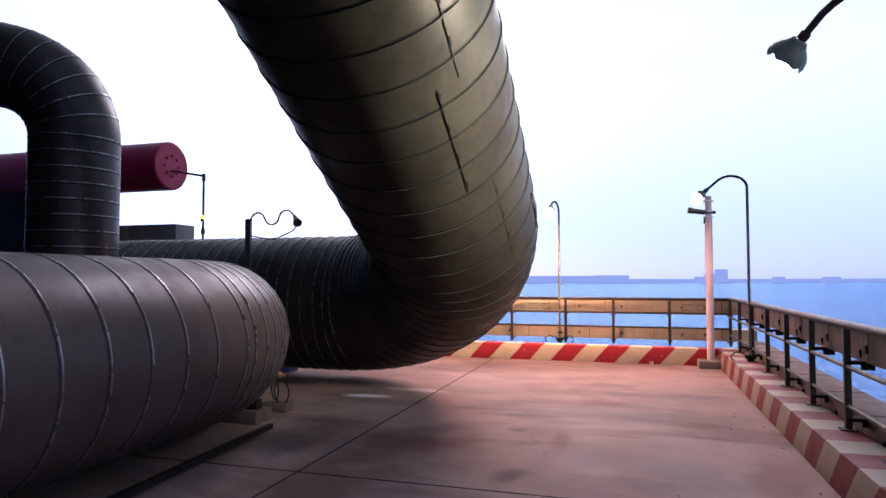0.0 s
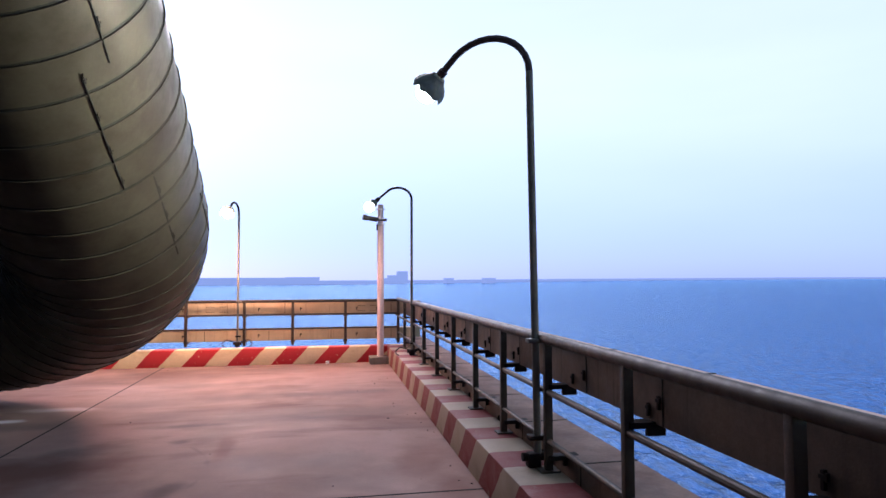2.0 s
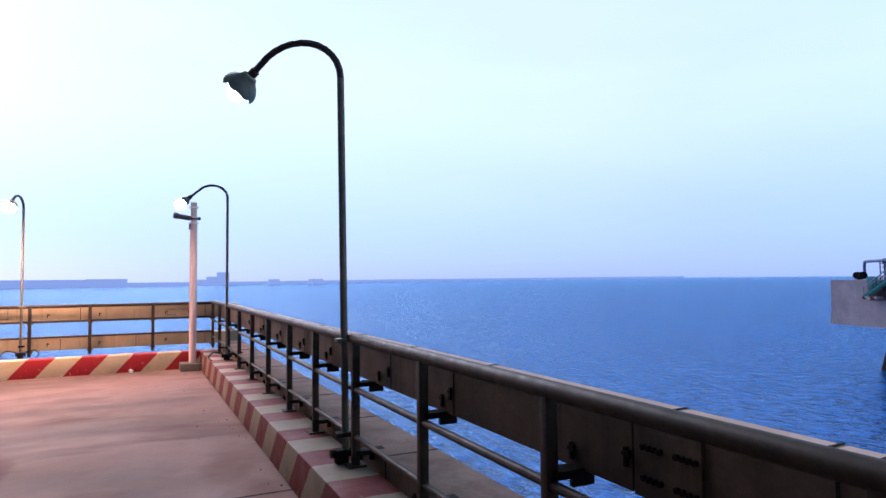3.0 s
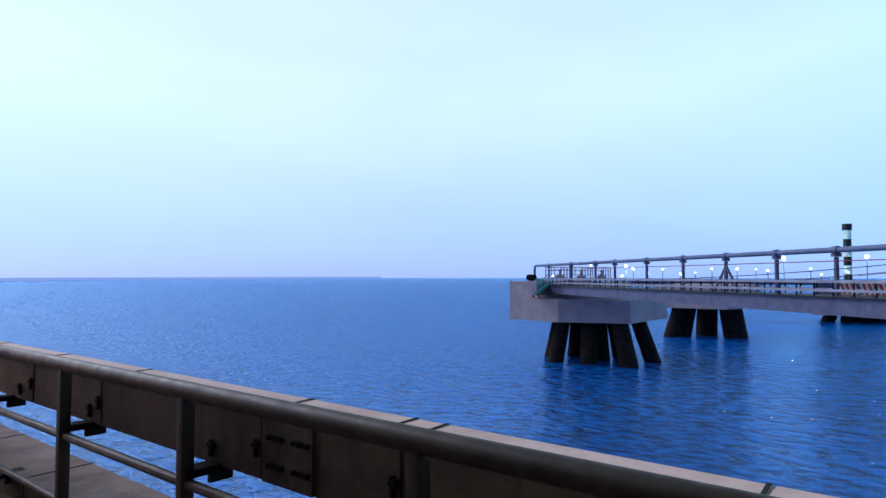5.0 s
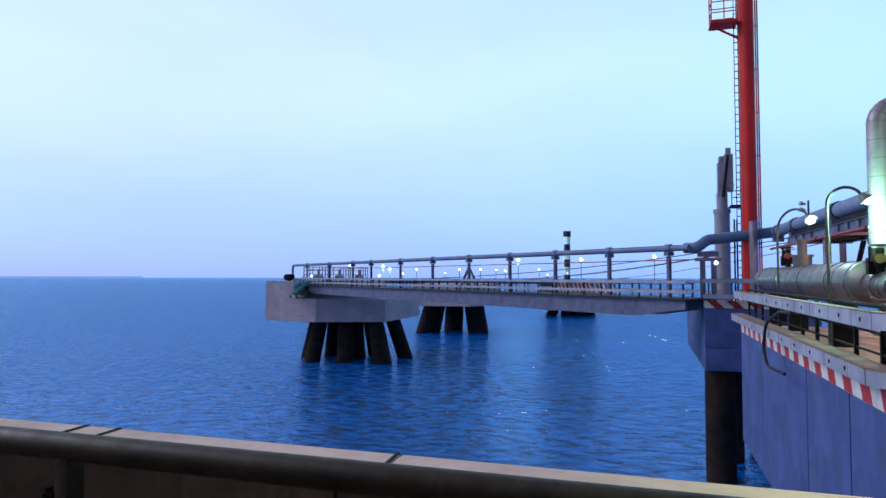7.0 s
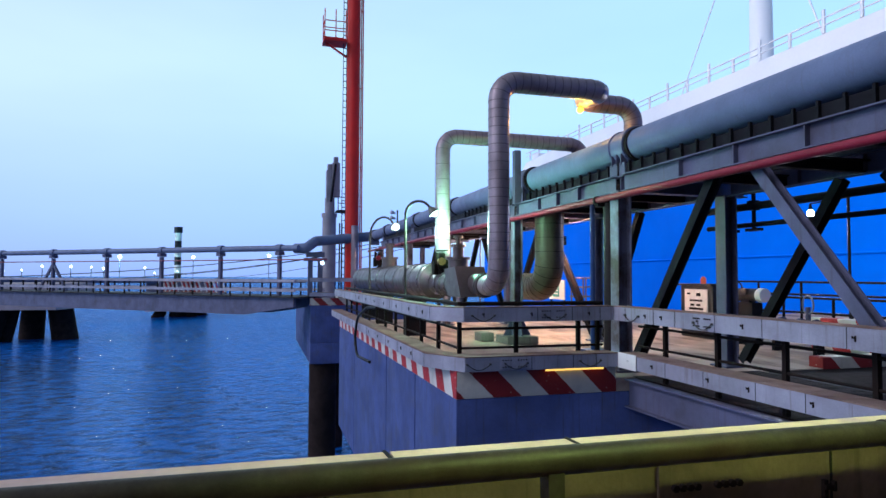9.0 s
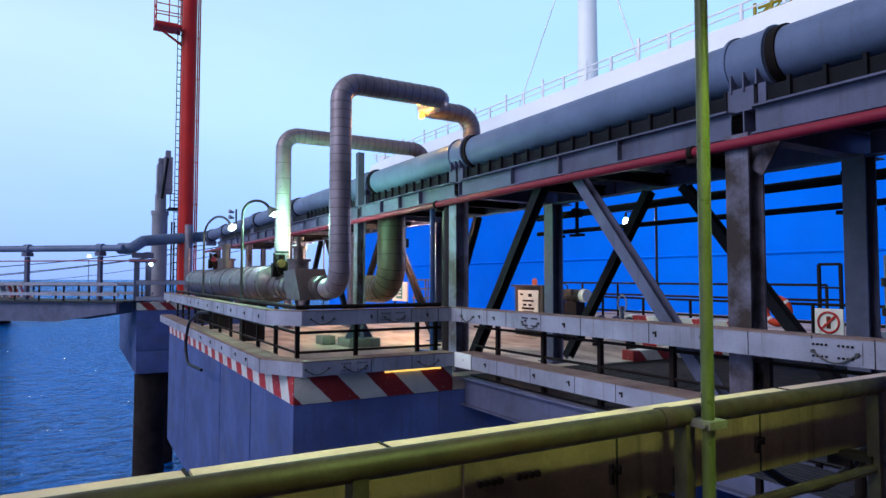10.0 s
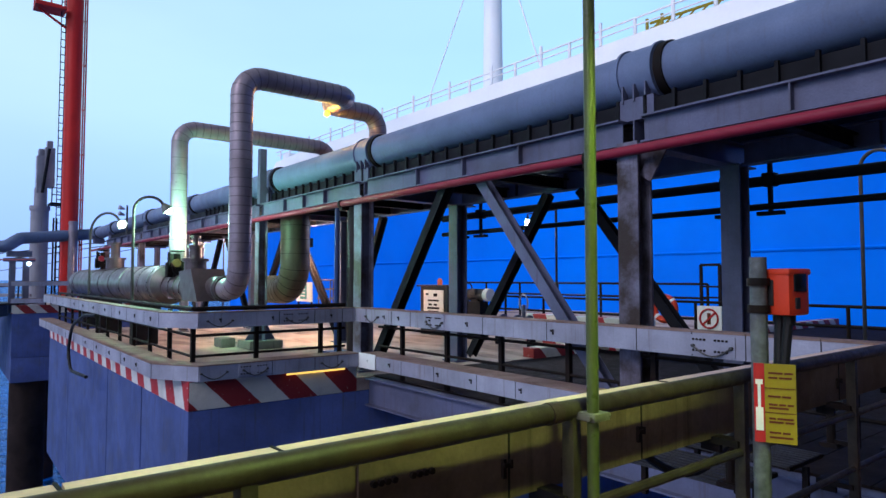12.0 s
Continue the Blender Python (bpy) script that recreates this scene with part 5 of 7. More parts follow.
gp = thing("process_pipe", (10, -7.0, 4.02), "great grey painted process pipe with clamped shoes", "pipe")
bm = B()
sweep(bm, bent([(-8, -7.0, 4.02), (38.6, -7.0, 4.02), (37.95, -3.55, 3.62), (37.2, -2.95, 3.17), (37.6, -2.4, 3.17)], [0.5, 0.3, 0.2], arc_steps=8), 0.29, 32)
part("tube", bm, M["pipe_grey"], gp)
for x in (-0.6, 4.72, 10.75, 15.2, 21.6, 27.0, 33.6, 37.6):
    bm = B()
    for dx in (-0.22, 0.22):
        hoop(bm, (x + dx, -7.0, 4.02), (1, 0, 0), 0.28, 0.04, 0.06, 32)
    hoop(bm, (x, -7.0, 4.02), (1, 0, 0), 0.285, 0.4, 0.035, 32)
    part("clamp", bm, M["pipe_grey"], gp)
    # black ring painted in for the shaded gap beside the clamp
    bm = B()
    hoop(bm, (x - 0.31, -7.0, 4.02), (1, 0, 0), 0.286, 0.1, 0.03, 32)
    part("liner", bm, M["bracket"], gp)
    bm = B()
    box(bm, x - 0.25, x + 0.25, -7.2, -6.72, 3.45, 3.7)
    for s in (-0.15, 0.0, 0.15):
        box(bm, x + s - 0.01, x + s + 0.01, -6.8, -6.7, 3.66, 3.86)
    part("shoe", bm, M["steel_grey"], gp)

rp = thing("fire_main", (10, -6.3, 3.05), "thin dark red fire water main slung on the rack", "pipe")
bm = B()
rod(bm, (-8, -6.32, 3.01), (36, -6.32, 3.01), 0.055, 14)
part("tube", bm, M["pipe_red"], rp)
for x in COLS[1:]:
    bm = B()
    hoop(bm, (x + 0.5, -6.32, 3.01), (1, 0, 0), 0.054, 0.06, 0.02, 16)
    box(bm, x + 0.44, x + 0.56, -6.45, -6.3, 2.9, 2.99)
    part("clamp", bm, M["bracket"], rp)
for y, z, r, nm in ((-7.75, 3.75, 0.2, "dark insulated pipe high on the rack"), (-8.3, 3.7, 0.16, "dark pipe at the back of the rack")):
    bm = B()
    rod(bm, (-8, y, z), (34, y, z), r, 18)
    solid("rack_pipe", bm, M["clad_dark"], (10, y, z), nm, "pipe", "rack pipes")
for y, z, r in ((-9.05, 2.92, 0.07), (-9.05, 2.58, 0.045)):
    bm = B()
    rod(bm, (-8, y, z), (11.2, y, z), r, 12)
    solid("rack_pipe", bm, M["steel_dark"], (2, y, z), "thin black pipe hung below the rack", "pipe", "rack pipes")
for x in COLS[1:3]:
    for dx in (-0.3, 0.28):
        bm = B()
        bar(bm, (x + dx, -9.05, 2.5), (x + dx, -9.05, 3.3), 0.05, 0.05, (0, 1, 0))
        bar(bm, (x + dx - 0.16, -9.05, 2.49), (x + dx + 0.16, -9.05, 2.49), 0.12, 0.05)
        box(bm, x + dx - 0.08, x + dx + 0.08, -9.13, -8.96, 2.84, 3.02, 0.02)
        solid("pipe_hanger", bm, M["steel_dark"], (x + dx, -9.05, 2.47), "black steel hanger holding the thin pipes", "pipe support", "pipe hangers")


# ---- insulated loops and drum on the far deck ----
loop, _ = duct("insulated_pipe", [(13.6, -4.6, 1.45), (11.26, -4.6, 1.45), (11.26, -4.6, 5.2), (11.26, -6.8, 5.2), (12.35, -6.8, 5.28), (12.35, -8.1, 5.28), (12.35, -8.1, 3.6)],
               [0.42, 0.36, 0.36, 0.34, 0.36], 0.195, "dull silver metal-clad pipe rising in a tall square loop", M["clad_light"], M["clad_seam"], 0.36, 0.16, 8, 24, "expansion loops", 0.01)
loop2, _ = duct("insulated_pipe", [(14.95, -4.6, 1.2), (14.95, -4.6, 4.97), (14.95, -8.3, 4.97), (14.95, -8.3, 3.6)],
                [0.36, 0.36], 0.175, "dull silver metal-clad riser with a level run to the rack", M["clad_light"], M["clad_seam"], 0.36, 0.16, 8, 24, "expansion loops", 0.01)
down, _ = duct("insulated_pipe", [(14.7, -7.25, 3.45), (14.7, -7.25, 1.36), (16.2, -7.25, 1.36)], [0.66], 0.35,
               "brown weathered metal-clad elbow dropping from the rack", M["clad_gold"], M["bracket"], 0.34, 0.17, 12, 28, "", 0.01)
bm = B()
box(bm, 14.87, 15.03, -6.58, -6.42, 3.4, 4.72)
solid("pipe_prop", bm, M["steel_grey"], (14.95, -6.5, 3.4), "grey steel prop under the level pipe run", "pipe support")

dr = thing("drum", (20, -4.6, 0), "weathered grey metal-clad horizontal drum on saddles", "vessel")
bm = B()
rod(bm, (15.45, -4.6, 1.5), (26.8, -4.6, 1.5), 0.44, 36)
rod(bm, (15.2, -4.6, 1.48), (15.45, -4.6, 1.5), 0.28, 36, 0.44)
rod(bm, (13.3, -4.6, 1.45), (15.2, -4.6, 1.45), 0.27, 30)
rod(bm, (11.9, -4.6, 1.45), (13.3, -4.6, 1.45), 0.225, 30)
part("shell", bm, M["drum_clad"], dr)
for x in (12.0, 13.45, 13.9, 14.3, 14.7, 15.7, 16.6, 17.3, 18.6, 20.0, 21.4, 23.0, 25.9):
    bm = B()
    hoop(bm, (x, -4.6, 1.5 if x > 15.3 else 1.45), (1, 0, 0), 0.437 if x > 15.3 else 0.267 if x > 13 else 0.222, 0.16 if x in (17.3, 20.0) else 0.035, 0.02, 36)
    part("girth_band", bm, M["drum_clad"] if x in (17.3, 20.0) else M["band"], dr)
for x in (17.5, 22, 25):
    bm = B()
    box(bm, x - 0.12, x + 0.12, -4.85, -4.35, 0, 1.2)
    part("saddle", bm, M["steel_dark"], dr)
bm = B()
c = Vector((12.75, -4.3, 1.47))
v8 = [bm.verts.new(c + Vector(p)) for p in ((-0.55, 0.12, -0.25), (0.35, 0.12, -0.25), (0.6, 0.12, 0.3), (-0.15, 0.12, 0.35), (-0.55, -0.5, -0.25), (0.35, -0.5, -0.25), (0.6, -0.5, 0.3), (-0.15, -0.5, 0.35))]
for f in ((0, 1, 2, 3), (7, 6, 5, 4), (0, 4, 5, 1), (1, 5, 6, 2), (2, 6, 7, 3), (3, 7, 4, 0)):
    bm.faces.new([v8[i] for i in f])
part("boxed_cover", bm, M["drum_clad"], dr, "angular sheet-metal insulation box")
for x, y, z, r, h in ((14.02, -4.7, 1.6, 0.22, 0.45), (14.02, -4.7, 2.05, 0.12, 0.28), (14.02, -4.7, 2.33, 0.055, 0.2), (21.3, -4.6, 1.9, 0.25, 0.35), (21.3, -4.6, 2.25, 0.13, 0.45)):
    bm = B()
    rod(bm, (x, y, z), (x, y, z + h), r, 18)
    hoop(bm, (x, y, z + h - 0.03), (0, 0, 1), r - 0.004, 0.06, 0.05, 18)
    part("nozzle", bm, M["drum_clad"], dr)
for x, z in ((14.62, 1.86), (22.6, 2.15)):
    tv = thing("valve", (x, -4.5, z - 0.2), "flanged steel valve with a red actuator and handwheel", "valve", "drum valves")
    bm = B()
    rod(bm, (x, -4.5, z - 0.25), (x, -4.5, z + 0.3), 0.07, 14)
    box(bm, x - 0.02, x + 0.16, -4.42, -4.3, z - 0.2, z + 0.12, 0.01)
    box(bm, x - 0.12, x - 0.04, -4.4, -4.32, z + 0.05, z + 0.3, 0.01)
    rod(bm, (x + 0.1, -4.36, z + 0.12), (x + 0.1, -4.36, z + 0.34), 0.03, 8)
    rod(bm, (x - 0.22, -4.5, z), (x + 0.22, -4.5, z), 0.11, 14)
    for q in (-0.22, 0.22):
        rod(bm, (x + q - 0.02, -4.5, z), (x + q + 0.02, -4.5, z), 0.16, 16)
    part("body", bm, M["bracket"], tv)
    bm = B()
    rod(bm, (x - 0.25, -4.42, z + 0.1), (x + 0.1, -4.42, z + 0.1), 0.075, 16)
    rod(bm, (x - 0.28, -4.42, z + 0.1), (x - 0.24, -4.42, z + 0.1), 0.09, 16)
    part("actuator", bm, M["pipe_red"] if x > 20 else M["brass"], tv)
    bm = B()
    torus(bm, (x, -4.5, z + 0.36), (0, 0, 1), 0.14, 0.015, 20, 6)
    for k in range(4):
        a = k * math.pi / 2
        rod(bm, (x, -4.5, z + 0.36), (x + 0.14 * math.cos(a), -4.5 + 0.14 * math.sin(a), z + 0.36), 0.01, 6)
    part("handwheel", bm, M["bracket"], tv)

t = thing("column_foot", (14.95, -6.5, 0), "green-grey concrete foot of a rack column", "plinth")
bm = B()
box(bm, 14.55, 15.35, -6.9, -6.1, 0, 0.2, 0.03)
part("block", bm, M["concrete_warm"], t)
bm = B()
box(bm, 15.45, 15.95, -6.1, -5.75, 0, 0.22, 0.03)
part("block", bm, M["concrete_warm"], t)
for dx, dy in ((1, 0), (-1, 0), (0, 1), (0, -1)):
    bm = B()
    vs = [bm.verts.new((14.95 + dx * a + dy * w, -6.5 + dy * a + dx * w, z)) for w in (-0.012, 0.012) for a, z in ((0.12, 0.2), (0.36, 0.2), (0.12, 0.62))]
    bm.faces.new(vs[:3])
    bm.faces.new(list(reversed(vs[3:])))
    bridge_rings(bm, vs[:3], vs[3:])
    part("gusset", bm, M["steel_grey"], t)
for x, y, r, mat, lab in ((11.05, -6.75, 0.13, "clad_dark", "dark upright pipe beside a rack column"), (11.35, -6.55, 0.05, "blue_pipe", "thin blue upright pipe beside a rack column")):
    bm = B()
    rod(bm, (x, y, 0), (x, y, 3.0), r, 16)
    box(bm, x - 0.2, x + 0.2, y - 0.2, y + 0.2, 0, 0.25)
    solid("upright_pipe", bm, M[mat], (x, y, 0), lab, "pipe")


def curved_lamp(x, y, top, dx, dy, bulb, watts, color, label, rise=0.0):
    t = thing("lamp_post", (x, y, 0), label, "lamp post", "far deck lamps")
    bm = B()
    pts = [(Vector((x, y, 0)), False), (Vector((x, y, top)), False)]
    d = Vector((dx, dy, 0))
    R = d.length / 2
    d.normalize()
    for k in range(1, 11):
        a = math.pi * k / 12
        pts.append((Vector((x, y, top)) + d * (R - R * math.cos(a)) + Vector((0, 0, (rise or R) * math.sin(a))), True))
    sweep(bm, pts, 0.03, 8)
    part("pole", bm, M["conduit"], t)
    tip = pts[-1][0]
    way = (pts[-1][0] - pts[-2][0]).normalized()
    bm = B()
    rod(bm, tip, tip + way * 0.16, 0.05, 12, 0.13)
    part("shade", bm, M["lamp_green"], t)
    bm = B()
    bmesh.ops.create_uvsphere(bm, u_segments=12, v_segments=8, radius=0.06, matrix=Matrix.Translation(tip + way * 0.18))
    part("bulb", bm, bulb, t)
    if watts:
        bulb_light("bulb_light", tip + way * 0.5, watts, color)
    return t


curved_lamp(14.5, -3.6, 3.02, -0.22, -0.55, M["bulb_white"], 480, (0.38, 1.0, 0.56), "bent lamp post with a glaring cold white bulb")
curved_lamp(19.28, -3.6, 2.8, -1.75, -0.4, M["bulb_white"], 160, (0.75, 1.0, 0.95), "bent lamp post over the far deck", 0.5)
curved_lamp(26.4, -9.6, 2.95, -1.1, 0.1, M["bulb_warm"], 1300, (1.0, 0.6, 0.36), "bent lamp post with a warm glaring bulb", 0.4)
curved_lamp(4.21, -12.0, 3.4, -0.5, 0.0, M["lamp_green"], 0, (1, 1, 1), "unlit bent lamp post beyond the gangway")
bulb_light("bulb_light", (12.1, -6.64, 4.9), 60, (1.0, 0.5, 0.06), 0.1)
t = thing("flood_lamp", (12.1, -6.72, 4.97), "amber flood lamp under the pipe loop", "lamp")
bm = B()
bmesh.ops.create_uvsphere(bm, u_segments=12, v_segments=8, radius=0.065, matrix=Matrix.Translation((12.1, -6.7, 5.035)))
part("bulb", bm, M["bulb_amber"], t)
bm = B()
rod(bm, (12.1, -6.73, 5.075), (12.1, -6.76, 5.13), 0.05, 12, 0.035)
part("holder", bm, M["bracket"], t)
bulb_light("bulb_light", (9.8, -5.2, 0.12), 6, (1.0, 0.62, 0.2), 0.08)
# added fill lamp, hidden behind the elbow, to warm the far deck
t = thing("hidden_fill_lamp", (16.5, -8.42, 2.6), "unseen fill lamp added under the rack", "lamp")
bm = B()
box(bm, 16.42, 16.58, -8.6, -8.44, 2.5, 2.75, 0.02)
part("housing", bm, M["bracket"], t)
bm = B()
bmesh.ops.create_uvsphere(bm, u_segments=12, v_segments=8, radius=0.07, matrix=Matrix.Translation((16.5, -8.4, 2.6)))
part("bulb", bm, M["bulb_warm"], t)
bulb_light("bulb_light", (16.5, -8.25, 2.55), 850, (1.0, 0.6, 0.36), 0.1)


# ---- mooring pier with crane and red mast ----
t = thing("mooring_pier", (42, -9, WATER), "grey concrete mooring pier with a hazard-banded edge on piles", "pier", kind="structure")
bm = B()
box(bm, 36.0, 50, -8.5, -3.17, -2.05, -0.02, 0.03)
part("cap", bm, M["concrete"], t)
bm = B()
box(bm, 36.01, 50, -8.5, -3.18, -3.2, -2.055, 0.03)
part("cap", bm, M["concrete"], t)
bm = B()
box(bm, 36.4, 50, -8.5, -3.17, -0.016, 0.04)
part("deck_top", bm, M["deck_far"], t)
bm = B()
box(bm, 35.98, 36.4, -8.5, -3.165, 0.0, 0.38)
part("edge_kerb", bm, M["kerb_by"], t)
for x, y in ((36.9, -3.95), (37.5, -8), (42, -5), (47, -7.5)):
    bm = B()
    rod(bm, (x, y, WATER - 1), (x, y, -3.2), 0.75, 18)
    part("pile_leg", bm, M["pile"], t)
t = thing("cable_channel", (34.1, -8, 1.2), "pale grey cable channel on the mooring pier", "cable channel", "far deck channels")
channel_run(t, (35.8, -3.1, 0), (35.8, -8.4, 0), (1, 0, 0), 1.3, 1.5, 0.2, [1.2, 2.4, 3.6, 4.8], M["beam_grey"], M["beam_brown"])
channel_run(t, (35.6, -3.1, 0), (35.6, -8.4, 0), (1, 0, 0), 0.5, 0.7, 0.3, [1.2, 2.4, 3.6, 4.8], M["beam_grey"], M["beam_brown"])
for k in range(6):
    bm = B()
    y = -3.4 - k * 1.1
    box(bm, 36.1, 36.16, y - 0.03, y + 0.03, 0.38, 1.45)
    part("post", bm, M["bracket"], t)

t = thing("loading_crane", (44, -5.25, 0), "grey hydraulic boom crane folded upright on a round column", "crane")
bm = B()
rod(bm, (44, -4.96, 0), (44, -4.96, 5.7), 0.46, 28)
part("column", bm, M["crane_grey"], t)
bm = B()
rod(bm, (44, -4.96, 5.6), (44, -4.96, 5.85), 0.52, 28)
rod(bm, (44, -4.98, 5.85), (44, -4.98, 6.9), 0.33, 24)
part("slewing_head", bm, M["crane_grey"], t)
bm = B()
box(bm, 43.7, 44.3, -5.25, -4.72, 6.6, 8.8, 0.05)
box(bm, 43.75, 44.2, -5.1, -4.8, 8.8, 9.2, 0.05)
part("lower_boom", bm, M["crane_grey"], t)
bm = B()
box(bm, 43.6, 44.2, -5.62, -5.1, 6.95, 9.3, 0.06)
rod(bm, (43.85, -5.62, 7.3), (43.85, -5.05, 7.3), 0.3, 16)
box(bm, 43.65, 44.1, -5.5, -5.2, 9.3, 9.7, 0.05)
part("upper_boom", bm, M["crane_grey"], t)
bm = B()
rod(bm, (43.5, -5.0, 6.6), (43.5, -5.3, 9.2), 0.08, 12)
part("ram", bm, M["steel_dark"], t)

bm = B()
box(bm, 43.2, 44.6, -6.3, -5.4, 5.95, 6.05)
for y in (-6.3, -5.45):
    rod(bm, (43.2, y, 6.05), (43.2, y, 6.9), 0.03, 6)
rod(bm, (43.2, -6.3, 6.9), (43.2, -5.45, 6.9), 0.03, 6)
rod(bm, (43.2, -6.3, 6.5), (43.2, -5.45, 6.5), 0.03, 6)
part("platform", bm, M["steel_dark"], t)
for y in (-5.65, -5.8):
    bm = B()
    rod(bm, (43.9, y, 0), (43.9, y, 5.2), 0.05, 8)
    part("hose_pipe", bm, M["steel_dark"], t)

t = thing("mast", (38.6, -5.75, 0), "tall orange-red tubular mast with a ladder and platform", "mast")
bm = B()
rod(bm, (38.6, -5.75, 0), (38.6, -5.75, 34), 0.4, 24)
part("shaft", bm, M["tower_red"], t)
bm = B()
rod(bm, (38.1, -5.86, 0), (38.1, -5.86, 4.6), 0.22, 24)
for z in (1.2, 2.4, 3.6, 4.5):
    hoop(bm, (38.1, -5.86, z), (0, 0, 1), 0.215, 0.05, 0.03, 24)
part("riser", bm, M["clad_light"], t, "silver-clad riser pipe at the foot of the mast")
bm = B()
for y in (-6.22, -6.32):
    rod(bm, (38.6, y, 0), (38.6, y, 34), 0.04, 8)
z = 1.0
while z < 34:
    rod(bm, (38.6, -5.75, z), (38.6, -6.36, z), 0.04, 6)
    z += 2.4
part("pipe", bm, M["tower_red"], t)
bm = B()
for y in (-5.1, -5.3):
    rod(bm, (38.35, y, 0), (38.35, y, 34), 0.022, 6)
z = 0.5
while z < 34:
    rod(bm, (38.35, -5.32, z), (38.35, -5.08, z), 0.025, 6)
    z += 0.4
part("ladder", bm, M["steel_dark"], t)
for zp in (15.6,):
    bm = B()
    box(bm, 38.0, 39.2, -5.3, -3.9, zp, zp + 0.15)
    bar(bm, (38.6, -5.4, zp - 0.8), (38.6, -4.1, zp), 0.1, 0.1)
    part("platform", bm, M["tower_red"], t)
    bm = B()
    for zz in (0.6, 1.2):
        for a, b in (((38.05, -5.2), (38.05, -3.95)), ((38.05, -3.95), (39.15, -3.95)), ((39.15, -3.95), (39.15, -5.2))):
            rod(bm, (*a, zp + zz), (*b, zp + zz), 0.03, 6)
    for a in ((38.05, -3.95), (39.15, -3.95), (38.05, -4.6), (38.05, -5.2)):
        rod(bm, (*a, zp), (*a, zp + 1.9), 0.03, 6)
    part("guard", bm, M["tower_red"], t)

# ---- bridge to the mooring dolphin ----
P0, P1 = Vector((34.6, -3.75, 0)), Vector((75.2, 42.6, 0))
bd = (P1 - P0).normalized()
bs = Vector((bd.y, -bd.x, 0))
br = thing("footbridge", (55, 19, 0), "long grey steel footbridge carrying a pipe over the water", "bridge", kind="structure")
L = (P1 - P0).length
for off in (0.0, 2.2):
    bm = B()
    a = P0 + bs * off
    n0, n1 = 3.0, L - 4.0
    for s0, s1, h0, h1 in ((2.0, n0 + 2.5, 0.5, 1.0), (n0 + 2.5, n1, 1.0, 1.0), (n1, L, 1.0, 0.5)):
        p, q = a + bd * s0, a + bd * s1
        vs = [bm.verts.new(p + Vector((0, 0, 0.42))), bm.verts.new(q + Vector((0, 0, 0.42))), bm.verts.new(q + Vector((0, 0, 0.42 - h1))), bm.verts.new(p + Vector((0, 0, 0.42 - h0)))]
        ws = [bm.verts.new(v.co + bs * 0.2) for v in vs]
        bm.faces.new(vs)
        bm.faces.new(list(reversed(ws)))
        bridge_rings(bm, vs, ws)
    part("girder", bm, M["steel_grey"], br)
bm = B()
bar(bm, P0 + bs * 1.2 + bd * 1.5 + Vector((0, 0, 0.45)), P1 + bs * 1.2 + Vector((0, 0, 0.45)), 2.9, 0.08)
part("deck", bm, M["grating"], br)
for off in (-0.15, 2.5):
    for z in (1.33, 0.82):
        bm = B()
        bar(bm, P0 + bs * off + bd * 1.8 + Vector((0, 0, z)), P1 + bs * off + Vector((0, 0, z)), 0.12, 0.15)
        part("channel", bm, M["beam_grey"], br)
    s = 2.0
    while s < L:
        bm = B()
        p = P0 + bs * off + bd * s
        bar(bm, p + Vector((0, 0, 0.45)), p + Vector((0, 0, 1.42)), 0.07, 0.07, tuple(bd))
        part("post", bm, M["bracket"], br)
        s += 1.45
bp = thing("bridge_pipe", (55, 19, 3), "grey painted pipe carried on trestles along the footbridge", "pipe")
bm = B()
off = bs * 0.9
e = P1 + bd * 7.5 + off
sweep(bm, bent([P0 + off + bd * 2.4 + Vector((0, 0, 3.17)), e + Vector((0, 0, 3.17)), e + Vector((0, 0, 1.4))], 0.5, arc_steps=6), 0.17, 18)
part("tube", bm, M["pipe_grey"], bp)
bm = B()
rod(bm, P0 + off * 0.3 + Vector((0, 0, 2.5)), P1 + off * 0.3 + Vector((0, 0, 2.5)), 0.03, 8)
part("red_line", bm, M["pipe_red"], bp)
for s in (3.72, 8.14, 13.05, 18.11, 23.61, 29.49, 35.74, 42.56, 47.49, 54.86, 63.0):
    p = P0 + off + bd * s
    bm = B()
    hoop(bm, p + Vector((0, 0, 3.17)), bd, 0.165, 0.34, 0.07, 18)
    part("clamp", bm, M["pipe_grey"], bp)
    bm = B()
    bar(bm, p + Vector((0, 0, 0.45)), p + Vector((0, 0, 2.75)), 0.2, 0.18, tuple(bd))
    bar(bm, p - bs * 0.24 + Vector((0, 0, 2.87)), p + bs * 0.24 + Vector((0, 0, 2.87)), 0.3, 0.2)
    if abs(s - 23.61) < 0.1:
        bar(bm, p + Vector((0, 0, 2.4)), p + bd * 1.5 + Vector((0, 0, 0.5)), 0.14, 0.14)
        bar(bm, p + Vector((0, 0, 2.4)), p - bd * 1.5 + Vector((0, 0, 0.5)), 0.14, 0.14)
    part("trestle", bm, M["steel_grey"], bp)

t = thing("pipe_trestle", (37, -3.5, 0), "grey steel trestle with a plate top and a small lamp", "pipe support")
for y in (-3.2, -3.75):
    bm = B()
    box(bm, 36.85, 37.15, y - 0.13, y + 0.13, 0, 2.45)
    part("leg", bm, M["steel_grey"], t)
for z0, z1, w in ((2.45, 2.62, 0.62), (2.68, 2.95, 0.5)):
    bm = B()
    box(bm, 36.7, 37.4, -3.47 - w, -3.47 + w, z0, z1)
    part("plate", bm, M["steel_grey"], t)
bm = B()
bmesh.ops.create_uvsphere(bm, u_segments=12, v_segments=8, radius=0.1, matrix=Matrix.Translation((36.75, -3.85, 2.35)))
part("bulb", bm, M["bulb_far"], t)

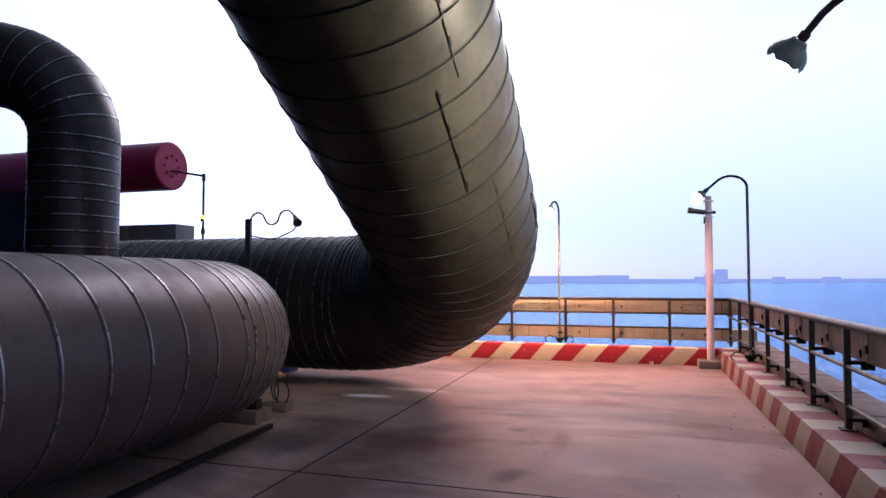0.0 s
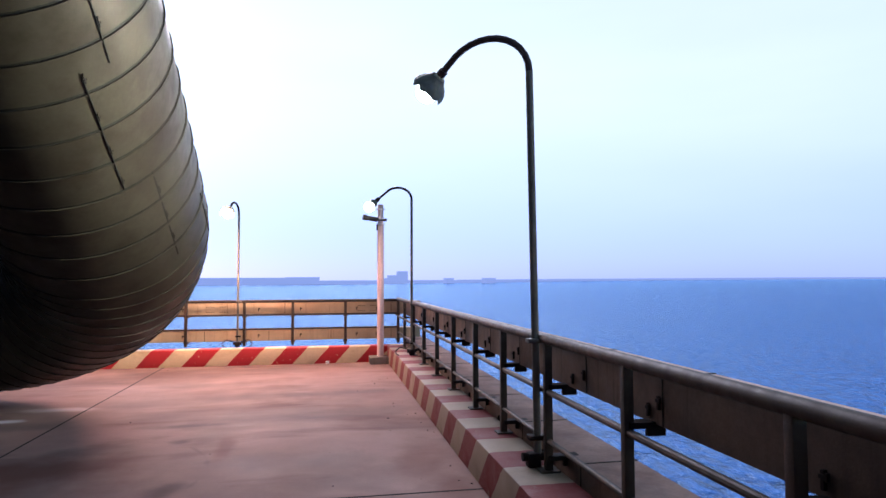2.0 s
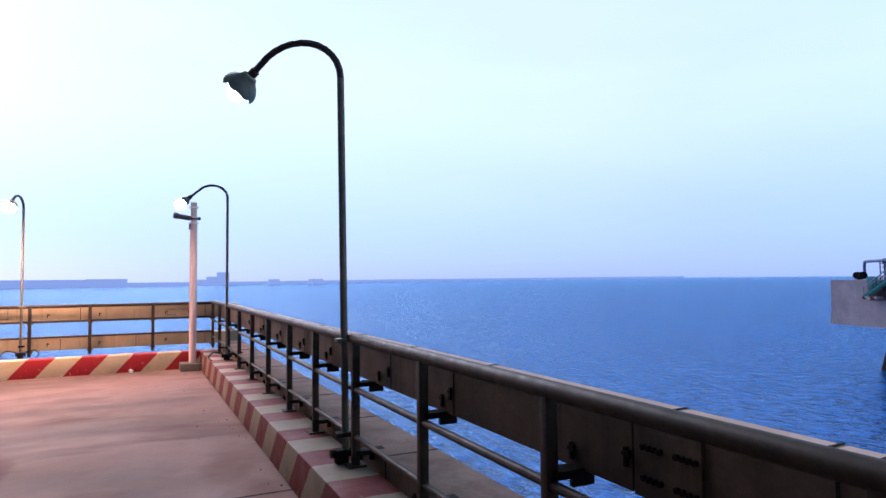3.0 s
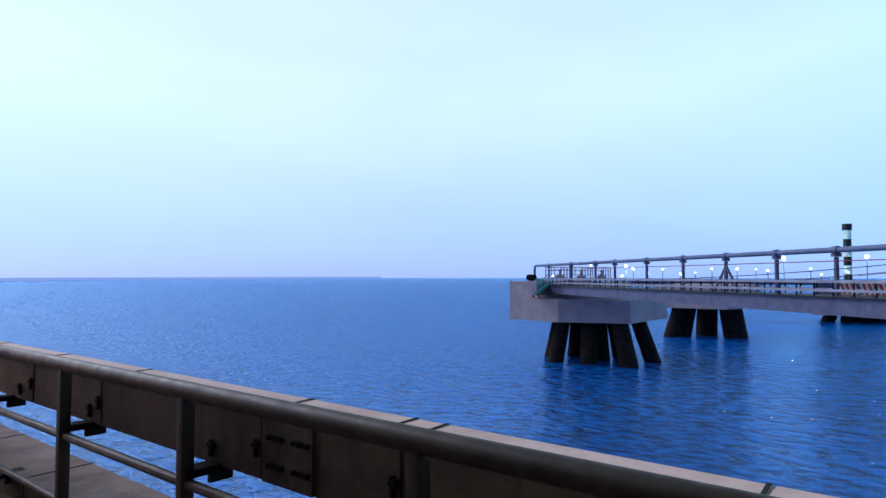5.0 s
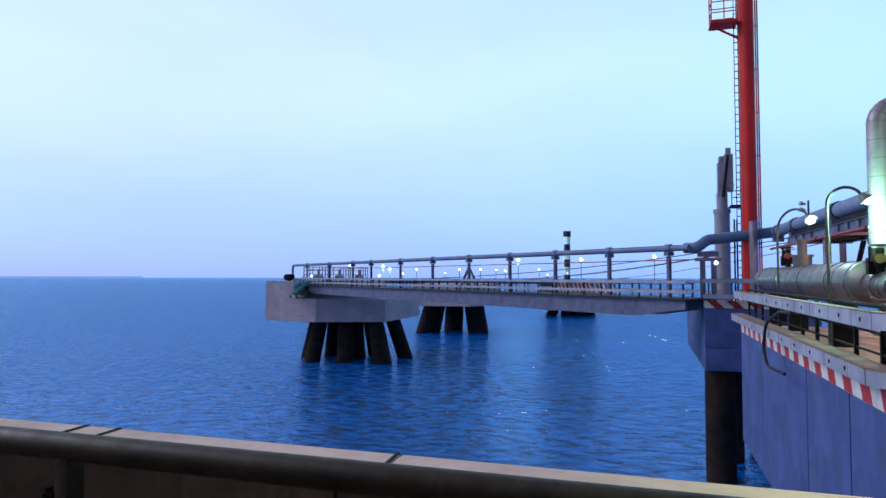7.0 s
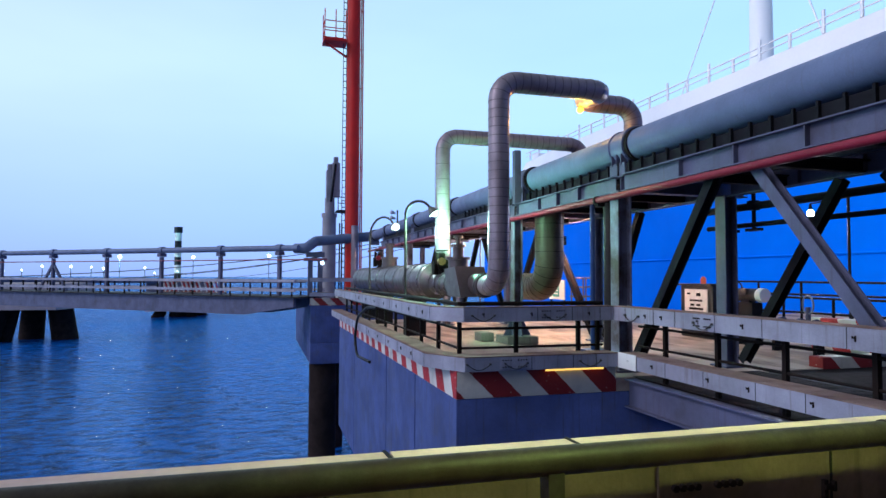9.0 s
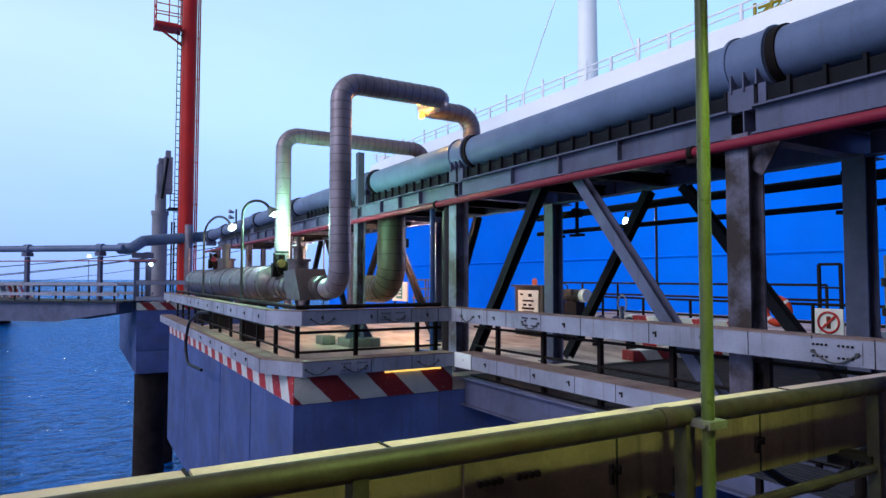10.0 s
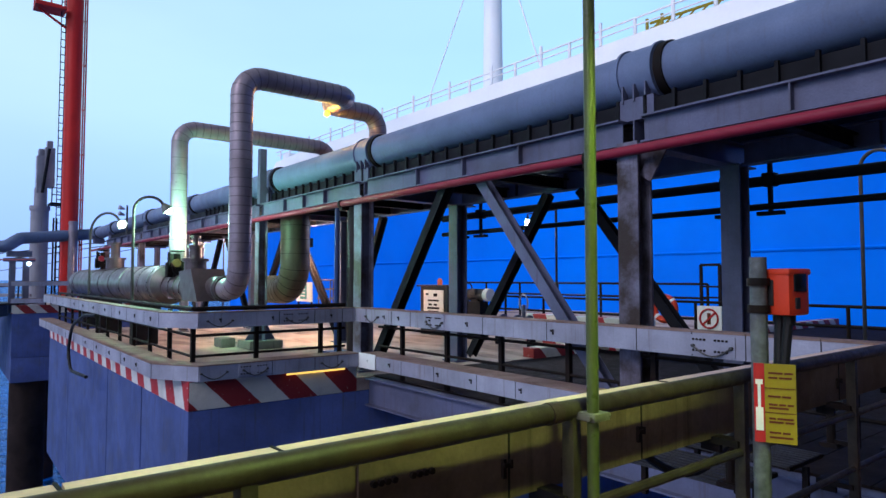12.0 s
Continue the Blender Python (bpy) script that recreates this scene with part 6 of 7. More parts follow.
# ---- mooring dolphins ----
def dolphin(name, poly, z0, z1, piles, label, foot=0.0):
    t = thing(name, (*poly[0], z0), label, "dolphin", "mooring dolphins")
    bm = B()
    lo = [bm.verts.new((*p, z0)) for p in poly]
    hi = [bm.verts.new((*p, z1)) for p in poly]
    bm.faces.new(lo)
    bm.faces.new(list(reversed(hi)))
    bridge_rings(bm, lo, hi)
    part("cap", bm, M["dolphin_concrete"], t, smooth=False)
    cx, cy = sum(p[0] for p in poly) / len(poly), sum(p[1] for p in poly) / len(poly)
    for x, y, r in piles:
        bm = B()
        rod(bm, (x, y, WATER - 1), (x + (cx - x) * 0.25, y + (cy - y) * 0.25, z0 - foot), r * 1.2, 18, r * 1.12)
        part("pile_leg", bm, M["pile"], t)
    return t


d1 = dolphin("mooring_dolphin", [(73.6, 47.3), (71.9, 39.0), (74.9, 30.9), (88.5, 31.3), (91, 39), (88, 47.5)], -3.2, -1.25,
             [(72.8, 40.2, 0.85), (73.6, 35.8, 0.9), (74.2, 30.6, 0.95), (80.4, 29.9, 0.85), (78, 36, 0.9), (80, 41, 0.9), (82, 35, 0.9), (86, 40, 0.9), (77, 43, 0.9)],
             "pale stepped concrete mooring dolphin on raking piles", 0.88)
for name, poly, z0, z1 in (("base_course", [(73.56, 47.4), (71.82, 39.0), (74.85, 30.82), (88.6, 31.2), (91.1, 39), (88.1, 47.6)], -4.1, -3.205),
                           ("upper_cap", [(73.62, 47.28), (72.63, 42.42), (77.0, 41.9), (79, 36), (90, 37), (88, 47.48)], -1.25, 1.0),
                           ("upper_cap", [(73.7, 39.2), (76.4, 32.3), (87, 32.6), (89, 36.5), (79.2, 35.6), (77.2, 38.9)], -1.25, -0.2)):
    bm = B()
    lo = [bm.verts.new((*p, z0)) for p in poly]
    hi = [bm.verts.new((*p, z1)) for p in poly]
    bm.faces.new(lo)
    bm.faces.new(list(reversed(hi)))
    bridge_rings(bm, lo, hi)
    part(name, bm, M["dolphin_concrete"], d1, smooth=False)
dolphin("mooring_dolphin", [(114, 42), (113, 30), (124, 27), (133, 32), (130, 44)], -3.9, 0.2,
        [(116, 40.5, 1.2), (118.4, 39.0, 1.0), (123.4, 36.4, 1.6), (121.5, 30.6, 1.7), (127, 38, 1.2)], "farther concrete mooring dolphin on raking piles")
dolphin("mooring_dolphin", [(176, 27), (176, 13), (190, 12), (192, 27)], -7.6, 0.0, [(178, 25, 1.2), (180, 20, 1.8), (179, 16, 1.2), (186, 14, 1.2)],
        "low far dolphin below the striped light tower")
for k in range(3):
    x, y = 79.5 + k * 3.2, 43.2 - k * 1.6
    t = thing("valve_skid", (x, y, 1.0), "pale pipework frame standing on the dolphin", "equipment", "dolphin equipment")
    for zz in (1.35, 1.9, 2.45, 2.9):
        bm = B()
        for b in (-1.2, 1.2):
            bar(bm, (x - 1.3, y + b, zz), (x + 1.3, y + b, zz), 0.07, 0.07)
        for a in (-1.3, 1.3):
            bar(bm, (x + a, y - 1.2, zz), (x + a, y + 1.2, zz), 0.07, 0.07)
        part("shelf_bars", bm, M["beam_grey"], t)
    for a in (-1.2, -0.4, 0.4, 1.2):
        for b in (-1.2, 1.2):
            bm = B()
            box(bm, x + a - 0.05, x + a + 0.05, y + b - 0.05, y + b + 0.05, 1.0, 3.0)
            part("upright", bm, M["beam_grey"], t)
    bm = B()
    rod(bm, (x - 0.9, y - 0.4, 1.5), (x + 0.9, y - 0.4, 1.5), 0.32, 14)
    rod(bm, (x, y - 0.4, 1.7), (x, y - 0.4, 2.6), 0.2, 12)
    part("pump", bm, M["dolphin_concrete"], t)
t = thing("stair", (72.0, 41.0, -1.25), "green steel stair with rails down to a hazard-banded step", "stair")
bm = B()
box(bm, 71.0, 72.2, 40.75, 42.2, -1.06, -0.75)
part("landing", bm, M["kerb_by"], t, "landing edge banded in red and white")
bm = B()
box(bm, 72.0, 72.6, 41.4, 42.3, 0.15, 1.35, 0.03)
part("gate", bm, M["teal_box"], t)
for x in (71.1, 71.9):
    bm = B()
    bar(bm, (x, 42.1, -0.75), (x, 39.8, 0.95), 0.08, 0.25)
    part("stringer", bm, M["teal_box"], t)
    bm = B()
    rod(bm, (x, 42.1, 0.3), (x, 39.8, 2.0), 0.045, 6)
    for k in range(4):
        rod(bm, (x, 42.1 - k * 0.75, -0.7 + k * 0.55), (x, 42.1 - k * 0.75, 0.3 + k * 0.55), 0.04, 6)
    part("handrail", bm, M["beam_grey"], t)
for k in range(8):
    bm = B()
    box(bm, 71.1, 71.9, 41.75 - k * 0.28, 42.0 - k * 0.28, -0.62 + k * 0.21, -0.57 + k * 0.21)
    part("tread", bm, M["steel_dark"], t)
t = thing("end_valve", (76.5, 45.2, 1.0), "black flanged valve at the foot of the pipe", "valve")
bm = B()
rod(bm, (75.2, 44.4, 1.5), (77.0, 46.4, 1.5), 0.22, 14)
for q in (0.1, 0.5, 0.9):
    c = Vector((75.2, 44.4, 1.5)).lerp(Vector((77.0, 46.4, 1.5)), q)
    rod(bm, c - Vector((0.05, 0.055, 0)), c + Vector((0.05, 0.055, 0)), 0.42, 16)
box(bm, 75.9, 76.3, 45.2, 45.6, 1.0, 1.5)
part("body", bm, M["bracket"], t)

# hazard-banded barriers stacked along the bridge
for k in range(3):
    c0 = P0 + bs * 2.2 + bd * (8.9 + k * 2.0)
    t = thing("barrier", (c0.x, c0.y, 0.49), "slatted barrier banded in red and white on the bridge", "barrier", "bridge barriers")
    bm = B()
    for z in (0.56, 1.2):
        bar(bm, c0 + Vector((0, 0, z)), c0 + bd * 1.85 + Vector((0, 0, z)), 0.05, 0.08)
    part("frame", bm, M["beam_brown"], t)
    for i in range(9):
        bm = B()
        a = c0 + bd * (0.05 + i * 0.19)
        bar(bm, a + Vector((0, 0, 0.56)), a + bd * 0.28 + Vector((0, 0, 1.2)), 0.03, 0.09, tuple(bs))
        part("slat", bm, M["sign_red"] if i % 2 else M["white"], t)

# ---- striped light tower and far lamps ----
t = thing("light_tower", (184, 20.6, 0), "black and white banded light tower", "lighthouse")
z = 0.0
for k, (h, mat) in enumerate(((2.16, "black"), (2.16, "white"), (2.16, "black"), (2.16, "white"), (2.16, "black"), (2.16, "white"))):
    bm = B()
    rod(bm, (184, 20.6, z), (184, 20.6, z + h), 0.88, 20)
    part("band", bm, M[mat], t)
    z += h
bm = B()
rod(bm, (184, 20.6, z), (184, 20.6, z + 1.6), 1.08, 20)
part("lantern", bm, M["black"], t)
FAR_LAMPS = [(157, 67, 1.8, 0.3), (158, 64.4, 3.6, 0.34), (160.5, 57.7, 3.5, 0.26), (162, 53.8, 2.3, 0.22), (164, 46.8, 3.5, 0.26),
             (165.5, 41.4, 3.5, 0.28), (166.5, 37.4, 3.4, 0.22), (167, 34.9, 3.1, 0.28), (168.6, 26.2, 3.4, 0.24), (169, 24.1, 2.1, 0.18),
             (153.6, 74, 4.5, 0.24), (149, 82.7, 1.8, 0.3), (170, 19, 2.6, 0.18), (163, 50.5, 2.6, 0.18), (159, 61, 2.4, 0.2)]
BIG_LAMPS = [(167.7, 31.6, 6.0, 9000), (169.9, 15.4, 6.1, 1800), (170.6, -2.8, 6.7, 1800), (157.3, 66, 4.3, 5000)]


# low jetty in the distance that carries the lamps
FAR_JETTY = [(176.5, -12), (173.5, 18), (167.5, 42), (159, 68), (150, 90)]
t = thing("far_jetty", (165, 40, 0), "low dark jetty in the distance", "jetty", kind="structure")
for (xa, ya), (xb, yb) in zip(FAR_JETTY, FAR_JETTY[1:]):
    bm = B()
    bar(bm, (xa, ya, 0.1), (xb, yb, 0.1), 9.0, 0.8)
    part("deck", bm, M["steel_grey"], t)


def far_lamp(x, y, z, r, label):
    t = thing("far_lamp", (x, y, 0.5), label, "lamp", "far jetty lamps")
    bm = B()
    rod(bm, (x, y, 0.5), (x, y, z), 0.09, 6)
    part("mast", bm, M["steel_grey"], t)
    bm = B()
    bmesh.ops.create_uvsphere(bm, u_segments=10, v_segments=6, radius=r, matrix=Matrix.Translation((x, y, z)))
    part("bulb", bm, M["bulb_far"], t)


for x, y, z, r in FAR_LAMPS:
    far_lamp(x, y, z, r, "distant jetty lamp on a thin mast")
for x, y, z, watts in BIG_LAMPS:
    far_lamp(x, y, z, 0.42, "cold green-white jetty lamp on a thin mast")
    bulb_light("bulb_light", (x - 0.9, y - 0.1, z), watts, (0.4, 1.0, 0.85), 0.3)

# ---- far shore ----
bm = B()
box(bm, -420, -9, 1195, 1235, WATER, 4.2)
box(bm, -70, -9, 1195, 1235, 4.2, 5.0)
solid("breakwater", bm, M["painted_haze"], (-200, 1215, WATER), "long breakwater on the horizon, its haze painted as a glow", "backdrop", kind="structure", smooth=False)
bm = B()
x = -60.0
while x < 4300:
    w = 40 + 120 * random.random()
    h = (1.5 + 5.0 * random.random()) * max(0.0, 1 - x / 1500) - 1.0
    y = 1275 + 1.0 * x if x < 1000 else 2275 + 0.5 * (x - 1000)
    box(bm, x, x + w, y, y + 60, WATER, -3.2 + 0.4 * h + 0.002 * min(x, 2350))
    x += w * 0.9
solid("far_shore", bm, M["painted_haze"], (1000, 2275, WATER), "low shore along the horizon, its haze painted as a glow", "backdrop", kind="structure", smooth=False)
bm = B()
for x0, x1, h in ((136, 156, 9), (156.5, 178, 17.6), (118, 136, 3), (262, 280, 2.5), (350, 375, 2.5)):
    box(bm, x0, x1, 1370, 1400, WATER, h)
solid("far_buildings", bm, M["painted_haze"], (160, 1380, WATER), "blocks of buildings on the far shore, haze painted as a glow", "backdrop", kind="structure", smooth=False)

# ---- moored ship ----
sh = thing("ship", (10, -30, WATER), "large moored ship with a bright blue hull and white upper works", "ship")
bm = B()
prof = [(-60, -26, WATER - 1), (62, -26, WATER - 1), (74, -27, WATER - 1), (84, -33, WATER - 1), (84, -70, WATER - 1), (-60, -70, WATER - 1)]
lo = [bm.verts.new(p) for p in prof]
hi = [bm.verts.new((p[0], p[1], 9.2)) for p in prof]
bm.faces.new(lo)
bm.faces.new(list(reversed(hi)))
bridge_rings(bm, lo, hi)
part("hull", bm, M["hull"], sh, smooth=False)
bm = B()
prof = [(-60, -26.0), (60, -26.0), (66, -26.4), (66, -70), (-60, -70)]
lo = [bm.verts.new((*p, 9.2)) for p in prof]
hi = [bm.verts.new((p[0] - (6 if p[0] > 50 else 0), p[1], 13.2)) for p in prof]
bm.faces.new(list(reversed(hi)))
bridge_rings(bm, lo, hi)
part("upper_hull", bm, M["white_ship"], sh, smooth=False)
bm = B()
rod(bm, (-60, -26, 13.95), (59, -26, 13.95), 0.05, 6)
rod(bm, (-60, -26, 13.6), (59, -26, 13.6), 0.04, 6)
x = -20.0
while x < 59:
    rod(bm, (x, -26, 13.2), (x, -26, 14.35 if int(x) % 4 == 0 else 13.95), 0.09, 6)
    x += 2.0
part("deck_rail", bm, M["white_ship"], sh)
bm = B()
rod(bm, (31.1, -29, 12.8), (31.1, -29, 34), 0.68, 16, 0.45)
for dx in (-6, 6):
    rod(bm, (31.1 + dx, -27.5, 13), (31.1, -29, 26), 0.05, 6)
part("mast", bm, M["white_ship"], sh)
bm = B()
rod(bm, (71, -33, 9.2), (71, -33, 16.5), 0.9, 16)
box(bm, 66, 76, -50, -30, 9.2, 12.5)
part("house", bm, M["white_ship"], sh)
bm = B()
rod(bm, (-60, -25.97, 2.75), (70, -25.97, 2.75), 0.07, 6)
part("rubbing_strake", bm, M["hull"], sh)


# ---- call box and sand-shovel sign on the rail ----
t = thing("call_box", (1.8, -3.42, 0.31), "orange call box on a peeling white-green post", "call box")
bm = B()
rod(bm, (1.8, -3.42, 0.31), (1.8, -3.42, 1.73), 0.036, 16)
part("post", bm, M["peeling"], t, "peeling post painted white and green")
for z in (1.5, 1.62):
    bm = B()
    hoop(bm, (1.8, -3.42, z), (0, 0, 1), 0.035, 0.035, 0.012, 16)
    part("strap", bm, M["bracket"], t)
face = Vector((-0.42, 0.9, 0)).normalized()
across = Vector((-face.y, face.x, 0))


def slab_at(bm, c, w, h, depth, bevel=0.0):
    """An upright slab whose face looks back along the rail."""
    sub = B()
    box(sub, -w / 2, w / 2, -depth / 2, depth / 2, -h / 2, h / 2, bevel)
    turn = Matrix.Translation(c) @ Matrix(((across.x, face.x, 0, 0), (across.y, face.y, 0, 0), (0, 0, 1, 0), (0, 0, 0, 1)))
    sub.transform(turn)
    tmp = bpy.data.meshes.new("slab_tmp")
    sub.to_mesh(tmp)
    sub.free()
    bm.from_mesh(tmp)
    bpy.data.meshes.remove(tmp)
    return bm


cb = Vector((1.735, -3.52, 1.572))
front = Vector((0.168, 0.986, 0)).normalized()
flank = Vector((-front.y, front.x, 0))


def turned(bm, c, w, h, depth, bevel=0.0):
    """A slab of the call box: w along its flank's way, depth along its front's way."""
    sub = B()
    box(sub, -w / 2, w / 2, -depth / 2, depth / 2, -h / 2, h / 2, bevel)
    sub.transform(Matrix.Translation(c) @ Matrix(((flank.x, front.x, 0, 0), (flank.y, front.y, 0, 0), (0, 0, 1, 0), (0, 0, 0, 1))))
    tmp = bpy.data.meshes.new("turned_tmp")
    sub.to_mesh(tmp)
    sub.free()
    bm.from_mesh(tmp)
    bpy.data.meshes.remove(tmp)
    return bm


bm = B()
turned(bm, cb, 0.15, 0.2, 0.15, 0.02)
turned(bm, cb + Vector((0, 0, 0.092)), 0.162, 0.03, 0.162, 0.012)
case = part("case", bm, M["orange"], t)
bm = B()
turned(bm, cb + front * 0.077 - flank * 0.025, 0.055, 0.115, 0.008, 0.003)
part("label_plate", bm, M["grating"], case)
bm = B()
turned(bm, cb + flank * 0.077 + Vector((0, 0, 0.045)), 0.008, 0.08, 0.085, 0.003)
part("window", bm, M["dark_glass"], case)
bm = B()
turned(bm, cb + flank * 0.077 + front * 0.02 + Vector((0, 0, -0.045)), 0.01, 0.05, 0.03, 0.003)
part("catch", bm, M["grating"], case)
bm = B()
for k in (-0.022, 0.022):
    rod(bm, cb + flank * k + Vector((0, 0, -0.1)), cb + flank * k * 0.6 + Vector((0.01, 0.02, -0.34)), 0.021, 10)
    rod(bm, cb + flank * k + Vector((0, 0, -0.14)), cb + flank * k + Vector((0, 0, -0.1)), 0.028, 10)
part("cable", bm, M["rubber"], t)

t = thing("warning_sign", (1.82, -3.55, 0.86), "red and yellow enamel fire-sand sign hung on the rail", "sign")
sg = Vector((1.728, -3.4, 1.095))
bm = B()
slab_at(bm, sg + across * -0.062, 0.042, 0.34, 0.006)
part("red_field", bm, M["sign_red"], t)
bm = B()
slab_at(bm, sg + across * 0.02, 0.12, 0.34, 0.006)
part("yellow_field", bm, M["yellow"], t)
bm = B()
slab_at(bm, sg + across * -0.062 + face * 0.005 + Vector((0, 0, -0.07)), 0.03, 0.1, 0.004, 0.001)
slab_at(bm, sg + across * -0.062 + face * 0.005 + Vector((0, 0, 0.03)), 0.012, 0.1, 0.004)
slab_at(bm, sg + across * -0.062 + face * 0.005 + Vector((0, 0, 0.09)), 0.028, 0.02, 0.004)
part("shovel_mark", bm, M["white"], t, "plain white shovel shape")
for z, cuts in ((0.13, ((-0.045, 0.01), (0.016, 0.05))), (0.11, ((-0.045, -0.01), (-0.004, 0.045))), (0.03, ((-0.048, 0.0), (0.006, 0.04))),
                (-0.005, ((-0.045, -0.012), (-0.006, 0.02), (0.026, 0.05))), (-0.02, ((-0.045, 0.03),)), (-0.065, ((-0.045, -0.02), (-0.014, 0.048))),
                (-0.08, ((-0.045, 0.01), (0.016, 0.05))), (-0.125, ((-0.045, 0.0), (0.006, 0.035))), (-0.145, ((-0.045, 0.045),))):
    bm = B()
    for a, b in cuts:
        slab_at(bm, sg + across * (0.02 + (a + b) / 2) + face * 0.005 + Vector((0, 0, z)), b - a, 0.008, 0.003)
    part("text_bar", bm, M["ink"], t)
for z in (0.065, -0.04):
    bm = B()
    slab_at(bm, sg + across * 0.02 + face * 0.005 + Vector((0, 0, z)), 0.12, 0.003, 0.003)
    part("rule", bm, M["ink"], t)

# bulkhead lamps below the gangway rail
for x, y in ((2.39, -4.27), (2.39, -5.74)):
    t = thing("bulkhead_lamp", (x, y, 0.62), "unlit glass bulkhead lamp on a bracket", "lamp", "bulkhead lamps")
    bm = B()
    bmesh.ops.create_uvsphere(bm, u_segments=12, v_segments=8, radius=0.085, matrix=Matrix.Translation((x, y, 0.72)) @ Matrix.Diagonal((1, 1, 0.8, 1)))
    part("globe", bm, M["lamp_green"], t)
    bm = B()
    rod(bm, (x + 0.02, y, 0.765), (x + 0.035, y, 0.83), 0.075, 14, 0.05)
    part("cap", bm, M["blue_pipe"], t, "blue painted cap")
    bm = B()
    rod(bm, (x, y, 0.42), (x, y, 0.66), 0.03, 10)
    box(bm, x - 0.06, x + 0.06, y - 0.06, y + 0.06, 0.4, 0.43)
    bar(bm, (x, y, 0.44), (2.2, y, 0.44), 0.03, 0.03)
    bar(bm, (2.215, y, 0.43), (2.215, y, 0.9), 0.03, 0.03, (0, 1, 0))
    part("stem", bm, M["bracket"], t)

# open grating steps between the rail and the gangway
for y0, z in ((-4.55, 0.3), (-5.3, 0.3)):
    t = thing("grating_step", (2.9, y0, 0), "galvanised open grating step beside the gangway", "step", "grating steps")
    for k in range(9):
        bm = B()
        y = y0 - k * 0.065
        bar(bm, (2.5, y, z), (3.35, y, z), 0.018, 0.02)
        part("bar", bm, M["grating"], t)
    for x in (2.5, 3.35):
        bm = B()
        bar(bm, (x, y0 + 0.02, z - 0.01), (x, y0 - 0.55, z - 0.01), 0.02, 0.03)
        bar(bm, (x, y0 - 0.26, 0), (x, y0 - 0.26, z - 0.04), 0.04, 0.04, (0, 1, 0))
        part("side_bar", bm, M["bracket"], t)
bm = B()
hoop(bm, (RX, -2.2, RT), (0, 1, 0), 0.0345, 0.05, 0.004, 18)
solid("pipe_sleeve", bm, M["lamp_brown"], (RX, -2.2, RT - 0.04), "brown rusty sleeve round the handrail joint", "sleeve")

# hose hung over the pier wall
t = thing("hose", (15.6, -2.88, 0.4), "black rubber hose hanging in a loop over the pier wall", "hose")
bm = B()
sweep(bm, bent([(14.75, -3.0, 0.9), (15.4, -2.9, 0.88), (17.15, -2.87, 0.5), (17.05, -2.86, -0.42), (14.9, -2.88, -0.33)], [0.5, 0.75, 0.6], arc_steps=10), 0.034, 12)
part("tube", bm, M["rubber"], t)

t = thing("strip_light", (9.62, -5.2, 0.16), "amber tube light under the low channel", "lamp")
bm = B()
rod(bm, (9.62, -4.75, 0.17), (9.62, -5.75, 0.17), 0.018, 10)
part("tube", bm, M["strip"], t)
bm = B()
box(bm, 9.6, 9.64, -5.8, -4.7, 0.19, 0.2)
part("holder", bm, M["bracket"], t)

# ---- gear on the far side of the second deck ----
FR = -13.6
t = thing("guard_rail", (8, FR, 0), "black steel guard rail on the ship side of the deck", "guard rail")
for k in range(12):
    x = -1.0 + k * 1.5
    bm = B()
    rod(bm, (x, FR, 0), (x, FR, 1.12), 0.035, 8)
    part("post", bm, M["bracket"], t)
for z in (1.12, 0.75, 0.4):
    bm = B()
    rod(bm, (-2, FR, z), (16, FR, z), 0.03, 8)
    part("bar", bm, M["bracket"], t)
bm = B()
box(bm, -4, X0 - 0.01, -30, -9.2, -1.0, -0.02)
solid("ship_side_deck", bm, M["plank"], (2, -20, -1), "concrete deck joining both platforms on the ship side", "deck", kind="structure", smooth=False)
t = thing("guard_rail", (12, -15.2, 0), "black steel guard rail farther out on the ship side", "guard rail")
for k in range(7):
    x = 8.6 + k * 1.6
    bm = B()
    rod(bm, (x, -15.2, -0.02), (x, -15.2, 1.5), 0.035, 8)
    part("post", bm, M["bracket"], t)
for z in (1.5, 1.15):
    bm = B()
    rod(bm, (8.6, -15.2, z), (18.2, -15.2, z), 0.03, 8)
    part("bar", bm, M["bracket"], t)
t = thing("lifebuoy", (8.7, FR + 0.08, 0.62), "orange lifebuoy hung on the rail", "lifebuoy")
bm = B()
torus(bm, (8.7, FR + 0.1, 0.95), (0, 1, 0), 0.26, 0.075, 32, 12)
part("ring", bm, M["orange"], t)
for a in (0.8, 2.4, 3.9, 5.5):
    bm = B()
    c = Vector((8.7 + 0.26 * math.cos(a), FR + 0.1, 0.95 + 0.26 * math.sin(a)))
    hoop(bm, c, (-math.sin(a), 0, math.cos(a)), 0.073, 0.06, 0.006, 14)
    part("tape", bm, M["white"], t)

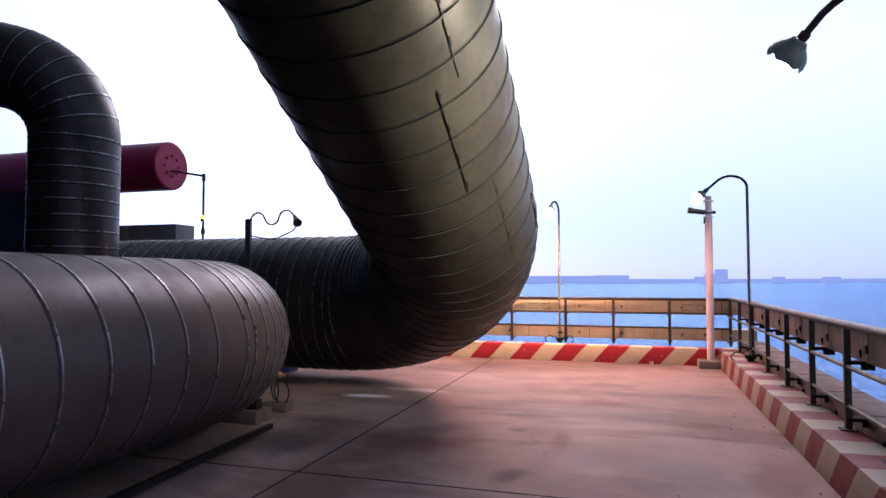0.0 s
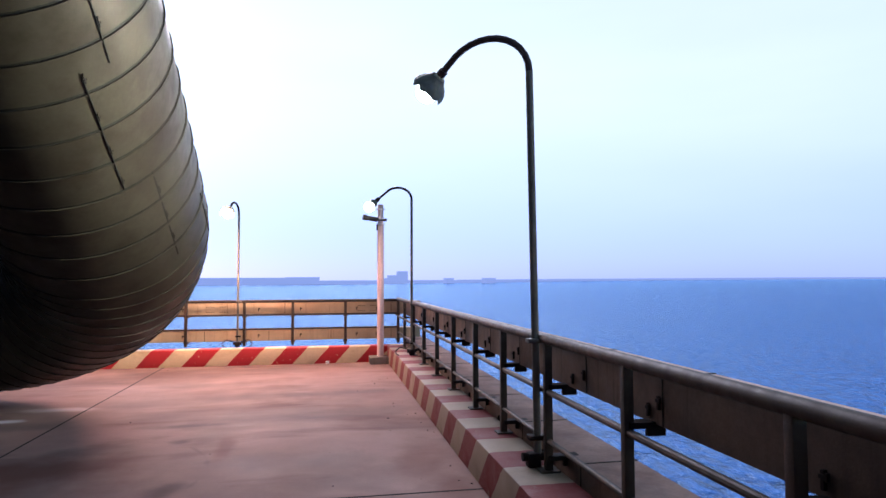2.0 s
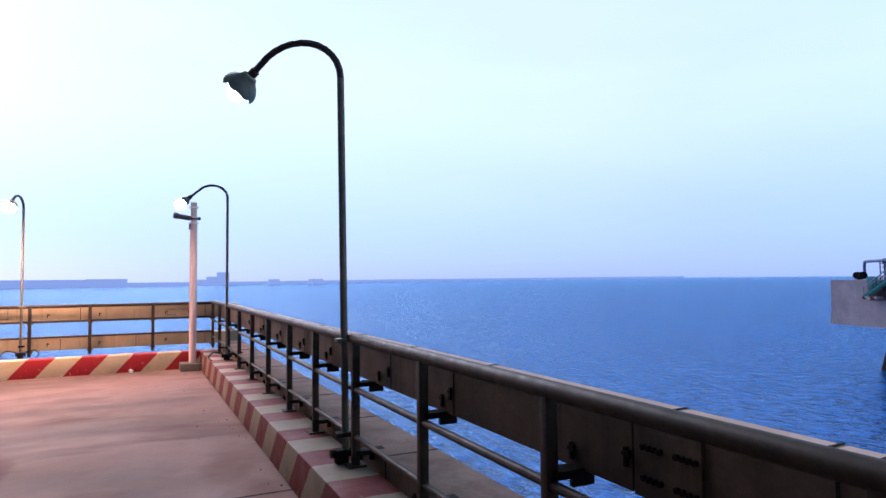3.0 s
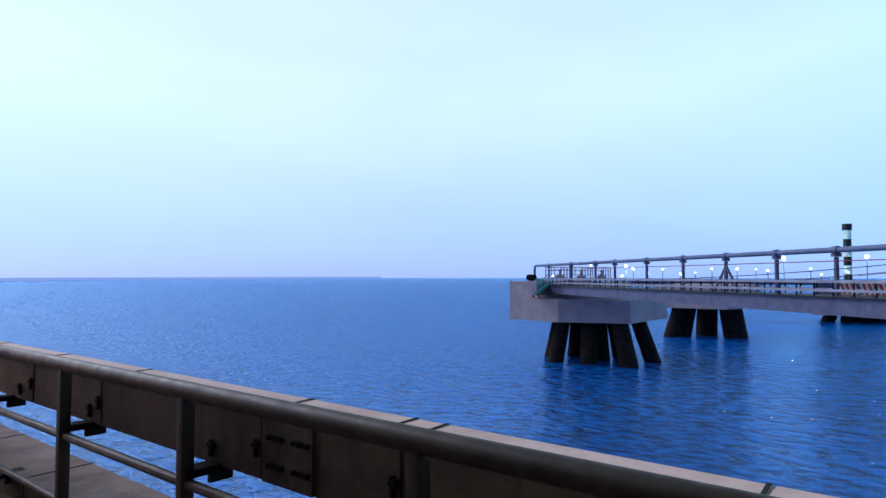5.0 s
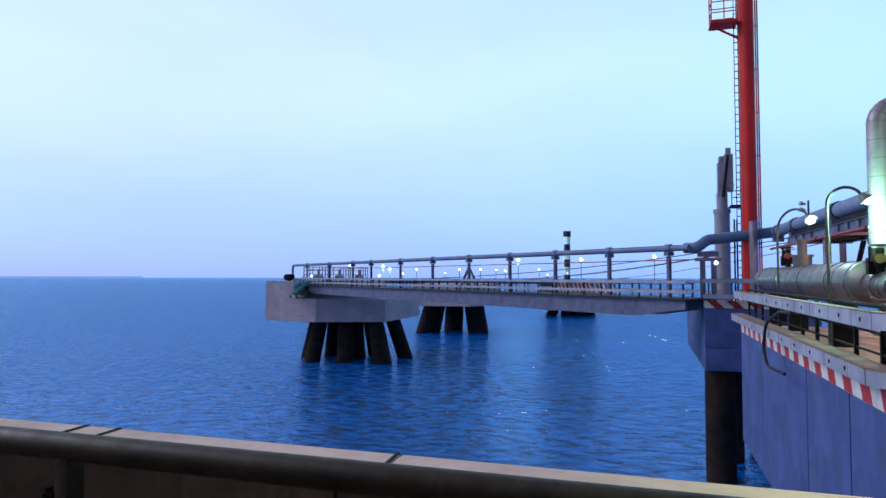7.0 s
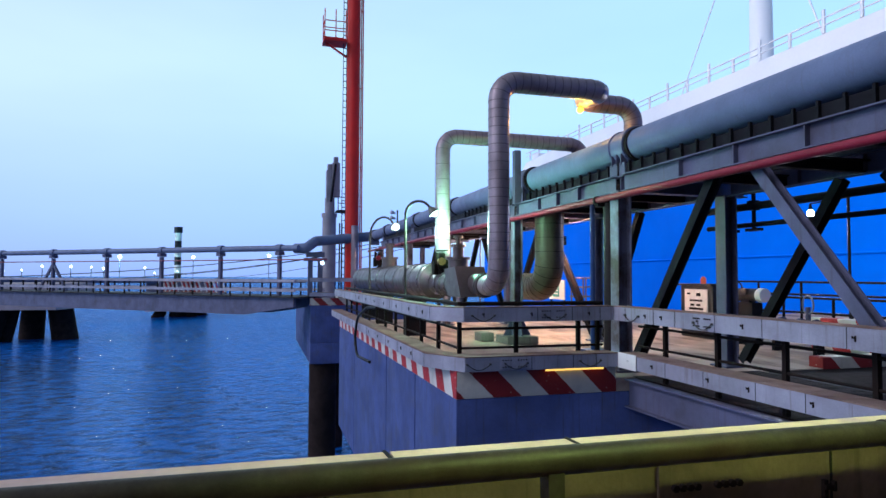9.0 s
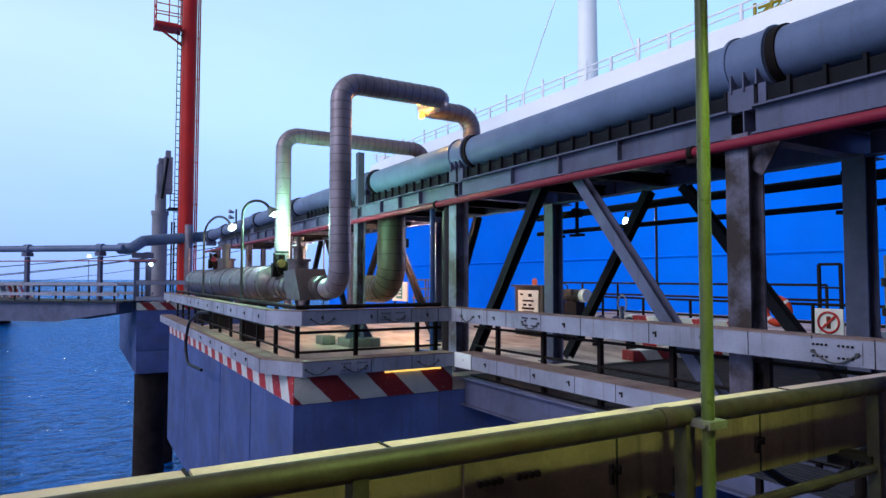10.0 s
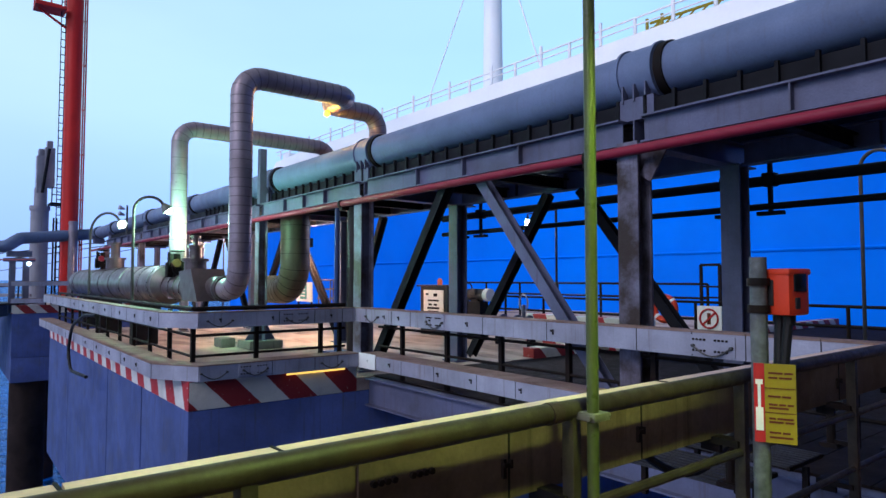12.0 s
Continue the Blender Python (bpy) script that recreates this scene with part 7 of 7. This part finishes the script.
t = thing("control_cabinet", (15.2, -12.0, 0), "black control cabinet with a white instrument panel and red beacon", "cabinet")
bm = B()
box(bm, 14.48, 15.78, -12.3, -11.8, 0, 1.4, 0.02)
part("body", bm, M["black"], t)
bm = B()
box(bm, 14.42, 15.84, -12.35, -11.7, 1.4, 1.45)
part("roof", bm, M["black"], t)
bm = B()
box(bm, 14.66, 15.58, -11.8, -11.77, 0.55, 1.3, 0.006)
pan = part("door", bm, M["white"], t)
for x, z, w, h in ((15.4, 1.18, 0.12, 0.05), (15.0, 1.16, 0.16, 0.09), (15.1, 1.0, 0.5, 0.05), (15.25, 0.88, 0.14, 0.06), (15.0, 0.88, 0.14, 0.06), (15.1, 0.78, 0.56, 0.06), (15.1, 0.68, 0.5, 0.05)):
    bm = B()
    box(bm, x - w / 2, x + w / 2, -11.77, -11.755, z - h / 2, z + h / 2)
    part("gauge", bm, M["bracket"], pan)
bm = B()
rod(bm, (15.09, -12.0, 1.45), (15.09, -12.0, 1.58), 0.075, 14)
rod(bm, (15.09, -12.0, 1.58), (15.09, -12.0, 1.64), 0.075, 14, 0.04)
part("beacon", bm, M["beacon"], t)
t = thing("pump_motor", (13.2, -11.9, 0), "grey electric pump motor on a stand", "motor")
bm = B()
rod(bm, (12.95, -11.9, 1.2), (13.75, -11.9, 1.2), 0.15, 20)
rod(bm, (13.75, -11.9, 1.2), (13.98, -11.9, 1.2), 0.08, 14)
box(bm, 13.2, 13.45, -11.8, -11.7, 1.2, 1.36, 0.01)
part("casing", bm, M["conduit"], t)
bm = B()
rod(bm, (12.8, -11.9, 1.2), (12.96, -11.9, 1.2), 0.165, 20, 0.17)
part("fan_cowl", bm, M["white"], t, "pale rounded fan cowl")
bm = B()
for k in range(9):
    hoop(bm, (13.02 + k * 0.075, -11.9, 1.2), (1, 0, 0), 0.147, 0.014, 0.012, 20)
part("fins", bm, M["conduit"], t)
bm = B()
box(bm, 13.05, 13.6, -12.05, -11.75, 0, 1.02)
box(bm, 13.2, 13.5, -12.0, -11.8, 1.02, 1.08)
part("stand", bm, M["steel_dark"], t)
bm = B()
torus(bm, (13.7, -11.9, 1.35), (0, 1, 0), 0.16, 0.018, 20, 6)
rod(bm, (13.7, -11.9, 0.9), (13.7, -11.9, 1.35), 0.03, 8)
part("handwheel", bm, M["bracket"], t)

t = thing("prohibition_sign", (7.6, -13.4, 0.3), "white no-entry sign with a red ring", "sign")
bm = B()
box(bm, 7.3, 7.85, -13.42, -13.4, 0.45, 1.05)
part("plate", bm, M["white"], t)
bm = B()
torus(bm, (7.58, -13.39, 0.78), (0, 1, 0), 0.2, 0.022, 28, 6)
bar(bm, (7.43, -13.39, 0.92), (7.73, -13.39, 0.64), 0.02, 0.04)
part("red_ring", bm, M["sign_red"], t)
bm = B()
box(bm, 7.54, 7.62, -13.4, -13.395, 0.66, 0.9)
part("mark", bm, M["ink"], t)
bm = B()
rod(bm, (7.58, -13.44, 0), (7.58, -13.44, 1.0), 0.025, 8)
part("post", bm, M["bracket"], t)

t = thing("gate_frame", (8.25, -14.4, 0), "dark steel gate frame at the ship-side rail", "gate")
bm = B()
for x in (7.86, 8.31):
    bar(bm, (x, -14.4, 0), (x, -14.4, 1.95), 0.06, 0.06, (0, 1, 0))
bar(bm, (7.86, -14.4, 1.95), (8.31, -14.4, 1.95), 0.06, 0.06)
for z in (0.6, 1.2, 1.45):
    bar(bm, (7.86, -14.4, z), (8.31, -14.4, z), 0.04, 0.04)
part("frame", bm, M["bracket"], t)

t = thing("barrier", (10.5, -12.8, 0), "red and white banded concrete barrier", "barrier")
bm = B()
box(bm, 8.6, 12.3, -13.0, -12.7, -0.02, 0.72, 0.03)
part("block", bm, M["kerb_bx"], t)
t = thing("valve_stand", (11.4, -11.6, 0), "pipe stand with a handwheel valve and flanges", "valve")
bm = B()
rod(bm, (10.9, -11.6, 0.62), (12.4, -11.6, 0.62), 0.08, 14)
for x in (11.1, 11.5, 12.0):
    rod(bm, (x - 0.03, -11.6, 0.62), (x + 0.03, -11.6, 0.62), 0.14, 14)
rod(bm, (11.3, -11.6, 0.62), (11.3, -11.6, 1.0), 0.05, 10)
part("body", bm, M["steel_grey"], t)
bm = B()
torus(bm, (11.3, -11.6, 1.05), (0.3, 1, 0), 0.2, 0.018, 24, 6)
part("handwheel", bm, M["beam_grey"], t)
bm = B()
box(bm, 11.0, 11.1, -11.7, -11.5, 0, 0.6)
part("leg", bm, M["steel_dark"], t)
bm = B()
box(bm, 12.1, 12.2, -11.7, -11.5, 0, 0.6)
part("leg", bm, M["steel_dark"], t)

t = thing("notice_board", (23.2, -11.5, 0), "white and green notice board beyond the rack", "sign")
bm = B()
box(bm, 22.3, 23.6, -11.55, -11.5, 0.75, 1.5)
part("board", bm, M["white"], t)
bm = B()
box(bm, 22.7, 23.25, -11.5, -11.49, 0.85, 1.42)
part("green_field", bm, M["teal_box"], t)
for k in range(4):
    bm = B()
    box(bm, 22.8, 23.15, -11.49, -11.485, 0.95 + k * 0.12, 1.0 + k * 0.12)
    part("text_bar", bm, M["white"], t)
bm = B()
for x in (22.4, 23.5):
    rod(bm, (x, -11.56, 0), (x, -11.56, 0.9), 0.04, 8)
part("post", bm, M["steel_dark"], t)
t = thing("scaffold", (21.6, -11.8, 0), "small weathered scaffold frame beside the board", "scaffold")
bm = B()
for x in (21.0, 21.9):
    for y in (-12.2, -11.6):
        rod(bm, (x, y, 0), (x, y, 1.6), 0.03, 6)
for z in (0.9, 1.25, 1.58):
    for y in (-12.2, -11.6):
        rod(bm, (20.9, y, z), (22.0, y, z), 0.03, 6)
rod(bm, (21.0, -11.6, 0.5), (21.9, -11.6, 1.55), 0.03, 6)
part("frame", bm, M["beam_brown"], t)

# slender lamp mast far behind, and twin loudspeakers on the rack
t = thing("lamp_mast", (14.15, -16, 0), "slender lamp mast with a small white lamp", "lamp post")
bm = B()
rod(bm, (14.15, -16, 0), (14.15, -16, 3.9), 0.04, 8)
part("pole", bm, M["steel_dark"], t)
bm = B()
bmesh.ops.create_uvsphere(bm, u_segments=12, v_segments=8, radius=0.12, matrix=Matrix.Translation((15.4, -16, 3.5)) @ Matrix.Diagonal((0.8, 0.8, 1.3, 1)))
part("bulb", bm, M["bulb_white"], t)
bm = B()
bar(bm, (14.15, -16, 3.85), (15.4, -16, 3.8), 0.035, 0.035)
rod(bm, (15.4, -16, 3.62), (15.4, -16, 3.8), 0.06, 10, 0.03)
part("arm", bm, M["steel_dark"], t)
bulb_light("bulb_light", (15.4, -15.9, 3.25), 600, (0.95, 0.97, 1.0), 0.15)
t = thing("loudspeaker", (29.5, -6.6, 3.4), "pair of small horn loudspeakers on a short post", "loudspeaker")
bm = B()
rod(bm, (29.5, -6.6, 3.4), (29.5, -6.6, 4.7), 0.04, 8)
part("post", bm, M["conduit"], t)
for z in (4.3, 4.55):
    bm = B()
    rod(bm, (29.5, -6.5, z), (29.45, -6.28, z + 0.05), 0.04, 12, 0.1)
    part("horn", bm, M["beam_grey"], t)

# mooring ropes from the ship to the dolphins
for k, (a, b) in enumerate((((74, -30, 8.6), (82, 33, 1.1)), ((74.5, -30, 8.3), (118, 34, 0.4)), ((75, -30.4, 8.6), (122, 31, 0.4)), ((75.5, -31, 8.2), (182, 18, 0.3)))):
    bm = B()
    a, b = Vector(a), Vector(b)
    pts = [(a + (b - a) * (i / 12) - Vector((0, 0, 1.6 * math.sin(math.pi * i / 12))), False) for i in range(13)]
    sweep(bm, pts, 0.05, 6)
    solid("mooring_rope", bm, M["rubber"], tuple(a), "dark sagging mooring rope from ship to dolphin", "rope", "mooring ropes")

# slack cable under the channel and a yellow derrick on the ship's deck
t = thing("slack_cable", (2.3, -3.2, 0.5), "black cable hanging slack under the cable channel", "cable")
bm = B()
pts = [(Vector((2.28, -3.1 - 0.1 * i, 0.88 - 0.26 * math.sin(math.pi * i / 12))), False) for i in range(13)]
sweep(bm, pts, 0.022, 8)
part("tube", bm, M["rubber"], t)
t = thing("derrick", (19.5, -30, 13.2), "yellow lattice derrick on the ship's deck", "crane")
bm = B()
for dx in (0, 0.9):
    rod(bm, (20.0 - dx, -30, 13.2), (20.0 - dx, -30, 15.6), 0.09, 8)
for k in range(2):
    rod(bm, (20.0, -30, 13.4 + k), (19.1, -30, 14.3 + k), 0.05, 6)
part("post", bm, M["yellow"], t)
bm = B()
for dz in (0, 0.6):
    rod(bm, (19.8, -30, 15.0 + dz * 0.5), (15.5, -30, 14.9 + dz * 0.5), 0.08, 8)
for k in range(6):
    rod(bm, (19.6 - k * 0.68, -30, 15.0 - k * 0.01), (19.2 - k * 0.68, -30, 15.28 - k * 0.01), 0.05, 6)
part("boom", bm, M["yellow"], t)

# unseen blocks added beside the ducts to cut the sky light on them
t = thing("unseen_light_block", (-12, -6, 0), "unseen dark blocks added to keep sky light off the deck", "building", kind="structure")
bm = B()
box(bm, -16, -9.2, 4.41, 7.6, 0, 10, 0.03)
part("wall", bm, M["steel_dark"], t)
bm = B()
box(bm, -16, -5.7, -14, 4.4, 0, 14, 0.03)
part("wall", bm, M["steel_dark"], t)
